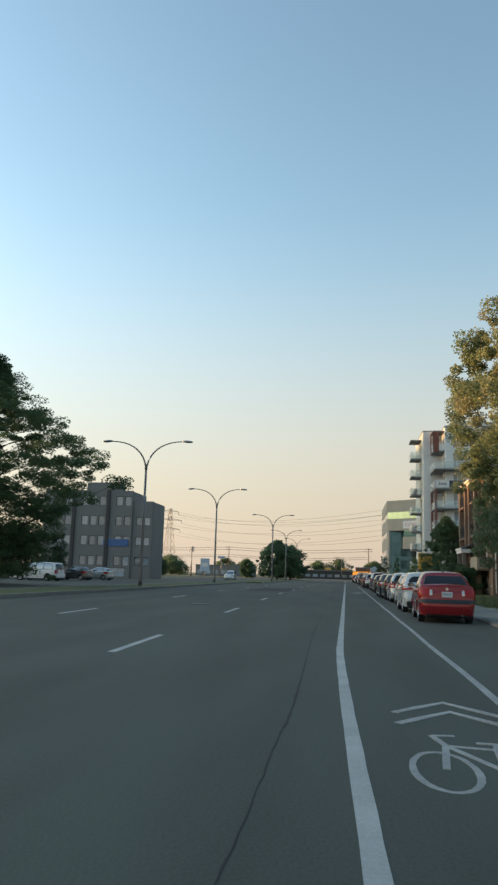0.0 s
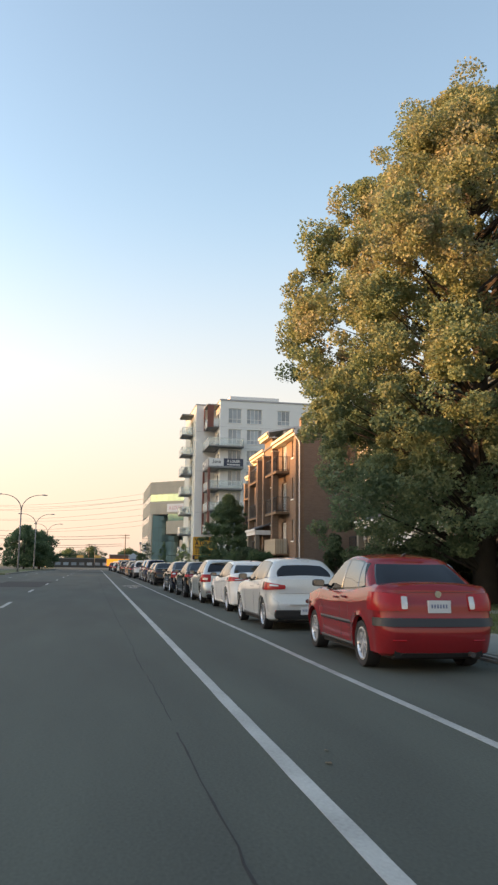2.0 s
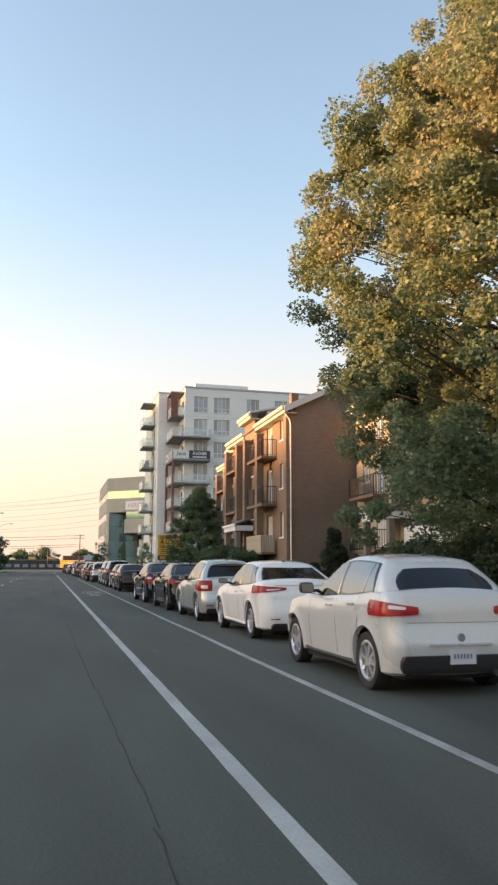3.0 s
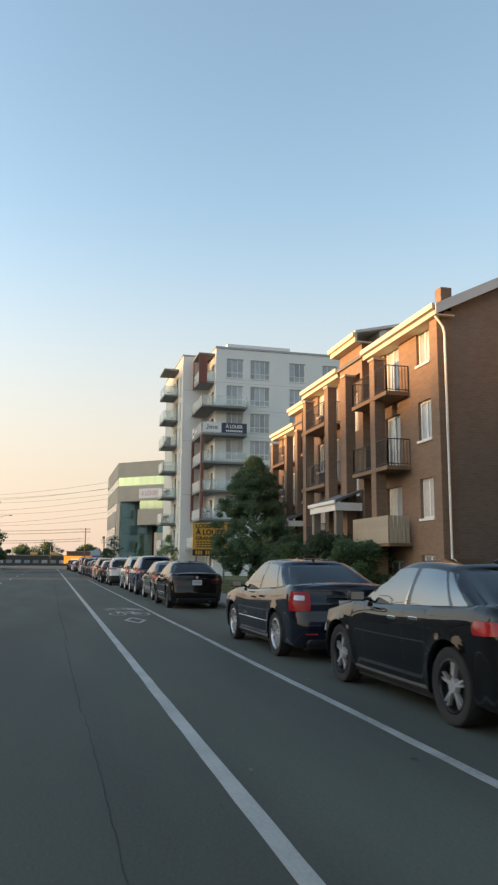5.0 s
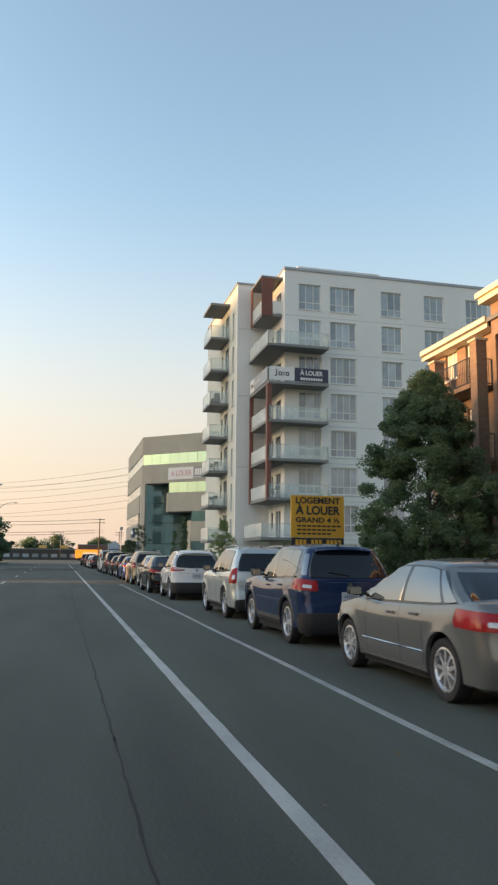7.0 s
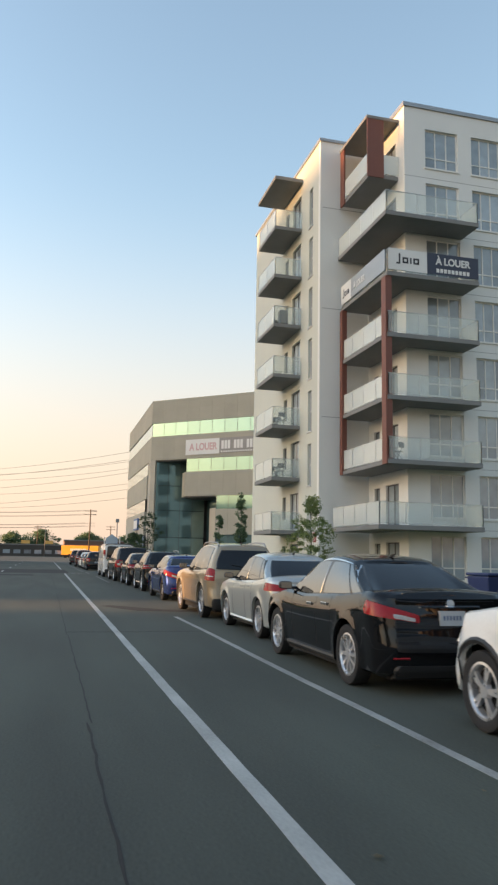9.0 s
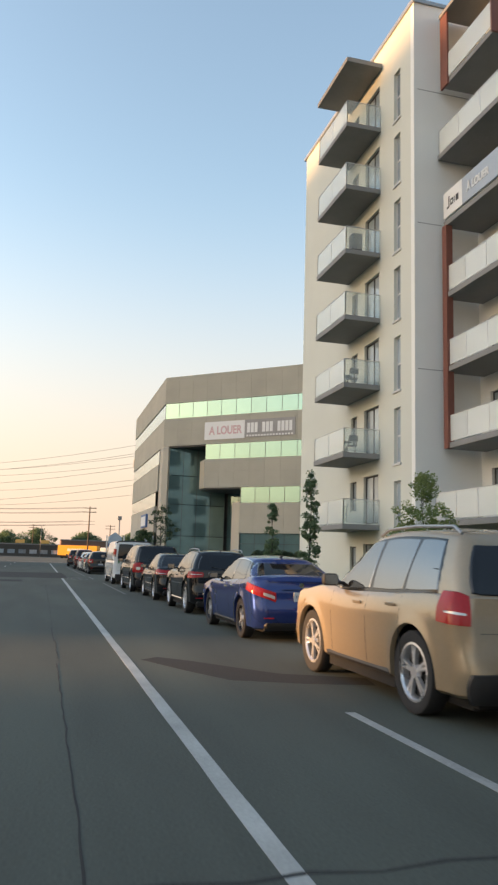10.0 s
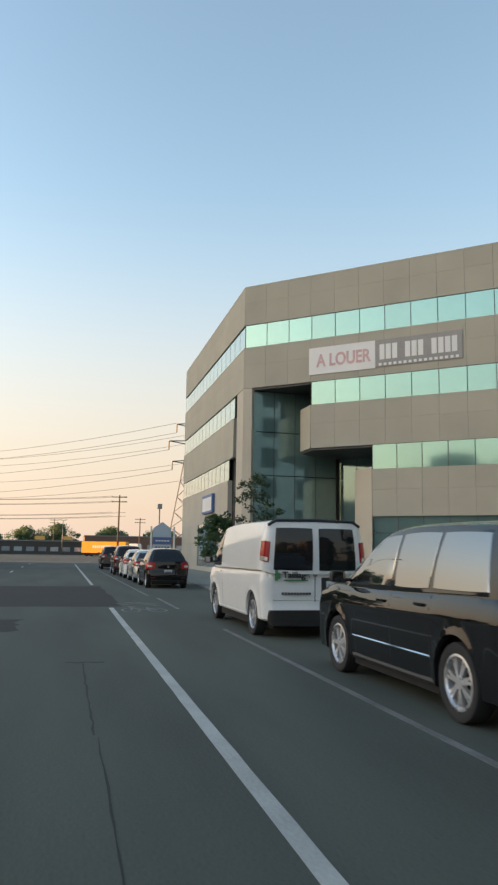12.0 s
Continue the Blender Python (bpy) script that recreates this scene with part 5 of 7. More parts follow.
    def cab(u, v, sgn=1):
        pb, nb = plan(u, *gb)
        pt, nt = plan(u, *gt)
        q = pb.lerp(pt, v)
        n2 = (nb + nt).normalized()
        q = q + n2 * (0.03 * 4 * v * (1 - v))
        zlo = zb0 if abs(nb.y) > 0.5 else top(q.y) - 0.04
        zlo = zb0 + (top(min(max(q.y, 0), L)) - 0.04 - zb0) * abs(n2.x)
        zr = crest(pt.y)
        z = zlo + (zr - zlo) * v
        slope = (pb - pt).length / max(zr - zlo, 0.1)
        return Vector((q.x * sgn, q.y, z)), Vector((n2.x * sgn, n2.y, slope)).normalized()

    bm = bmesh.new()
    gu = [0.2 * i / 6 for i in range(6)] + [0.2 + 0.1 * i / 10 for i in range(10)] + [0.3 + 0.4 * i / 16 for i in range(16)] + [0.7 + 0.1 * i / 5 for i in range(5)] + [0.8 + 0.2 * i / 5 for i in range(6)]
    VV = [0, 0.2, 0.4, 0.6, 0.8, 0.92, 1.0]
    rings = {1: [], -1: []}
    for u in gu:
        for sgn in (1, -1):
            col = [bm.verts.new(cab(u, v, sgn)[0]) for v in VV]
            pt, nt = plan(u, *gt)
            q = pt - nt * 0.07
            col.append(bm.verts.new((q.x * sgn, q.y, crest(pt.y) + 0.028)))
            rings[sgn].append(col)
    for sgn in (1, -1):
        for a, b in zip(rings[sgn], rings[sgn][1:]):
            for k in range(len(VV)):
                bm.faces.new((a[k], b[k], b[k + 1], a[k + 1]))
    prev = None
    for a, b in zip(rings[1], rings[-1]):
        pa, pb = a[-1].co, b[-1].co
        crown = 0.032 * min(1, abs(pa.x) / 0.3)
        row = [a[-1]] + [bm.verts.new(pa.lerp(pb, k / K) + Vector((0, 0, crown * (1 - (2 * k / K - 1) ** 2)))) for k in range(1, K)] + [b[-1]]
        if prev:
            for k in range(K):
                bm.faces.new((prev[k], prev[k + 1], row[k + 1], row[k]))
        prev = row
    bmesh.ops.remove_doubles(bm, verts=bm.verts, dist=0.0008)
    smooth(part("roof", bm, paint, c), 40)

    # glass
    def u_of(y, v):
        """Side fraction of the cabin at which its wall stands at y, at height v."""
        lo, hi = 0.22, 0.78
        for _ in range(24):
            mid = (lo + hi) / 2
            if cab(mid, v)[0].y < y:
                lo = mid
            else:
                hi = mid
        return (lo + hi) / 2

    y_lo0, y_lo1 = d["yb0"] + (0.36 if not tall else 0.5 if kind == "hatch" else 0.45), d["yb1"] - 0.36
    y_hi0, y_hi1 = d["yr0"] + (0.06 if not tall else 0.3 if kind != "hatch" else 0.16), d["yr1"] + 0.06
    dz = d["doors"]
    if kind != "van":
        half = 0.5 * (y_lo0 + y_lo1) - (0.0 if not tall or kind == "hatch" else -0.22)
        dz = (dz[0], half, half + 1.0)
    pieces = []
    mid_y = dz[1]
    rear_y = dz[0]
    if d.get("pillar"):
        y_lo0, y_hi0 = y_lo0 + d["pillar"], y_hi0 + d["pillar"]
    if not cargo:
        if d.get("pillar"):
            pieces.append(("rear_door_window", (y_lo0, mid_y - 0.025), (y_hi0, mid_y - 0.025)))
        elif tall and kind != "hatch":
            pieces.append(("quarter_window", (y_lo0, rear_y + 0.02), (y_hi0, rear_y - 0.02)))
            pieces.append(("rear_door_window", (rear_y + 0.06, mid_y - 0.025), (rear_y + 0.02, mid_y - 0.025)))
        else:
            end = y_lo0 + 0.3
            pieces.append(("rear_door_window", (end + 0.015, mid_y - 0.03), (max(y_hi0 + 0.1, end - 0.05) + 0.015, mid_y - 0.03)))
            pieces.append(("quarter_light", (y_lo0, end - 0.01), (max(y_hi0 + 0.02, end - 0.12), max(y_hi0 + 0.1, end - 0.05) - 0.01)))
    pieces.append(("front_door_window", (mid_y + 0.03, y_lo1), (mid_y + 0.03, y_hi1)))
    v0, v1 = 0.09, 0.92
    for sgn in (1, -1):
        whole = ((y_lo0 - 0.05, y_lo1 + 0.06), (y_hi0 - 0.04, y_hi1 + 0.06)) if not cargo else ((mid_y, y_lo1 + 0.05), (mid_y, y_hi1 + 0.05))

        def strip_fn(lo, hi, va, vb):
            def fn(a, b):
                v = va + (vb - va) * b
                y = (lo[0] + (lo[1] - lo[0]) * a) * (1 - b) + (hi[0] + (hi[1] - hi[0]) * a) * b
                return cab(u_of(y, v), v, sgn)
            return fn
        if chrome == "full":
            smooth(part("chrome_surround", patch(strip_fn((whole[0][0] - 0.03, whole[0][1] + 0.03), (whole[1][0] - 0.03, whole[1][1] + 0.03), v0 - 0.09, v1 + 0.08), 14, 6, 0.002, 0.14), CHROME, c), 30)
        smooth(part("window_surround", patch(strip_fn(*whole, v0 - 0.05, v1 + 0.04), 14, 6, 0.005, 0.12), GLOSS_BLACK, c), 30)
        for nm, lo, hi in pieces:
            smooth(part(nm, patch(strip_fn(lo, hi, v0, v1), 8, 6, 0.01, 0.12), CAR_GLASS, c), 30)
        if chrome == "line":
            smooth(part("chrome_strip", patch(strip_fn((whole[0][0], whole[0][1]), (whole[0][0], whole[0][1]), 0.03, 0.075), 10, 2, 0.012), CHROME, c), 30)

    def face_fn(a0, va, vb, front):
        def fn(a, b):
            v = va + (vb - va) * b
            t = (2 * a - 1) * a0
            u = abs(t) if not front else 1 - abs(t)
            return cab(u, v, 1 if t >= 0 else -1)
        return fn
    if kind == "van":
        for s in (1, -1):
            def door_fn(a, b, s=s):
                return cab(0.014 + 0.186 * a, 0.06 + 0.84 * b, s)
            smooth(part("rear_window", patch(door_fn, 10, 8, 0.014, 0.06), REAR_GLASS, c), 30)
    else:
        ru, rv0, rv1, rk = rear_glass or ((0.245, 0.08, 0.955, 0.12) if not tall else (0.24, 0.12, 0.9, 0.14))
        smooth(part("rear_window", patch(face_fn(ru, rv0, rv1, False), 40, 8, 0.014, rk), REAR_GLASS, c), 30)
        if wrap:
            for sgn in (1, -1):
                def wrap_fn(a, b, sgn=sgn):
                    return cab(0.245 + (wrap - 0.245) * a, 0.14 + 0.72 * b, sgn)
                smooth(part("corner_window", patch(wrap_fn, 8, 5, 0.009, 0.22), CAR_GLASS, c), 30)
    smooth(part("windscreen", patch(face_fn(0.24, 0.08, 0.92, True), 14, 5, 0.008), CAR_GLASS, c), 30)

    # lamps
    q = lamp or d["lamp"]
    if len(q) == 4:
        q = (q[0], q[2], q[3], q[1], q[2] + 0.2 * (q[3] - q[2]) * (not tall), q[3])
    ui, zi0, zi1, uo, zo0, zo1 = q[0], q[1] * kz, q[2] * kz, q[3], q[4] * kz, q[5] * kz
    z0 = min(zi0, zo0)
    for sgn in (1, -1):
        def tail_fn(a, b, sgn=sgn):
            lo, hi = zi0 + (zo0 - zi0) * a, zi1 + (zo1 - zi1) * a
            if kind == "van":
                return cab(ui + (uo - ui) * a, (lo + (hi - lo) * b - 1.2) / (ZR - 1.2), sgn)
            return body(ui + (uo - ui) * a, lo + (hi - lo) * b, sgn)
        tl = smooth(part("tail_lamp", patch(tail_fn, 12, 6, 0.02, 0.16), SMOKED_LENS if smoked else RED_LENS, c, "smoked dark red tail lamp" if smoked else "red tail lamp"), 40)
        a0_, a1_, b0_, b1_ = lens or (0.2, 0.55, 0.25, 0.55)

        def rev_fn(a, b, sgn=sgn):
            p, n = tail_fn(a0_ + (a1_ - a0_) * a, b0_ + (b1_ - b0_) * b, sgn)
            return p + n * 0.02, n
        smooth(part("reversing_lens", patch(rev_fn, 6, 5, 0.008, 0.3), SMOKED_LENS if smoked else CLEAR_LENS, tl), 40)

        def head_fn(a, b, sgn=sgn):
            zc = top(L - 0.35) - 0.1
            return body(0.72 + 0.14 * a, zc - 0.16 + 0.15 * b, sgn)
        smooth(part("headlamp", patch(head_fn, 8, 4, 0.014), CLEAR_LENS, c), 40)
        # reflector low in the bumper

        def refl_fn(a, b, sgn=sgn):
            return body(0.17 + 0.05 * a, 0.4 + 0.03 * b, sgn)
        if not smoked:
            smooth(part("reflector", patch(refl_fn, 3, 2, 0.03 if cladding else 0.012), RED_LENS, c), 40)

        # door seams, sill, handles, mirror
        for y in dz[:2] if cargo is False else dz[1:2]:
            def seam_fn(a, b, sgn=sgn, y=y):
                uu = 0.3 + 0.4 * (y - ya) / (yb - ya)
                zz = 0.3 + (top(y) - 0.32) * b
                p, n = body(uu, zz, sgn)
                return p + Vector((0, (a - 0.5) * 0.01, 0)), n
            part("door_seam", patch(seam_fn, 2, 8, 0.003), TRIM, c)

        def seam2_fn(a, b, sgn=sgn):
            y = dz[2]
            p, n = body(0.3 + 0.4 * (y - ya) / (yb - ya), 0.3 + (top(y) - 0.32) * b, sgn)
            return p + Vector((0, (a - 0.5) * 0.01, 0)), n
        part("door_seam", patch(seam2_fn, 2, 8, 0.003), TRIM, c)
        for y in (dz[0] + 0.1, dz[1] + 0.12) if not cargo else (dz[1] + 0.12,):
            p, n = body(0.3 + 0.4 * (y - ya) / (yb - ya), top(y) - 0.12, sgn)
            bm = bmesh.new()
            box(bm, p.x - 0.012, p.x + sgn * 0.035 + 0.012, y, y + 0.2, p.z - 0.018, p.z + 0.018)
            part("door_handle", bm, paint if chrome is False else CHROME, c, bevel=0.012)
        my = d["yb1"] - 0.55
        bm = bmesh.new()
        mx = d["hw"] + 0.15
        mz = top(my) + (0.09 if not tall else 0.11)
        hs = (0.098, 0.06, 0.056) if not tall else (0.1, 0.065, 0.075)
        bmesh.ops.create_uvsphere(bm, u_segments=14, v_segments=9, radius=1.0, matrix=Matrix.Identity(4))
        for v in bm.verts:
            v.co = Vector((sgn * mx, my, mz)) + Vector([math.copysign(abs(w_) ** 0.5, w_) * s_ for w_, s_ in zip(v.co, hs)])
            v.co.y = max(v.co.y, my - 0.045)
        box(bm, min(sgn * (d["hw"] - 0.06), sgn * mx), max(sgn * (d["hw"] - 0.06), sgn * mx), my - 0.02, my + 0.03, mz - 0.06, mz - 0.02)
        mir = part("door_mirror", bm, paint if mirror_paint else TRIM, c, smooth=True)
        bm = bmesh.new()
        box(bm, sgn * mx - hs[0] * 0.82, sgn * mx + hs[0] * 0.82, my - 0.052, my - 0.04, mz - hs[2] * 0.78, mz + hs[2] * 0.78)
        part("mirror_glass", bm, MIRROR, mir)

        def sill_fn(a, b, sgn=sgn):
            y = wheels_y[0] + Ra + 0.05 + (wheels_y[1] - wheels_y[0] - 2 * Ra - 0.1) * a
            return body(0.3 + 0.4 * (y - ya) / (yb - ya), d["sill"] + 0.01 + (d.get("clad", 0.16) if cladding else 0.07) * b, sgn)
        part("sill_trim", patch(sill_fn, 8, 2, 0.012), TRIM if cladding or paint is not WHITE_PAINT else paint, c)
        if d.get("skirt"):
            part("side_skirt", patch(sill_fn, 8, 2, 0.03), paint, c)
        if moulding:
            def mould_fn(a, b, sgn=sgn):
                y = wheels_y[0] + Ra + 0.08 + (wheels_y[1] - wheels_y[0] - 2 * Ra - 0.16) * a
                return body(0.3 + 0.4 * (y - ya) / (yb - ya), moulding[0] + moulding[1] * b, sgn)
            part("side_moulding", patch(mould_fn, 8, 2, 0.014), moulding[2], c)
        if cladding:
            for w in wheels_y:
                def arch_fn(a, b, sgn=sgn, w=w):
                    an = math.pi * (0.02 + 0.96 * a)
                    r = Ra + 0.07 * b
                    y, z = w + r * math.cos(an), R + r * math.sin(an)
                    return body(0.3 + 0.4 * (min(max(y, ya), yb) - ya) / (yb - ya), z, sgn)
                part("arch_trim", patch(arch_fn, 14, 2, 0.014), TRIM, c)
        if rails:
            bm = bmesh.new()
            xr = sgn * (d["ht"] - 0.03)
            tube(bm, [(xr, d["yr0"] + 0.15, ZR - 0.02), (xr, d["yr0"] + 0.28, ZR + 0.05), (xr, 0.5 * (d["yr0"] + d["yr1"]), ZR + 0.075), (xr, d["yr1"] - 0.4, ZR + 0.055), (xr, d["yr1"] - 0.2, ZR - 0.01)], 0.018, 8)
            part("roof_rail", bm, TRIM if paint is WHITE_PAINT else METAL_GREY, c)

    # rear details
    def span(z0_, z1_, ue):
        def fn(a, b):
            t = (2 * a - 1) * ue
            return body(abs(t), z0_ + (z1_ - z0_) * b, 1 if t >= 0 else -1)
        return fn
    bi = insert or ((0.2, 0.34, 0.22) if not (cladding or low_trim) else (0.22, 0.5, 0.24) if not cladding else (0.22, 0.58, 0.315))
    smooth(part("bumper_insert", patch(span(*bi), 44, 8, 0.024, 0.06 if d.get("clad") else 0.2), TRIM, c), 40)
    if d.get("bump_strip"):
        smooth(part("bumper_strip", patch(span(*d["bump_strip"], 0.305), 48, 3, 0.03), TRIM, c), 40)
    zp = d["plate"]
    p, n = body(0.0, zp)
    bm = bmesh.new()
    px = d.get("plate_x", 0.0)
    if kind == "van":
        box(bm, px - 0.24, px + 0.24, p.y - 0.022, p.y + 0.03, zp - 0.14, zp + 0.14)
        part("plate_recess", bm, TRIM, c)
        bm = bmesh.new()
        box(bm, -0.006, 0.006, p.y - 0.004, p.y + 0.02, 0.6, 1.9)
        part("door_seam", bm, TRIM, c)
        bm = bmesh.new()
        tube(bm, [(-d["ht"] + 0.02, d["yr0"] + 0.06, H - 0.13), (-d["ht"] + 0.16, d["yr0"] + 0.03, H - 0.045), (0, d["yr0"] + 0.02, H - 0.03), (d["ht"] - 0.16, d["yr0"] + 0.03, H - 0.045), (d["ht"] - 0.02, d["yr0"] + 0.06, H - 0.13)], 0.028, 8)
        part("roof_edge_trim", bm, TRIM, c)
        bm = bmesh.new()
    box(bm, px - 0.155, px + 0.155, p.y - 0.024, p.y + 0.03, zp - 0.08, zp + 0.08)
    pl = part("number_plate", bm, PLATE, c)
    bm = bmesh.new()
    for k in range(6):
        box(bm, px - 0.115 + 0.04 * k, px - 0.096 + 0.04 * k, p.y - 0.028, p.y - 0.023, zp - 0.02, zp + 0.03)
    part("plate_bar", bm, PLATE_INK, pl)
    zl = top(0.1) - 0.06 if not tall else z0 - 0.06
    for z_, ue in ((zl - 0.0, 0.2), (0.655, 0.21)):
        part("lid_seam", patch(span(z_, z_ + 0.01, ue), 12, 2, 0.004), TRIM, c)
    if chrome or badge:
        part("chrome_bar", patch(span(zp + 0.105, zp + 0.14, 0.125), 12, 2, 0.04), CHROME, c)
    bm = bmesh.new()
    p2, _ = body(0.0, min(zp + 0.2, top(0.1) - 0.08))
    bmesh.ops.create_cone(bm, cap_ends=True, segments=16, radius1=0.05, radius2=0.045, depth=0.02, matrix=pose(0, p2.y - 0.012, p2.z, 90))
    part("badge", bm, CHROME, c)
    if spoiler:
        bm = bmesh.new()
        if tall:
            zs, ws = crest(d["yr0"]) + 0.005, d["ht"] - 0.1
            rows_ = []
            for k in range(9):
                f = 2 * k / 8 - 1
                xx, drop = f * ws, 0.03 * f * f
                y0_ = d["yr0"] - 0.13 + 0.05 * f * f
                rows_.append([bm.verts.new(v) for v in ((xx, d["yr0"] + 0.12, zs + 0.036 - drop), (xx, y0_, zs + 0.012 - drop), (xx, y0_ + 0.01, zs - 0.012 - drop), (xx, d["yr0"] + 0.12, zs - 0.03 - drop))])
            for a, b in zip(rows_, rows_[1:]):
                for k in range(4):
                    bm.faces.new((a[k], a[(k + 1) % 4], b[(k + 1) % 4], b[k]))
            bm.faces.new(rows_[0])
            bm.faces.new(rows_[-1][::-1])
        else:
            prof = ((0.1, -0.03), (0.085, 0.035), (0.12, 0.042), (0.3, 0.012), (0.3, -0.03))
            rows_ = []
            for k in range(11):
                f = 2 * k / 10 - 1
                rows_.append([bm.verts.new((0.64 * f, y_ + 0.09 * f * f, top(0.2) + z_ - 0.025 * f ** 4)) for y_, z_ in prof])
            for a, b in zip(rows_, rows_[1:]):
                for k in range(5):
                    bm.faces.new((a[k], a[(k + 1) % 5], b[(k + 1) % 5], b[k]))
            bm.faces.new(rows_[0])
            bm.faces.new(rows_[-1][::-1])
        part("spoiler", bm, paint, c, bevel=0.008)
    if kind in ("hatch", "suv", "minivan"):
        bm = bmesh.new()
        a, na_ = cab(0.0, 0.2)
        b, nb_ = cab(0.12, 0.3, -1)
        tube(bm, [a + na_ * 0.03, b + nb_ * 0.03], 0.012, 6)
        part("rear_wiper", bm, TRIM, c)
    bm = bmesh.new()
    tube(bm, [(0.42, 0.0, 0.24), (0.42, 0.25, 0.24)], 0.035, 10)
    part("exhaust", bm, METAL_DARK, c)
    bm = bmesh.new()
    tube(bm, [(0, d["yr0"] + 0.3, ZR + 0.02), (0, d["yr0"] + 0.22, ZR + 0.045), (0, d["yr0"] + 0.17, ZR + 0.055)], [0.025, 0.018, 0.007], 8)
    part("antenna", bm, TRIM, c)

    # wheels
    mats = {"silver": ALLOY, "dark": ALLOY_DARK, "two": ALLOY}
    md = wheel_meshes(R, rim[0], mats[rim[2]], rim[1], rim[2] == "two")
    r2 = random.Random(int(L * 1000 + m.translation.y * 10))
    for w in wheels_y:
        for sgn in (1, -1):
            wh = new("wheel")
            wh.parent = c
            wh.matrix_basis = pose(sgn * (hw0 - 0.135), w, R, r2.uniform(0, 70), 0, 180 if sgn > 0 else 0)
            for nm, me in zip(("tyre", "rim", "brake_disc"), md):
                o = new(nm, me)
                o.parent = wh
    return c


WHITE_PAINT = car_paint("white_paint", (0.7, 0.71, 0.7), 0.0, 0.3)
PEARL = car_paint("pearl_white_paint", (0.52, 0.545, 0.54), 0.2, 0.3)
SILVER = car_paint("silver_paint", (0.5, 0.535, 0.525), 0.6, 0.34)
GREY_PAINT = car_paint("grey_paint", (0.16, 0.165, 0.16), 0.5, 0.34)
RED_PAINT = car_paint("red_paint", (0.24, 0.016, 0.02), 0.2, 0.32)
BLACK_PAINT = car_paint("black_paint", (0.006, 0.006, 0.007), 0.0, 0.25)
BLACKBLUE = car_paint("blue_black_paint", (0.01, 0.013, 0.024), 0.2, 0.25)
BLUE_PAINT = car_paint("blue_paint", (0.018, 0.04, 0.16), 0.4, 0.3)
NAVY_PAINT = car_paint("dark_blue_paint", (0.014, 0.03, 0.085), 0.3, 0.3)
GOLD_PAINT = car_paint("beige_paint", (0.36, 0.28, 0.19), 0.5, 0.34)
MAROON_PAINT = car_paint("maroon_paint", (0.05, 0.012, 0.014), 0.2, 0.3)
CHARCOAL = car_paint("charcoal_paint", (0.01, 0.0105, 0.012), 0.0, 0.3)

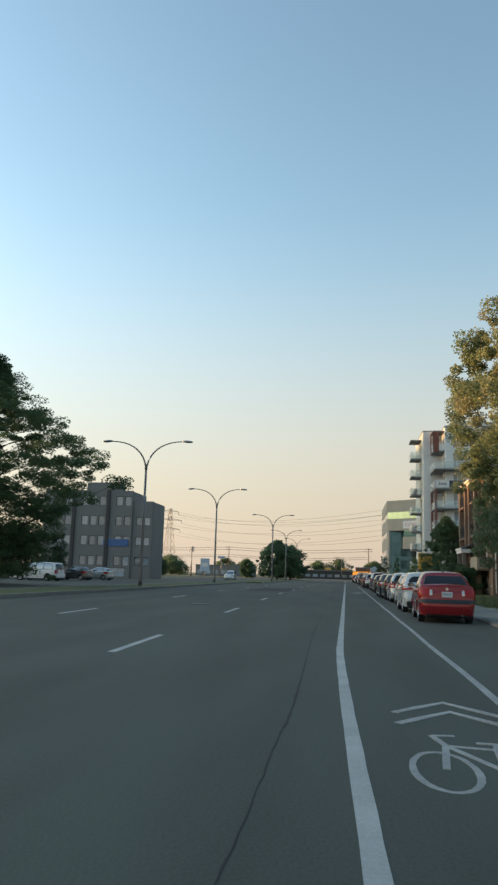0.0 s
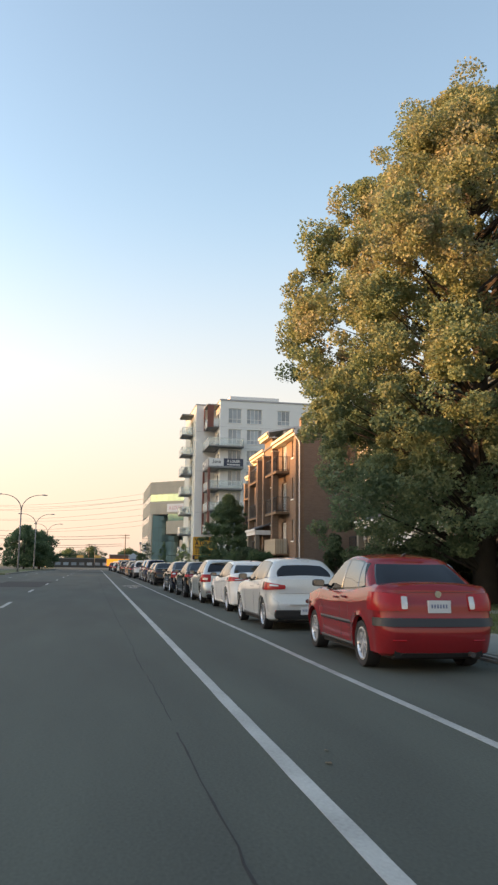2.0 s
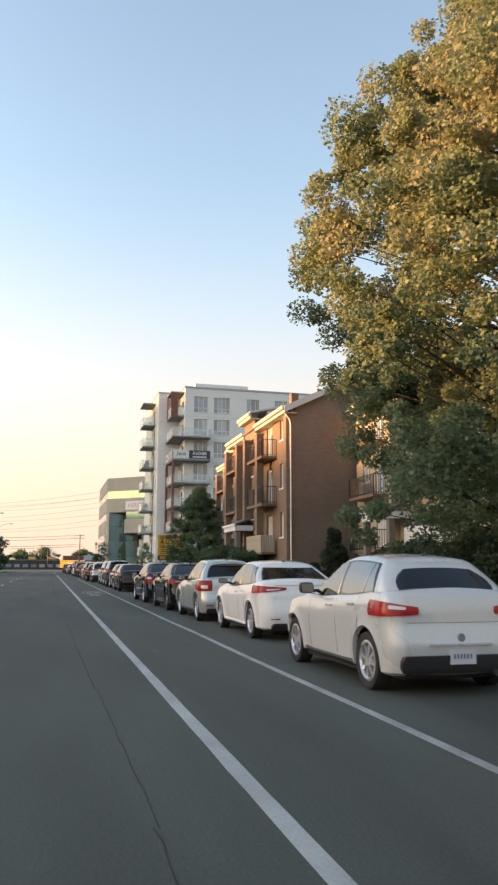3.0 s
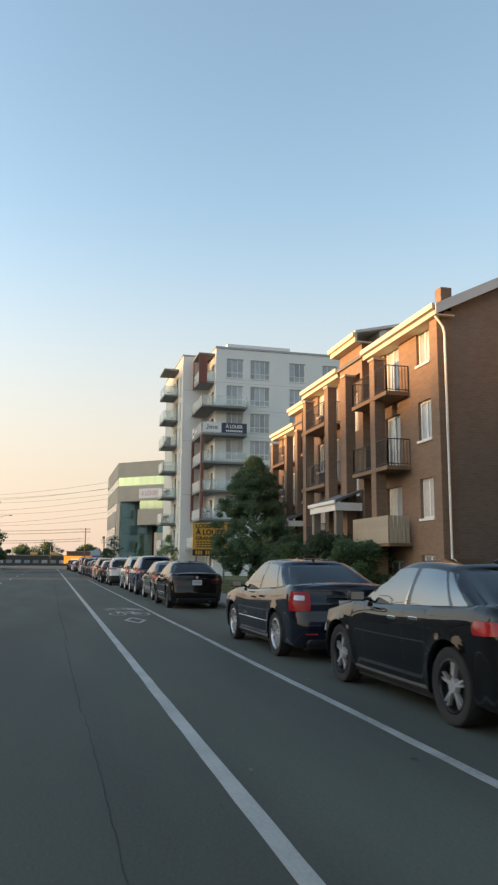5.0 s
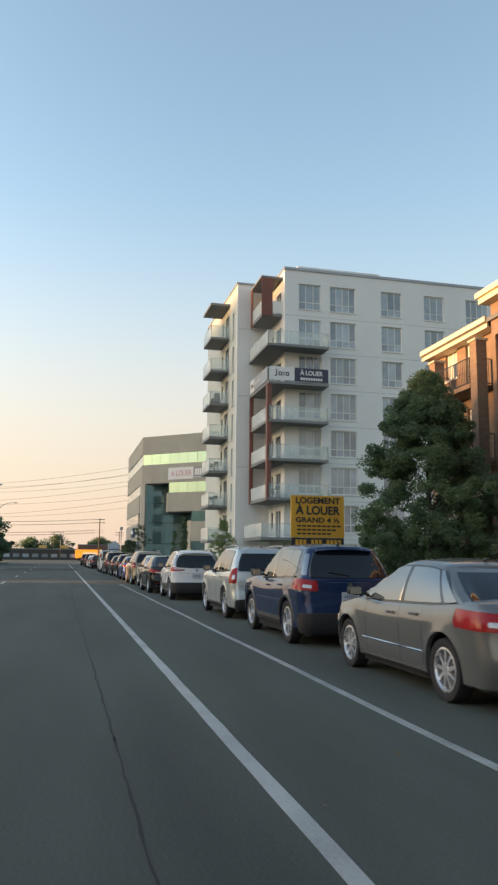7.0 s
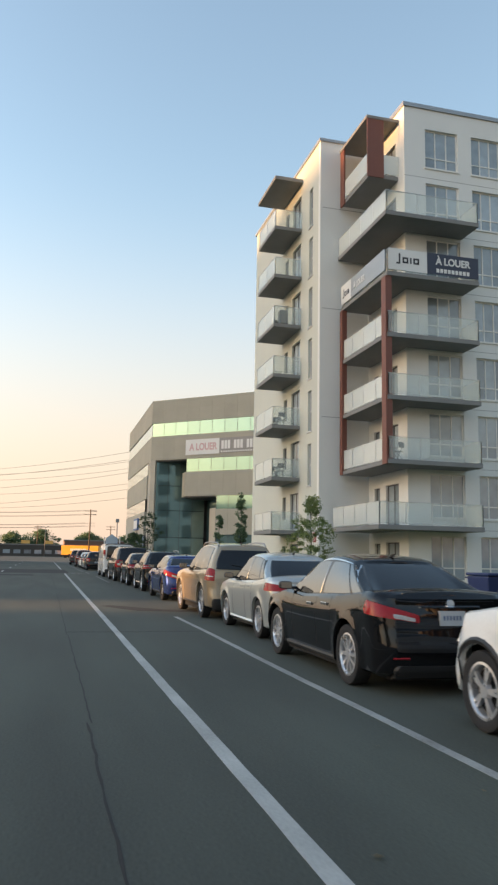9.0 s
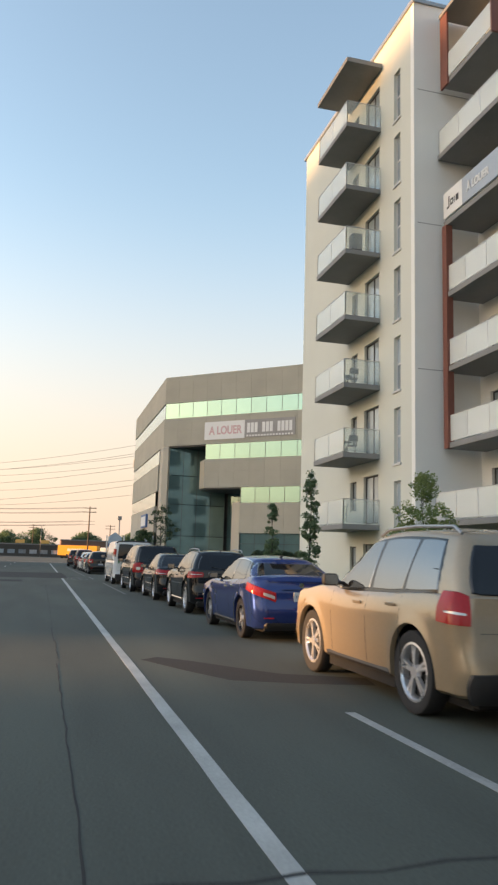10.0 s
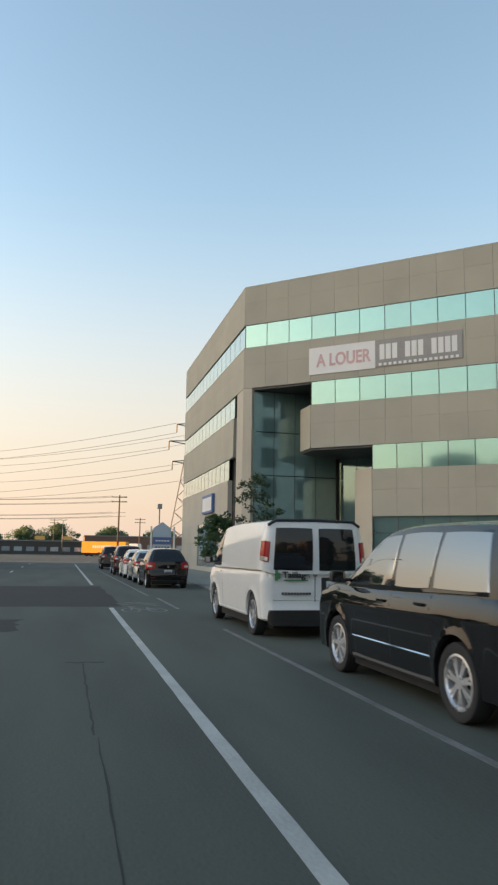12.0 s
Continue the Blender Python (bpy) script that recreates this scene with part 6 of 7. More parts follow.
# (rear axle y, outer side x, kind, label, paint, options)
ROW = [
    (24.25, 2.46, "sedan", "dusty red compact sedan with a black bumper strip", RED_PAINT, dict(turn=-1.6, L=4.24, W=1.69, H=1.47, wb=2.55, R=0.3, yr=0.88, yb0=0.42, yb1=3.3, yr0=1.05, yr1=2.4, hw=0.77, bump_strip=(0.56, 0.66), moulding=(0.53, 0.07, TRIM), plate=0.8, rim=(9, False, "silver"), insert=(0.2, 0.26, 0.2), shoulder=[(0, 1.02), (0.5, 1.05), (1.2, 0.99), (2.5, 0.94), (3.1, 0.95), (3.9, 0.84), (4.24, 0.7)], lamp=(0.155, 0.74, 0.95, 0.325, 0.74, 0.98), lens=(0.02, 0.2, 0.12, 0.88))),
    (30.55, 2.46, "hatch", "pearl white hatchback with red tail lamps", PEARL, dict(wb=2.62, H=1.47, yr=0.74, rim=(8, False, "silver"), low_trim=True, plate=0.4, insert=(0.24, 0.44, 0.228), rear_glass=(0.236, 0.1, 0.9, 0.5), lamp=(0.15, 0.82, 0.9, 0.345, 0.79, 0.97), lens=(0.25, 0.6, 0.55, 0.85), badge=True, ht=0.56, shoulder=[(0, 1.04), (0.6, 1.04), (1.4, 0.98), (2.4, 0.93), (2.95, 0.94), (3.7, 0.83), (4.05, 0.68)])),
    (36.9, 2.74, "sedan", "white sedan with swept red tail lamps", WHITE_PAINT, dict(wb=2.75, rim=(10, False, "silver"), plate=0.5, lamp=(0.12, 0.9, 0.94, 0.35, 0.82, 0.98), yb0=0.35, yr0=1.2, shoulder=[(0, 1.02), (0.5, 1.05), (1.2, 0.98), (2.6, 0.92), (3.3, 0.94), (4.1, 0.82), (4.5, 0.68)])),
    (41.9, 2.62, "hatch", "silver compact car with alloy wheels", SILVER, dict(L=4.4, H=1.5, wb=2.65, R=0.33, rim=(5, True, "silver"), spoiler=True)),
    (46.7, 2.56, "sedan", "glossy black sedan with split-spoke wheels", BLACK_PAINT, dict(wb=2.7, R=0.34, rim=(5, True, "two"), chrome="line", L=4.57, W=1.8, plate=0.5, yb0=0.35, yr0=1.2, lamp=(0.12, 0.86, 0.9, 0.325, 0.8, 0.93), shoulder=[(0, 1.0), (0.5, 1.03), (1.2, 0.99), (2.6, 0.94), (3.3, 0.95), (4.1, 0.83), (4.57, 0.68)])),
    (52.15, 2.49, "sedan", "blue-black sedan with a chrome side strip", BLACKBLUE, dict(L=4.88, W=1.79, H=1.47, wb=2.78, yr=1.1, yb1=3.85, yr1=2.85, yr0=1.4, yb0=0.45, rim=(7, False, "silver"), moulding=(0.5, 0.025, CHROME), doors=(1.65, 2.7, 3.7), lamp=(0.2, 0.7, 0.97, 0.295, 0.7, 0.99), lens=(0.25, 0.75, 0.56, 0.82), badge=True, R=0.33, shoulder=[(0, 1.03), (0.5, 1.06), (1.3, 0.99), (2.8, 0.92), (3.6, 0.94), (4.5, 0.82), (4.88, 0.68)])),
    (65.3, 2.66, "sedan", "black sedan with dark wheels and a lip spoiler", BLACK_PAINT, dict(L=4.48, wb=2.72, rim=(5, False, "dark"), badge=True, spoiler=True, smoked=True, moulding=(0.46, 0.025, CHROME), plate=0.78, yb1=3.75, yb0=0.36, yr0=1.2, lamp=(0.15, 0.74, 0.88, 0.345, 0.76, 0.94), shoulder=[(0, 1.01), (0.5, 1.04), (1.2, 0.98), (2.6, 0.92), (3.3, 0.93), (4.1, 0.8), (4.48, 0.66)])),
    (70.2, 2.8, "sedan", "olive grey sedan with silver wheels", GREY_PAINT, dict(L=4.48, wb=2.7, rim=(9, False, "silver"), yb1=3.75, yb0=0.36, yr0=1.2, moulding=(0.46, 0.025, CHROME), lamp=(0.15, 0.74, 0.9, 0.345, 0.76, 0.95))),
    (75.9, 2.74, "suv", "dark blue compact crossover", NAVY_PAINT, dict(wb=2.65, rim=(5, True, "silver"), cladding=True, H=1.68, lamp=(0.17, 0.88, 1.06, 0.335, 0.92, 1.1), wrap=0.29, spoiler=True)),
    (81.6, 2.8, "suv", "pale grey crossover with roof rails and red lamps", SILVER, dict(L=4.4, wb=2.63, rails=True, rim=(5, False, "silver"), lamp=(0.225, 0.82, 1.2, 0.305, 0.82, 1.16), low_trim=True)),
    (89.75, 2.54, "suv", "white small crossover with black lower cladding", WHITE_PAINT, dict(L=4.1, W=1.77, H=1.66, wb=2.52, yr=0.78, yb1=3.05, yr1=2.15, yr0=0.34, doors=(1.0, 2.0, 2.85), rim=(5, True, "silver"), cladding=True, rails=True, R=0.34, clad=0.29, pillar=0.16, insert=(0.26, 0.62, 0.325), lamp=(0.13, 0.97, 1.02, 0.335, 0.93, 1.1), lens=(0.06, 0.66, 0.5, 0.86), wrap=0.3, spoiler=True, plate=0.79, rear_glass=(0.246, 0.08, 0.88, 0.12), shoulder=[(0, 1.1), (0.6, 1.1), (1.6, 1.05), (2.4, 1.01), (2.95, 1.04), (3.7, 0.95), (4.1, 0.78)])),
    (94.85, 2.34, "sedan", "glossy black sedan with ten-spoke wheels", BLACK_PAINT, dict(L=4.75, W=1.84, H=1.47, wb=2.85, yr=1.02, yb0=0.4, yb1=3.8, yr0=1.35, yr1=2.8, doors=(1.55, 2.6, 3.6), rim=(10, False, "silver"), chrome="full", R=0.34, lamp=(0.125, 0.745, 0.83, 0.315, 0.83, 0.98), lens=(0.1, 0.5, 0.08, 0.5), badge=True, plate=0.8, shoulder=[(0, 1.02), (0.5, 1.05), (1.3, 0.98), (2.7, 0.92), (3.5, 0.94), (4.4, 0.82), (4.75, 0.68)])),
    (99.95, 2.65, "sedan", "silver sedan with a side skirt and alloy wheels", SILVER, dict(L=4.57, W=1.76, H=1.49, wb=2.62, yb0=0.4, rim=(7, False, "silver"), R=0.33, lamp=(0.14, 0.84, 0.9, 0.322, 0.83, 0.98), lens=(0.05, 0.3, 0.2, 0.6), plate=0.5, skirt=True, shoulder=[(0, 1.02), (0.5, 1.05), (1.2, 0.99), (2.6, 0.94), (3.4, 0.95), (4.2, 0.84), (4.57, 0.7)])),
    (104.55, 2.5, "suv", "beige mid-size crossover catching warm light", GOLD_PAINT, dict(L=4.72, W=1.92, H=1.71, wb=2.75, rim=(5, True, "silver"), R=0.38, hw=0.87, rails=True, low_trim=True, lamp=(0.22, 0.84, 1.1, 0.32, 0.86, 1.14), lens=(0.15, 0.85, 0.34, 0.42))),
    (111.4, 2.56, "sedan", "bright blue sedan with angular red tail lamps", BLUE_PAINT, dict(L=4.63, W=1.8, H=1.42, wb=2.62, yr=1.0, yb0=0.28, yr0=1.05, rim=(5, True, "two"), badge=True, plate=0.74, R=0.34, chrome="full", lamp=(0.155, 0.64, 0.8, 0.33, 0.84, 0.97), lens=(0.06, 0.4, 0.25, 0.6), shoulder=[(0, 1.02), (0.5, 1.05), (1.2, 0.98), (2.6, 0.92), (3.4, 0.93), (4.2, 0.82), (4.63, 0.66)])),
    (117.22, 2.58, "suv", "glossy black crossover with many-spoke wheels and silver running board", BLACK_PAINT, dict(L=4.42, W=1.82, H=1.54, wb=2.66, yr=0.88, hw=0.81, ht=0.6, yr0=0.5, yr1=2.35, yb1=3.3, rim=(10, True, "silver"), R=0.365, shoulder=[(0, 1.06), (0.6, 1.07), (1.6, 1.02), (2.6, 0.98), (3.3, 1.0), (4.0, 0.92), (4.42, 0.76)], chrome="line", moulding=(0.3, 0.06, CHROME), rails=True, lens=(0.05, 0.9, 0.52, 0.6), lamp=(0.165, 0.88, 0.99, 0.325, 0.84, 1.02), plate=0.84)),
    (122.7, 2.55, "sedan", "black sedan with bright red tail lamps", CHARCOAL, dict(L=4.64, W=1.78, H=1.45, wb=2.6, rim=(5, True, "silver"), chrome="line", moulding=(0.5, 0.02, CHROME), lens=(0.3, 0.8, 0.2, 0.3), lamp=(0.14, 0.78, 0.92, 0.335, 0.8, 0.96))),
    (128.2, 2.42, "minivan", "black minivan with a chrome side strip", CHARCOAL, dict(wb=2.98, rim=(7, True, "silver"), moulding=(0.5, 0.03, CHROME), chrome=False, low_trim=True)),
    (135.5, 2.32, "van", "white panel van with dark rear windows", WHITE_PAINT, dict(yr=0.86, L=5.35, W=1.96, plate_x=0.36, lens=(0.1, 0.9, 0.04, 0.24), rim=(8, False, "silver"), cargo=True, low_trim=True, lamp=(0.225, 1.36, 1.72, 0.285, 1.36, 1.72))),
    (153.0, 2.2, "hatch", "black hatchback parked further up the street", BLACK_PAINT, dict(H=1.52)),
    (158.2, 2.15, "sedan", "silver sedan parked further up the street", SILVER, {}),
    (163.4, 2.08, "hatch", "white hatchback parked further up the street", WHITE_PAINT, {}),
    (169.2, 1.9, "suv", "dark maroon crossover parked further up the street", MAROON_PAINT, {}),
    (182.0, 1.75, "suv", "black crossover near the junction", BLACK_PAINT, {}),
]
for y, x, kind, label, paint, opt in ROW:
    d = {**BASE[kind], **opt}
    made = car(kind, label, paint, pose(x + d["W"] / 2, y - d["yr"], 0, 0, 0, d.get("turn", random.Random(int(y)).uniform(-0.7, 0.7))), **opt)
# cars standing across the boulevard
LOT = "cars in the car park across the boulevard"
car("sedan", "dark green sedan in the car park", CHARCOAL, pose(-29.5, 57, 0, 0, 0, 75), group=LOT)
car("minivan", "white minivan in the car park", WHITE_PAINT, pose(-27.6, 73, 0, 0, 0, 80), group=LOT)
car("hatch", "grey hatchback in the car park", GREY_PAINT, pose(-28.5, 84, 0, 0, 0, 80), group=LOT)
car("hatch", "silver hatchback in the car park", SILVER, pose(-27.5, 89, 0, 0, 0, 80), group=LOT)
car("suv", "white crossover across the median", WHITE_PAINT, pose(-22, 150, 0, 0, 0, 180), group="cars at the far junction")
# trade lettering on the van
van_ob = [o for o in scene.objects if o.name.startswith("pickup_van")][0]
GREEN_INK = surface("green_ink", (0.05, 0.2, 0.09), 0.6, var=0.1)
words(van_ob, "Taillage", 0.15, pose(-0.36, 0.045, 1.1, 90), INK, width=0.5)
bm = bmesh.new()
box(bm, -0.74, -0.69, 0.05, 0.07, 1.0, 1.18)
box(bm, -0.69, -0.65, 0.05, 0.07, 1.03, 1.14)
box(bm, -0.58, -0.14, 0.05, 0.07, 1.0, 1.02)
part("logo", bm, GREEN_INK, van_ob)
bm = bmesh.new()
for k in range(10):
    box(bm, -0.62 + 0.055 * k, -0.58 + 0.055 * k, 0.05, 0.065, 0.76, 0.8)
part("number_bar", bm, INK, van_ob)

# ---- trees and planting ----
def leaf_mesh(name, clumps, per, size, seed, flat=0.5, droop=0.0, squash=0.8):
    """Many small kite-shaped leaves scattered in clumps (x, y, z, radius)."""
    rg = np.random.default_rng(seed)
    cl = np.array(clumps)
    n = len(cl) * per
    idx = np.repeat(np.arange(len(cl)), per)
    d = rg.normal(size=(n, 3))
    d /= np.linalg.norm(d, axis=1)[:, None]
    rad = cl[idx, 3] * rg.uniform(0.15, 1, n) ** 0.5
    c = cl[idx, :3] + d * rad[:, None] * np.array([1.25 - 0.3 * squash, 1.25 - 0.3 * squash, squash])
    a = rg.normal(size=(n, 3)) * np.array([1, 1, flat])
    a[:, 2] -= droop
    a /= np.linalg.norm(a, axis=1)[:, None]
    b = np.cross(a, rg.normal(size=(n, 3)))
    b /= np.linalg.norm(b, axis=1)[:, None]
    s = size * rg.uniform(0.6, 1.25, n)[:, None]
    v = np.stack([c - a * s * 0.55, c + b * s * 0.42 + a * s * 0.05, c + a * s * 0.6, c - b * s * 0.42 + a * s * 0.05], 1).reshape(-1, 3)
    me = bpy.data.meshes.new(name)
    me.vertices.add(4 * n)
    me.vertices.foreach_set("co", v.ravel())
    me.loops.add(4 * n)
    me.loops.foreach_set("vertex_index", np.arange(4 * n))
    me.polygons.add(n)
    me.polygons.foreach_set("loop_start", np.arange(n) * 4)
    me.update(calc_edges=True)
    return me


def profile(pts, z):
    for (a, p), (b, q) in zip(pts, pts[1:]):
        if a <= z <= b:
            return p + (q - p) * (z - a) / (b - a)
    return 0.0


def tree(name, label, x, y, env, leaf_mat, clumps, per, size, clump_r, trunk_r, seed, wob=0.22, droop=0.0, group="", lean=0.0, boughs=0, squash=0.8):
    """A tapered trunk with limbs, and a crown of leaf clumps inside an uneven envelope of (height, radius)."""
    r = random.Random(seed)
    t = thing(name, label, "tree", pose(x, y, 0.1), group)
    z0, z1 = env[0][0], env[-1][0]
    bm = bmesh.new()
    pts = [(0, 0, -0.1)] + [(r.uniform(-0.02, 0.02) * z1 * k / 6 + lean * k / 6, r.uniform(-0.02, 0.02) * z1 * k / 6, z1 * 0.92 * k / 6) for k in range(1, 7)]
    tube(bm, pts, [trunk_r * f for f in (1.25, 0.95, 0.8, 0.6, 0.42, 0.22, 0.06)], 9)
    part("trunk", bm, BARK, t, smooth=True)
    lobes = [(r.uniform(0, math.tau), r.uniform(1.5, 4), r.uniform(0, math.tau)) for _ in range(4)]
    cl, limbs, tips = [], [], []
    for _ in range(boughs):
        z = z0 + (z1 - z0) * r.uniform(0.12, 0.93)
        ang = r.uniform(0, math.tau)
        R = profile(env, z) * r.uniform(0.82, 1.04)
        tips.append((R * math.cos(ang), R * math.sin(ang), z))
    for i in range(clumps):
        z = z0 + (z1 - z0) * r.random() ** 0.95
        ang = r.uniform(0, math.tau)
        k = 1 + wob * sum(math.sin(f * ang + p + z * 0.55) for _, f, p in lobes) / 2
        R = profile(env, z) * k * r.uniform(0.2, 1.0) ** 0.55
        if tips:
            R *= 0.95
        c = (R * math.cos(ang) + lean * z / z1, R * math.sin(ang), z)
        if tips and r.random() < 0.42:
            b = r.choice(tips)
            c = tuple(b[q] * (0.97 if q < 2 else 1.0) + max(-1.3, min(1.3, r.gauss(0, 1))) * (0.55, 0.55, 0.8)[q] for q in range(3))
        far = 1.14 if not tips and r.random() < 0.07 else 1.0
        c = (c[0] * far, c[1] * far, c[2])
        cl.append((*c, clump_r * r.uniform(0.55, 1.25) * (0.6 if far > 1 else 1.0)))
        if i % 7 == 0:
            limbs.append(c)
    bm = bmesh.new()
    for c in limbs:
        zb = max(z0 * 0.7, c[2] - 0.45 * math.hypot(c[0], c[1]) - 0.4)
        mid = (c[0] * 0.45, c[1] * 0.45, (zb + c[2]) / 2 + 0.2)
        tube(bm, [(lean * zb / z1, 0, zb), mid, c], [trunk_r * 0.2, trunk_r * 0.1, 0.01], 5)
    part("branchwork", bm, BARK, t)
    me = leaf_mesh("crown", cl, per, size, seed, droop=droop, squash=squash)
    me.materials.append(leaf_mat)
    o = new("crown", me)
    o.parent = t
    return t


def shrub(label, x, y, h, rad, mat, seed, per=420, size=0.085, cone=False, name="shrub", category="shrub", group=""):
    r = random.Random(seed)
    t = thing(name, label, category, pose(x, y, 0.13), group)
    bm = bmesh.new()
    a = r.uniform(0, math.tau)
    tube(bm, [(0, 0, -0.05), (rad * 0.08 * math.cos(a), rad * 0.08 * math.sin(a), h * 0.4), (0, 0, h * 0.8)], [0.05, 0.035, 0.01], 7)
    part("stem", bm, BARK, t)
    cl = []
    for k in range(110 if cone else 46):
        z = h * (0.04 + 0.9 * r.random())
        a = r.uniform(0, math.tau)
        f = (1 - z / h) ** 0.55 if cone else math.sqrt(max(1 - (2 * z / h - 0.85) ** 2 / 1.4, 0.02))
        R = rad * f * r.uniform(0.5, 1.0)
        cl.append((R * math.cos(a), R * math.sin(a), z, rad * (0.22 if cone else 0.3) * r.uniform(0.7, 1.3)))
    me = leaf_mesh("foliage", cl, per, size, seed)
    me.materials.append(mat)
    o = new("foliage", me)
    o.parent = t
    return t


tree("maple_tree", "tall maple with a sunlit tan-gold tint put into its upper leaves above dark green lower boughs", 13.2, 40.4,
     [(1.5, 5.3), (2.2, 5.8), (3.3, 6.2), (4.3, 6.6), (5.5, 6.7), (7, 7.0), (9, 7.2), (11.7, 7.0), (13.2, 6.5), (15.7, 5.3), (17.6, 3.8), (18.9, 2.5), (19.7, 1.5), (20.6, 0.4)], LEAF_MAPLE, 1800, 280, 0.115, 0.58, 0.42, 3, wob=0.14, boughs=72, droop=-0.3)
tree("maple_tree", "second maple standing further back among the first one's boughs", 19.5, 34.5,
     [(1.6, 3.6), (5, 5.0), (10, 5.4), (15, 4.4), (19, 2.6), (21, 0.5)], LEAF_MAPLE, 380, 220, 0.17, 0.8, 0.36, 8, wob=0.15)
tree("locust_tree", "feathery green honey locust against the evening sky", -27.0, 52.0,
     [(0.5, 5.8), (3, 6.3), (5.6, 8.0), (7.5, 8.7), (9.7, 7.9), (12, 6.1), (14.6, 3.7), (16.9, 0.9)], LEAF_GREEN, 1150, 210, 0.13, 0.75, 0.35, 5, wob=0.24, droop=0.3, squash=0.5)
tree("linden_tree", "dense dark green young linden beside the brick apartments", 11.5, 87.2,
     [(0.7, 1.9), (1.8, 3.0), (3.6, 2.75), (5.2, 1.95), (6.8, 1.05), (8.0, 0.15)], LEAF_LINDEN, 520, 330, 0.075, 0.36, 0.13, 12, wob=0.24)
for i, (x, y, h, rr) in enumerate(((-16.0, 182, 9.0, 5.0), (-13.2, 188, 7.8, 4.4), (-15.2, 199, 7.6, 4.2), (-14.8, 208, 7.0, 3.6))):
    tree("median_tree", "rounded olive green tree on the grassy median", x, y, [(0.9, rr * 0.7), (h * 0.35, rr), (h * 0.7, rr * 0.85), (h, 0.4)], LEAF_LINDEN, 110, 130, 0.32, 1.0, 0.18, 30 + i, group="median trees")
tree("street_tree", "slender columnar young tree in front of the pale building", 8.45, 124.0, [(0.5, 0.15), (1.6, 0.34), (2.6, 0.24), (3.4, 0.28), (4.1, 0.16), (4.5, 0.06)], LEAF_LINDEN, 90, 66, 0.07, 0.17, 0.045, 41, group="young street trees")
tree("street_tree", "small columnar young tree in front of the office", 8.25, 128.2, [(0.6, 0.15), (1.6, 0.28), (2.3, 0.2), (2.9, 0.26), (3.6, 0.08)], LEAF_LINDEN, 66, 66, 0.07, 0.16, 0.04, 42, group="young street trees")
tree("street_tree", "pale green airy young tree in front of the balconies", 10.8, 119.8, [(0.9, 0.7), (1.8, 1.15), (2.8, 0.95), (4.2, 0.15)], LEAF_LIGHT, 120, 60, 0.075, 0.24, 0.04, 43, group="young street trees")
tree("street_tree", "dark reddish young tree at the office corner", 8.2, 158.8, [(1.8, 0.8), (3.2, 1.3), (4.2, 1.0), (5.4, 0.2)], LEAF_DARK, 46, 36, 0.13, 0.34, 0.06, 44, group="young street trees")
tree("street_tree", "small green tree by the street face of the office", 7.7, 166.0, [(1.2, 0.7), (2.2, 1.1), (3.6, 0.2)], LEAF_GREEN, 34, 70, 0.18, 0.4, 0.05, 45, group="young street trees")
for i, (x, y, h, rr) in enumerate(((-24, 366, 7, 5), (-44, 340, 7, 5), (-13, 372, 7.5, 6), (-3, 368, 8.6, 6), (14, 372, 8, 6), (30, 372, 8.5, 6), (-60, 380, 8, 6), (-76, 330, 7, 6), (-32.2, 251, 5.4, 2.4), (-58, 236, 5.2, 2.6), (-61, 232, 4.2, 2.2), (-90, 390, 9, 8))):
    tree("far_tree", "distant rounded green tree beyond the junction", x, y, [(0.3, rr * 0.85), (h * 0.4, rr), (h * 0.75, rr * 0.8), (h, 0.5)], LEAF_LINDEN, 130, 90, 0.4, rr * 0.27, 0.3, 60 + i, group="trees beyond the junction")

for i, (x, y, h, rr) in enumerate(((10.7, 68.6, 2.2, 1.35), (10.5, 70.6, 2.5, 1.5), (10.8, 75.6, 2.4, 1.5), (11.2, 77.9, 2.6, 1.5), (12.3, 80.2, 2.8, 1.6), (12.6, 82.8, 2.6, 1.5), (13.4, 90.5, 2.2, 1.4))):
    shrub("dense dark yew shrub in front of the brick apartments", x, y, h, rr, LEAF_DARK if i % 2 else LEAF_GREEN, 80 + i, group="foundation shrubs")
for i, (x, y, h, rr) in enumerate(((10.9, 44.6, 2.0, 1.6), (12.6, 45.4, 2.3, 1.8), (14.8, 43.6, 2.2, 1.8), (10.0, 40.2, 1.9, 1.5), (15.4, 38.4, 2.4, 1.9))):
    shrub("dark shrub in the shade under the maple", x, y, h, rr, LEAF_DARK, 95 + i, group="shrubs under the maple")
for i, q in enumerate((11.2, 13.0, 14.8)):
    shrub("low dark hedge along the ground floor glass of the office", *two(q, -1.3), 1.9, 1.1, LEAF_DARK, 140 + i, 260, 0.1, group="office hedge")
shrub("clipped dark conical cedar by the gable wall", 14.35, 62.3, 3.5, 0.95, LEAF_DARK, 110, 300, 0.075, True, "cedar", "shrub")
shrub("clipped dark conical cedar by the gable wall", 13.3, 62.6, 1.5, 0.6, LEAF_DARK, 111, 160, 0.075, True, "cedar", "shrub")

for i, (x, y, h, rr) in enumerate(((-33.0, 82, 5.5, 2.6), (-36.5, 84, 6.5, 3.0), (-40.0, 83, 6.0, 3.0))):
    shrub("tall dark bush at the edge of the car park", x, y, h, rr, LEAF_DARK, 130 + i, 300, 0.16, group="bushes by the car park")

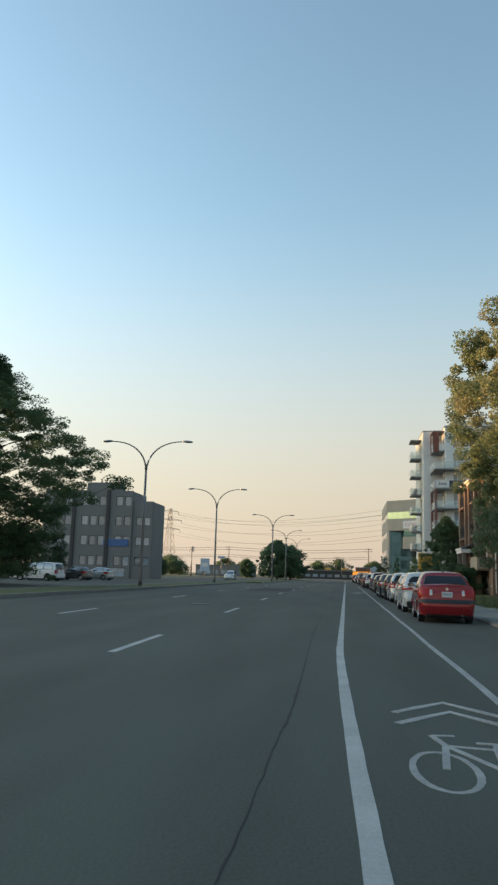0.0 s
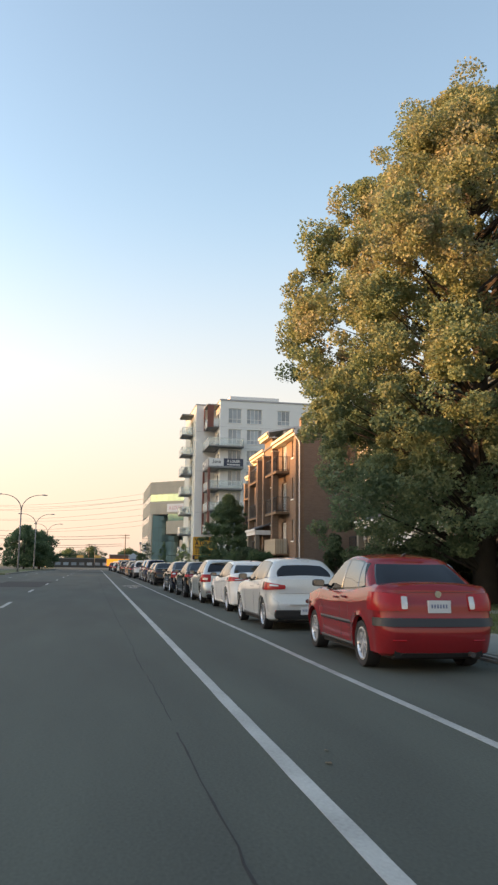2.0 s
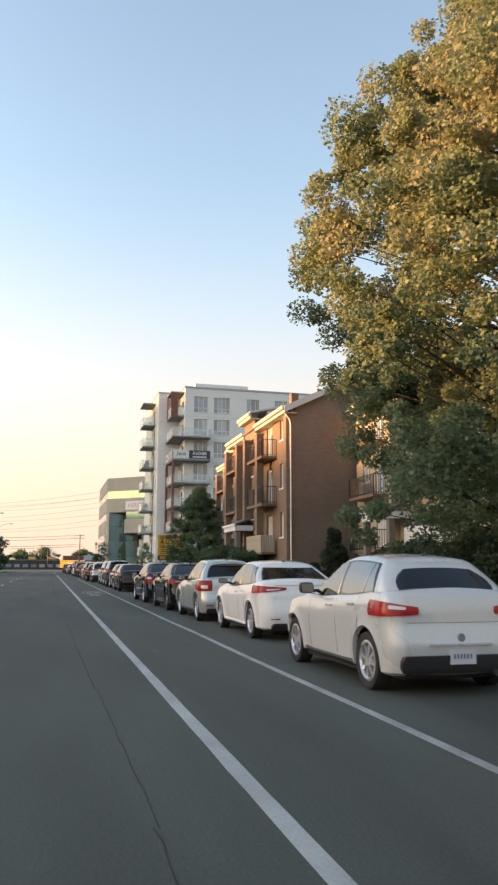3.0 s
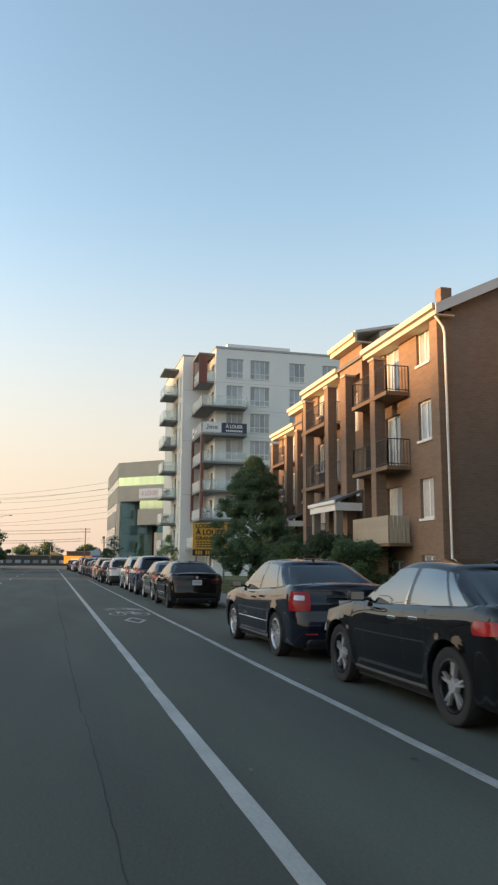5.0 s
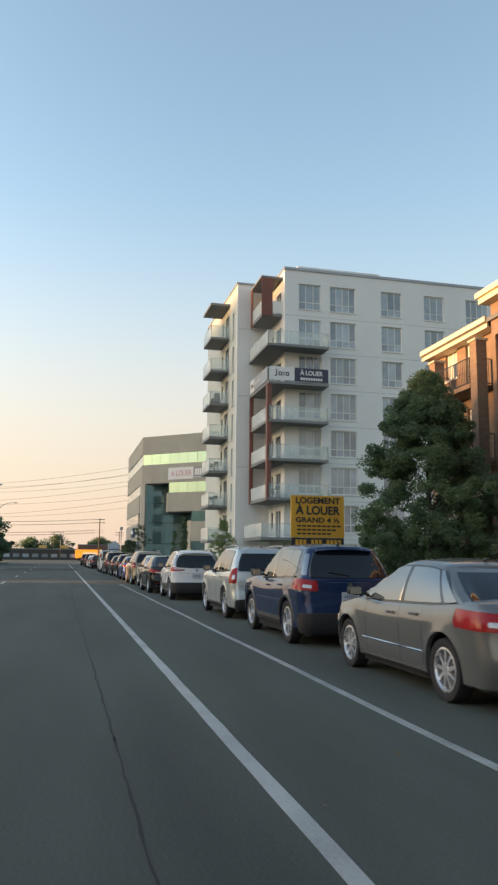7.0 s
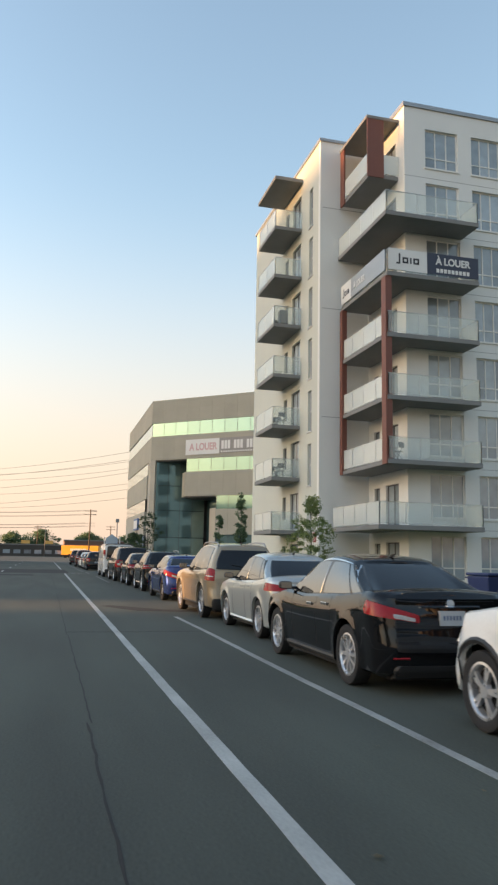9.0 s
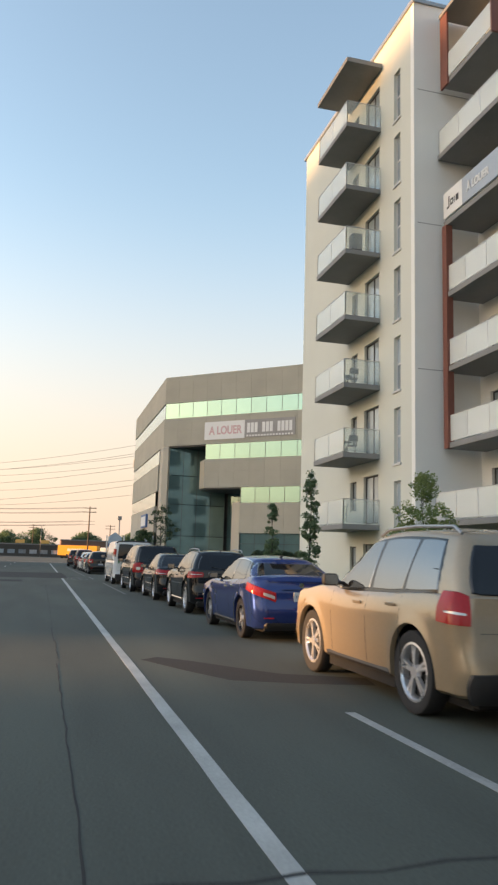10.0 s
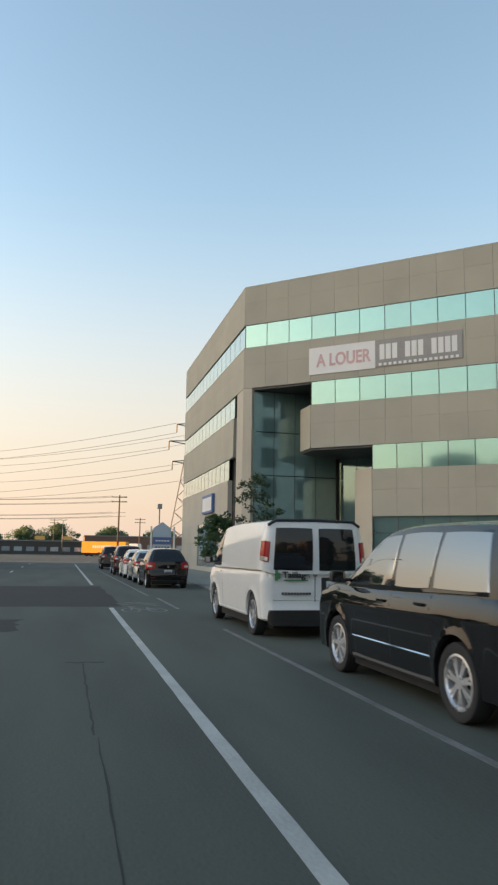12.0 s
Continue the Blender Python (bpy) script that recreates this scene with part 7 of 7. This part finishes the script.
# grass blades on the lawn beside the pavement
rg = np.random.default_rng(4)
n = 26000
gx, gy = 6.8 + 6.2 * rg.random(n) ** 1.4, rg.uniform(16, 112, n)
gh, ga = rg.uniform(0.04, 0.11, n), rg.uniform(0, math.tau, n)
bx, by = np.cos(ga) * 0.012, np.sin(ga) * 0.012
v = np.stack([np.stack([gx - bx, gy - by, np.full(n, 0.08)], 1), np.stack([gx + bx, gy + by, np.full(n, 0.08)], 1), np.stack([gx + rg.normal(0, 0.03, n), gy + rg.normal(0, 0.03, n), 0.085 + gh], 1)], 1).reshape(-1, 3)
me = bpy.data.meshes.new("grass")
me.vertices.add(3 * n)
me.vertices.foreach_set("co", v.ravel())
me.loops.add(3 * n)
me.loops.foreach_set("vertex_index", np.arange(3 * n))
me.polygons.add(n)
me.polygons.foreach_set("loop_start", np.arange(n) * 3)
me.update(calc_edges=True)
me.materials.append(GRASS)
tagged(new("grass", me), "short patchy grass on the front lawn", "grass", kind="stuff")

# ---- street furniture and far things ----
def street_lamp(x, y):
    lamp = thing("street_lamp", "tall double-armed steel street lamp on the median", "street lamp", pose(x, y, 0.14), "median street lamps")
    bm = bmesh.new()
    tube(bm, [(0, 0, 0), (0, 0, 0.5), (0, 0, 4.5), (0, 0, 9.0)], [0.16, 0.13, 0.11, 0.085], 12)
    part("pole", bm, LAMP_STEEL, lamp, smooth=True)
    for s in (-1, 1):
        bm = bmesh.new()
        pts = [(s * (0.02 + 2.9 * (k / 10) ** 1.9), 0, 8.9 + 2.35 * math.sin(k / 10 * math.pi / 2) ** 0.95) for k in range(11)]
        tube(bm, pts, [0.075 - 0.0035 * k for k in range(11)], 8)
        arm = part("arm", bm, LAMP_STEEL, lamp, smooth=True)
        bm = bmesh.new()
        bmesh.ops.create_uvsphere(bm, u_segments=14, v_segments=8, radius=1.0, matrix=pose(s * 3.25, 0, 11.25, 0, s * 4, 0) @ Matrix.Diagonal((0.46, 0.17, 0.1, 1)))
        part("lamp_head", bm, METAL_GREY, arm, smooth=True)
    return lamp


first = street_lamp(-15.38, 57.5)
for x, y in ((-15.4, 91.0), (-12.2, 130.0), (-13.4, 175.0), (-13.4, 214.0)):
    copy_thing(first, pose(x, y, 0.14))


def wood_pole(x, y, h, arms=2):
    p = thing("utility_pole", "weathered wooden utility pole with crossarms", "utility pole", pose(x, y, 0), "utility poles")
    bm = bmesh.new()
    tube(bm, [(0, 0, -0.05), (0, 0, h * 0.5), (0, 0, h)], [0.17, 0.145, 0.11], 10)
    part("pole", bm, WOOD_POLE, p, smooth=True)
    for k in range(arms):
        z = h - 0.35 - 0.75 * k
        bm = bmesh.new()
        box(bm, -1.25, 1.25, -0.17, -0.1, z - 0.06, z + 0.06)
        arm = part("crossarm", bm, WOOD_POLE, p)
        for q in (-1.1, -0.55, 0.55, 1.1):
            bm = bmesh.new()
            tube(bm, [(q, -0.135, z + 0.06), (q, -0.135, z + 0.2)], [0.03, 0.05], 8)
            part("insulator", bm, METAL_GREY, arm)
    return p


wood_pole(7.45, 247.0, 10.4)
wood_pole(-4.0, 345.0, 10.0)
wood_pole(-40.0, 262.0, 10.5)
wood_pole(16.0, 300.0, 9.0)


def pylon(x, y, h, turn):
    p = thing("transmission_pylon", "grey lattice transmission pylon", "pylon", pose(x, y, 0, 0, 0, turn), "transmission pylons")
    bm = bmesh.new()
    half = lambda z: 3.0 * (1 - z / h) ** 1.15 + 0.55
    lv = [h * k / 9 for k in range(10)]
    for a, b in zip(lv, lv[1:]):
        for sx, sy in ((1, 1), (1, -1), (-1, -1), (-1, 1)):
            tube(bm, [(sx * half(a), sy * half(a), a), (sx * half(b), sy * half(b), b)], 0.11, 5)
            nx, ny = (sx, -sy) if sx == sy else (-sx, sy)
            tube(bm, [(sx * half(a), sy * half(a), a), (nx * half(b), ny * half(b), b)], 0.06, 4)
            tube(bm, [(nx * half(a), ny * half(a), a), (sx * half(b), sy * half(b), b)], 0.06, 4)
    part("tower", bm, LAMP_STEEL, p)
    for z, w in ((h * 0.68, 6.0), (h * 0.82, 7.0), (h * 0.95, 5.0)):
        bm = bmesh.new()
        tube(bm, [(-w, 0, z), (0, 0, z + 0.9), (w, 0, z)], 0.1, 5)
        tube(bm, [(-w, 0, z), (w, 0, z)], 0.1, 5)
        arm = part("crossarm", bm, LAMP_STEEL, p)
        for s in (-1, 1):
            bm = bmesh.new()
            tube(bm, [(s * w, 0, z), (s * w, 0, z - 1.6)], 0.12, 6)
            part("insulator", bm, METAL_DARK, arm)
    return p


P1, P2 = (22.0, 262.0, 26.0), (-94.0, 400.0, 35.0)
pylon(*P1, 40)
pylon(*P2, 40)
for k, (za, zb) in enumerate(((23.1, 31.6), (19.7, 27.1), (16.1, 22.2), (24.9, 33.0))):
    for s in (-1, 1):
        wa, wb = (5.0, 5.0) if k in (0, 3) else (7.0, 7.0) if k == 1 else (6.0, 6.0)
        c, q = math.cos(radians(40)), math.sin(radians(40))
        a = Vector((P1[0] + s * wa * c, P1[1] + s * wa * q, za))
        b = Vector((P2[0] + s * wb * c, P2[1] + s * wb * q, zb))
        bm = bmesh.new()
        tube(bm, [a.lerp(b, i / 16) - Vector((0, 0, 5.0 * 4 * (i / 16) * (1 - i / 16))) for i in range(17)], 0.035, 4)
        tagged(finish("power_line", bm, METAL_DARK), "thin sagging overhead power line", "power line", "overhead lines")
for k, z in enumerate((10.2, 9.4, 7.6, 7.0)):
    for dx in (-1.1, 1.1):
        bm = bmesh.new()
        a, b = Vector((7.45 + dx, 247, z)), Vector((-40 + dx, 262, z + 0.1))
        tube(bm, [a.lerp(b, i / 10) - Vector((0, 0, 3.2 * (i / 10) * (1 - i / 10))) for i in range(11)], 0.025, 4)
        tagged(finish("power_line", bm, METAL_DARK), "thin sagging overhead power line", "power line", "overhead lines")
        bm = bmesh.new()
        a, b = Vector((-40 + dx, 262, z)), Vector((-150 + dx, 290, z + 0.5))
        tube(bm, [a.lerp(b, i / 10) - Vector((0, 0, 4.2 * (i / 10) * (1 - i / 10))) for i in range(11)], 0.025, 4)
        tagged(finish("power_line", bm, METAL_DARK), "thin sagging overhead power line", "power line", "overhead lines")

# yellow letting board on posts
BOARD = surface("orange_yellow_board", (0.72, 0.38, 0.05), 0.6, var=0.08)
sign = thing("letting_sign", "large orange-yellow rental board on metal posts", "sign", pose(9.2, 96.7, 0.14, 0, 0, 2))
bm = bmesh.new()
box(bm, 0, 2.68, -0.04, 0.04, 2.32, 4.3)
board = part("board", bm, BOARD, sign)
bm = bmesh.new()
box(bm, 0.02, 2.66, -0.035, 0.035, 1.84, 2.31)
strip_ = part("lower_board", bm, INK, sign, "black strip under the board")
for x in (0.25, 2.4):
    bm = bmesh.new()
    box(bm, x, x + 0.13, 0.045, 0.17, 0, 4.2)
    part("post", bm, METAL_GREY, sign)
words(board, "LOGEMENT", 0.4, pose(1.34, -0.05, 4.05, 90), INK, width=2.25)
words(board, "À LOUER", 0.56, pose(1.34, -0.05, 3.58, 90), INK, width=2.25)
words(board, "GRAND 4 ½", 0.34, pose(1.34, -0.05, 3.13, 90), INK, width=2.2)
bm = bmesh.new()
for k, z in enumerate((2.82, 2.64, 2.46)):
    for i in range(9 - k):
        box(bm, 0.3 + 0.25 * i, 0.5 + 0.25 * i, -0.05, -0.04, z, z + 0.08)
part("small_bar", bm, INK, board)
bm = bmesh.new()
for i in range(12):
    if i not in (3, 7):
        box(bm, 0.22 + 0.195 * i, 0.36 + 0.195 * i, -0.045, -0.034, 1.93, 2.22)
part("number_bar", bm, BOARD, strip_)

# tenant sign of the office by the street
bs = thing("street_sign", "white tenant sign with a gabled top and blue panel", "sign", pose(7.15, 187.0, 0.1))
for x in (-1.04, 0.92):
    bm = bmesh.new()
    box(bm, x, x + 0.14, -0.07, 0.07, 0, 3.45)
    part("post", bm, WHITE_VINYL, bs, bevel=0.01)
bm = bmesh.new()
va = [bm.verts.new((x, -0.09, z)) for x, z in ((-0.82, 2.55), (0.72, 2.55), (0.72, 3.3), (-0.05, 3.85), (-0.82, 3.3))]
vb = [bm.verts.new((v.co.x, 0.05, v.co.z)) for v in va]
bm.faces.new(va)
bm.faces.new(vb[::-1])
for i in range(5):
    bm.faces.new((va[i], va[(i + 1) % 5], vb[(i + 1) % 5], vb[i]))
part("gabled_panel", bm, SIGN_PALE, bs, "pale blue-white gabled panel")
for z0, z1, mat_ in ((1.95, 2.52, SIGN_BLUE), (1.45, 1.92, SIGN_PALE), (0.7, 1.42, WHITE_VINYL)):
    bm = bmesh.new()
    box(bm, -0.82, 0.72, -0.08, 0.05, z0, z1)
    pn = part("panel", bm, mat_, bs)
    bm = bmesh.new()
    for k in range(5):
        box(bm, -0.6 + 0.25 * k, -0.42 + 0.25 * k, -0.088, -0.08, (z0 + z1) / 2 - 0.06, (z0 + z1) / 2 + 0.06)
    part("lettering_bar", bm, WHITE_VINYL if mat_ is SIGN_BLUE else INK, pn)
RED_SIGN = surface("red_sign", (0.4, 0.04, 0.04), 0.5, var=0.08)
nb = thing("wall_sign", "small red and white notice fixed to the pale wall", "sign", pose(12.658, 124.5, 0))
bm = bmesh.new()
box(bm, -0.02, 0.0, -0.24, 0.24, 2.28, 2.8)
pn = part("panel", bm, RED_SIGN, nb)
for q in (-0.12, 0.06):
    bm = bmesh.new()
    box(bm, -0.024, -0.02, q, q + 0.06, 2.36, 2.72)
    part("mark", bm, WHITE_VINYL, pn)

# parked trailer and low buildings beyond the junction
TRAILER = surface("orange_trailer", (0.85, 0.38, 0.04), 0.5, var=0.08)
tr = thing("trailer", "long orange-yellow box trailer parked beyond the junction", "trailer", pose(3.4, 301.5, 0, 0, 0, -22))
bm = bmesh.new()
box(bm, 0, 10.4, -1.2, 1.2, 0.75, 3.35)
bx_ = part("box", bm, TRAILER, tr, bevel=0.04)
bm = bmesh.new()
for i in range(9):
    box(bm, 2.6 + 0.5 * i, 2.95 + 0.5 * i, -1.215, -1.2, 1.9, 2.5)
part("lettering_bar", bm, WHITE_VINYL, bx_)
for x in (1.2, 2.3, 8.6):
    bm = bmesh.new()
    lathe(bm, [(0.2, -1.1), (0.5, -1.1), (0.5, -0.8), (0.2, -0.8)], 18)
    part("wheel", bm, RUBBER, tr, m=pose(x, 0, 0.5, 0, 0, 90))
bm = bmesh.new()
box(bm, 11.2, 13.4, -1.1, 1.1, 0.5, 3.0)
part("cab", bm, WHITE_PAINT, tr, bevel=0.2)


def low_building(x0, x1, y0, y1, h, mat_, label, n):
    b = thing("low_building", label, "building", pose(x0, y0, 0), "low buildings beyond the junction")
    w = (x1 - x0) / n
    holes = [(w * i + 0.15 * w, w * (i + 1) - 0.15 * w, 0.8, h * 0.6) for i in range(n)]
    bm = bmesh.new()
    wall_cells(bm, 0, x1 - x0, 0, h, holes, -1)
    part("wall", bm, mat_, b)
    for hh in holes:
        window(b, None, *hh, -1, 1, 1, METAL_DARK, sill=False)
    bm = bmesh.new()
    box(bm, 0, x1 - x0, 0.5, y1 - y0, 0, h - 0.05)
    part("core", bm, mat_, b)
    bm = bmesh.new()
    box(bm, -0.2, x1 - x0 + 0.2, -0.2, y1 - y0, h, h + 0.3)
    part("roof", bm, CONC_SLAB, b)
    return b


low_building(-24, 4.4, 335, 352, 3.5, DARK_WALL, "long low dark brown commercial building", 9)
low_building(4.6, 34, 340, 356, 5.2, BRICK_RED, "low red-brown brick commercial building", 7)
low_building(-64, -40, 325, 345, 4.4, WALL_GREY, "low grey commercial building", 7)
low_building(-112, -84, 300, 320, 7.0, WALL_GREY, "low grey warehouse far off", 6)

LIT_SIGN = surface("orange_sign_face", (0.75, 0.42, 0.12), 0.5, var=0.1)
for x in (-7.4, -0.3):
    fs = thing("fascia_sign", "small orange sign board on the dark low building", "sign", pose(x, 334.7, 3.8), "fascia signs")
    bm = bmesh.new()
    box(bm, -1.3, 1.3, -0.15, 0.15, 0.15, 1.15)
    part("board", bm, LIT_SIGN, fs, bevel=0.02)
    for q in (-0.9, 0.8):
        bm = bmesh.new()
        box(bm, q, q + 0.1, -0.05, 0.05, 0.0, 0.15)
        part("bracket", bm, METAL_DARK, fs)


def tall_sign(x, y, h, w, hp, mat_, label):
    """A sign panel on a steel mast."""
    t = thing("mast_sign", label, "sign", pose(x, y, 0), "roadside signs")
    bm = bmesh.new()
    tube(bm, [(0, 0, 0), (0, 0, h - hp)], [0.16, 0.12], 10)
    part("mast", bm, LAMP_STEEL, t, smooth=True)
    bm = bmesh.new()
    box(bm, -w / 2, w / 2, -0.2, 0.2, h - hp, h)
    pn = part("panel", bm, mat_, t, bevel=0.03)
    bm = bmesh.new()
    box(bm, -w * 0.35, w * 0.35, -0.215, -0.2, h - hp * 0.65, h - hp * 0.35)
    part("lettering_bar", bm, SIGN_BLUE if mat_ is WHITE_VINYL else WHITE_VINYL, pn)
    return t


tall_sign(-40.6, 250, 6.8, 2.6, 0.8, WHITE_VINYL, "white sign panel with a blue bar on a tall mast")
tall_sign(-46.3, 251, 5.9, 3.0, 4.2, SIGN_PALE, "large pale blue sign board near the ground")
mast = thing("phone_mast", "slim grey mobile phone mast with antenna panels", "mast", pose(-50.7, 250, 0))
bm = bmesh.new()
tube(bm, [(0, 0, 0), (0, 0, 9.8)], [0.22, 0.12], 10)
part("pole", bm, LAMP_STEEL, mast, smooth=True)
for a in (0, 120, 240):
    bm = bmesh.new()
    box(bm, -0.14, 0.14, 0.75, 0.9, 7.9, 9.7)
    box(bm, -0.04, 0.04, 0.05, 0.75, 8.7, 8.8)
    part("antenna", bm, METAL_GREY, mast, m=pose(0, 0, 0, 0, 0, a))


def yard_lamp(x, y, h, cross):
    """A lighting pole with a square head, or with two small heads on a crossbar."""
    t = thing("lighting_pole", "slim steel lighting pole beyond the junction", "lighting pole", pose(x, y, 0), "lighting poles")
    bm = bmesh.new()
    tube(bm, [(0, 0, 0), (0, 0, h)], [0.13, 0.08], 10)
    part("pole", bm, LAMP_STEEL, t, smooth=True)
    for q in (-0.75, 0.75) if cross else (0.0,):
        bm = bmesh.new()
        box(bm, q - 0.3, q + 0.3, -0.2, 0.2, h, h + (0.16 if cross else 0.6))
        hd = part("lamp_head", bm, METAL_GREY, t, bevel=0.03)
    if cross:
        bm = bmesh.new()
        box(bm, -0.6, 0.6, -0.04, 0.04, h - 0.1, h - 0.02)
        part("crossbar", bm, LAMP_STEEL, t)
    return t


yard_lamp(10.2, 215.0, 6.6, False)
yard_lamp(-1.5, 331.0, 9.2, True)

# four-storey office across the boulevard
left = thing("office_block", "grey four-storey office block across the boulevard", "building", pose(-47.3, 115, 0))
holes = []
for k in range(4):
    for i in range(10):
        if i not in (3, 7):
            holes.append((0.7 + 1.38 * i, 1.75 + 1.38 * i, 1.9 + 3.1 * k, 3.4 + 3.1 * k))
holes.append((9.9, 13.6, 0.2, 1.6))
bm = bmesh.new()
wall_cells(bm, 0, 14.4, 0, 13.6, holes, -1)
part("wall", bm, WALL_GREY, left)
for h in holes:
    window(left, None, *h, -1, 1, 1, METAL_DARK, sill=False)
holes2 = [(15.0 + 1.3 * i, 16.0 + 1.3 * i, 2.0 + 3.1 * k, 3.3 + 3.1 * k) for i in range(2) for k in range(3)]
bm = bmesh.new()
wall_cells(bm, 14.4, 17.6, 0, 12.0, holes2, -1)
part("wall", bm, WALL_GREY, left, m=pose(0, 0.3, 0))
for h in holes2:
    window(left, pose(0, 0.3, 0), *h, -1, 1, 1, METAL_DARK, sill=False)
bm = bmesh.new()
box(bm, 0.05, 14.4, 0.45, 8, 0, 13.5)
box(bm, 14.4, 17.6, 0.75, 8, 0, 11.95)
box(bm, 5.8, 11.0, 3, 7, 13.5, 15.2)
part("core", bm, WALL_GREY, left)
bm = bmesh.new()
for x in (4.95, 10.5):
    box(bm, x - 0.25, x + 0.25, -0.25, 0.0, 0, 13.7)
part("pier", bm, METAL_DARK, left)
bm = bmesh.new()
box(bm, 10.0, 14.0, -0.09, -0.02, 4.9, 6.0)
part("banner", bm, SIGN_BLUE, left, "blue letting banner")

# ---- things on the balconies ----
def bistro(x, y, z, turn):
    t = thing("bistro_table", "small dark folding table on a balcony", "table", pose(x, y, z, 0, 0, turn), "balcony furniture")
    bm = bmesh.new()
    bmesh.ops.create_cone(bm, cap_ends=True, segments=20, radius1=0.28, radius2=0.28, depth=0.025, matrix=pose(0, 0, 0.71))
    part("tabletop", bm, METAL_DARK, t)
    for s in (-1, 1):
        bm = bmesh.new()
        tube(bm, [(s * 0.22, -0.16, 0), (-s * 0.2, 0.0, 0.7)], 0.014, 6)
        tube(bm, [(s * 0.22, 0.16, 0), (-s * 0.2, 0.0, 0.7)], 0.014, 6)
        part("leg", bm, METAL_DARK, t)
    for s in (-1, 1):
        c = thing("folding_chair", "slim dark folding chair on a balcony", "chair", pose(x, y + s * 0.75, z, 0, 0, turn + (0 if s < 0 else 180)), "balcony furniture")
        bm = bmesh.new()
        box(bm, -0.2, 0.2, -0.2, 0.2, 0.43, 0.455)
        part("seat", bm, METAL_DARK, c)
        bm = bmesh.new()
        box(bm, -0.2, 0.2, -0.22, -0.195, 0.62, 0.88)
        part("backrest", bm, METAL_DARK, c)
        for q in (-0.19, 0.19):
            bm = bmesh.new()
            tube(bm, [(q, 0.2, 0), (q, -0.21, 0.88)], 0.013, 6)
            tube(bm, [(q, -0.22, 0), (q, 0.18, 0.44)], 0.013, 6)
            part("leg", bm, METAL_DARK, c)


bistro(11.8, 128.9, LEVELS[1] + 0.02, 0)
bistro(11.8, 128.9, LEVELS[2] + 0.02, 0)
bistro(14.6, 119.2, LEVELS[1] + 0.08, 30)
for y, w, h in ((127.8, 0.5, 1.0), (129.4, 0.9, 0.8)):
    g = thing("covered_grill", "black covered grill on a balcony", "grill", pose(11.75, y, LEVELS[4] + 0.02), "balcony furniture")
    bm = bmesh.new()
    box(bm, -0.25, 0.25, -w / 2, w / 2, 0.0, h)
    part("cover", bm, TRIM, g, bevel=0.07)

# wheeled recycling bin at the pavement
BIN_BLUE = surface("blue_bin_plastic", (0.012, 0.03, 0.11), 0.5, var=0.12, coarse=3, fine=30, bump=0.05)
rb = thing("recycling_bin", "dark blue plastic wheeled recycling bin at the pavement edge", "bin", pose(8.35, 101.2, 0.155, 0, 0, 8))
bm = bmesh.new()
lo = [bm.verts.new(c) for c in ((-0.24, -0.28, 0.06), (0.24, -0.28, 0.06), (0.24, 0.28, 0.06), (-0.24, 0.28, 0.06))]
hi = [bm.verts.new(c) for c in ((-0.31, -0.36, 1.0), (0.31, -0.36, 1.0), (0.31, 0.36, 1.0), (-0.31, 0.36, 1.0))]
bm.faces.new(lo[::-1])
bm.faces.new(hi)
for i in range(4):
    bm.faces.new((lo[i], lo[(i + 1) % 4], hi[(i + 1) % 4], hi[i]))
part("body", bm, BIN_BLUE, rb, bevel=0.03)
bm = bmesh.new()
box(bm, -0.33, 0.33, -0.38, 0.38, 1.005, 1.07)
part("lid", bm, BIN_BLUE, rb, bevel=0.025)
bm = bmesh.new()
tube(bm, [(-0.28, 0.44, 0.96), (0.28, 0.44, 0.96)], 0.018, 8)
part("handle", bm, BIN_BLUE, rb)
for sx in (-0.29, 0.29):
    bm = bmesh.new()
    bmesh.ops.create_cone(bm, cap_ends=True, segments=18, radius1=0.12, radius2=0.12, depth=0.05, matrix=pose(sx, 0.3, 0.12, 0, 90))
    part("wheel", bm, RUBBER, rb)
bm = bmesh.new()
for a in (90, 210, 330):
    c, q = math.cos(radians(a)), math.sin(radians(a))
    prism(bm, [(c * 0.11 + 0.05 * math.cos(radians(a + t)), q * 0.11 + 0.05 * math.sin(radians(a + t))) for t in (0, 120, 240)], 0, 0.006)
bmesh.ops.transform(bm, matrix=pose(0, -0.338, 0.6, 85), verts=bm.verts)
part("recycling_mark", bm, WHITE_VINYL, rb)

# dry leaves blown about the bicycle lane and the gutter
rg = np.random.default_rng(21)
n = 700
lx = np.where(rg.random(n) < 0.8, rg.normal(4.45, 0.16, n), rg.uniform(0.4, 4.4, n))
ly = rg.uniform(18, 92, n)
la, ls = rg.uniform(0, math.tau, n), rg.uniform(0.02, 0.045, n)
quad = [np.stack([lx + ls * np.cos(la + k * math.pi / 2) * (1.0 if k % 2 else 0.6), ly + ls * np.sin(la + k * math.pi / 2) * (1.0 if k % 2 else 0.6), 0.008 + 0.014 * rg.random(n)], 1) for k in range(4)]
v = np.stack(quad, 1).reshape(-1, 3)
me = bpy.data.meshes.new("fallen_leaves")
me.vertices.add(4 * n)
me.vertices.foreach_set("co", v.ravel())
me.loops.add(4 * n)
me.loops.foreach_set("vertex_index", np.arange(4 * n))
me.polygons.add(n)
me.polygons.foreach_set("loop_start", np.arange(n) * 4)
me.update(calc_edges=True)
me.materials.append(leaf_surface("dry_leaves", [(0.12, 0.1, 0.05), (0.2, 0.15, 0.08), (0.3, 0.24, 0.16)]))
tagged(new("fallen_leaves", me), "scattered dry leaves on the asphalt and along the kerb", "leaves", kind="stuff")
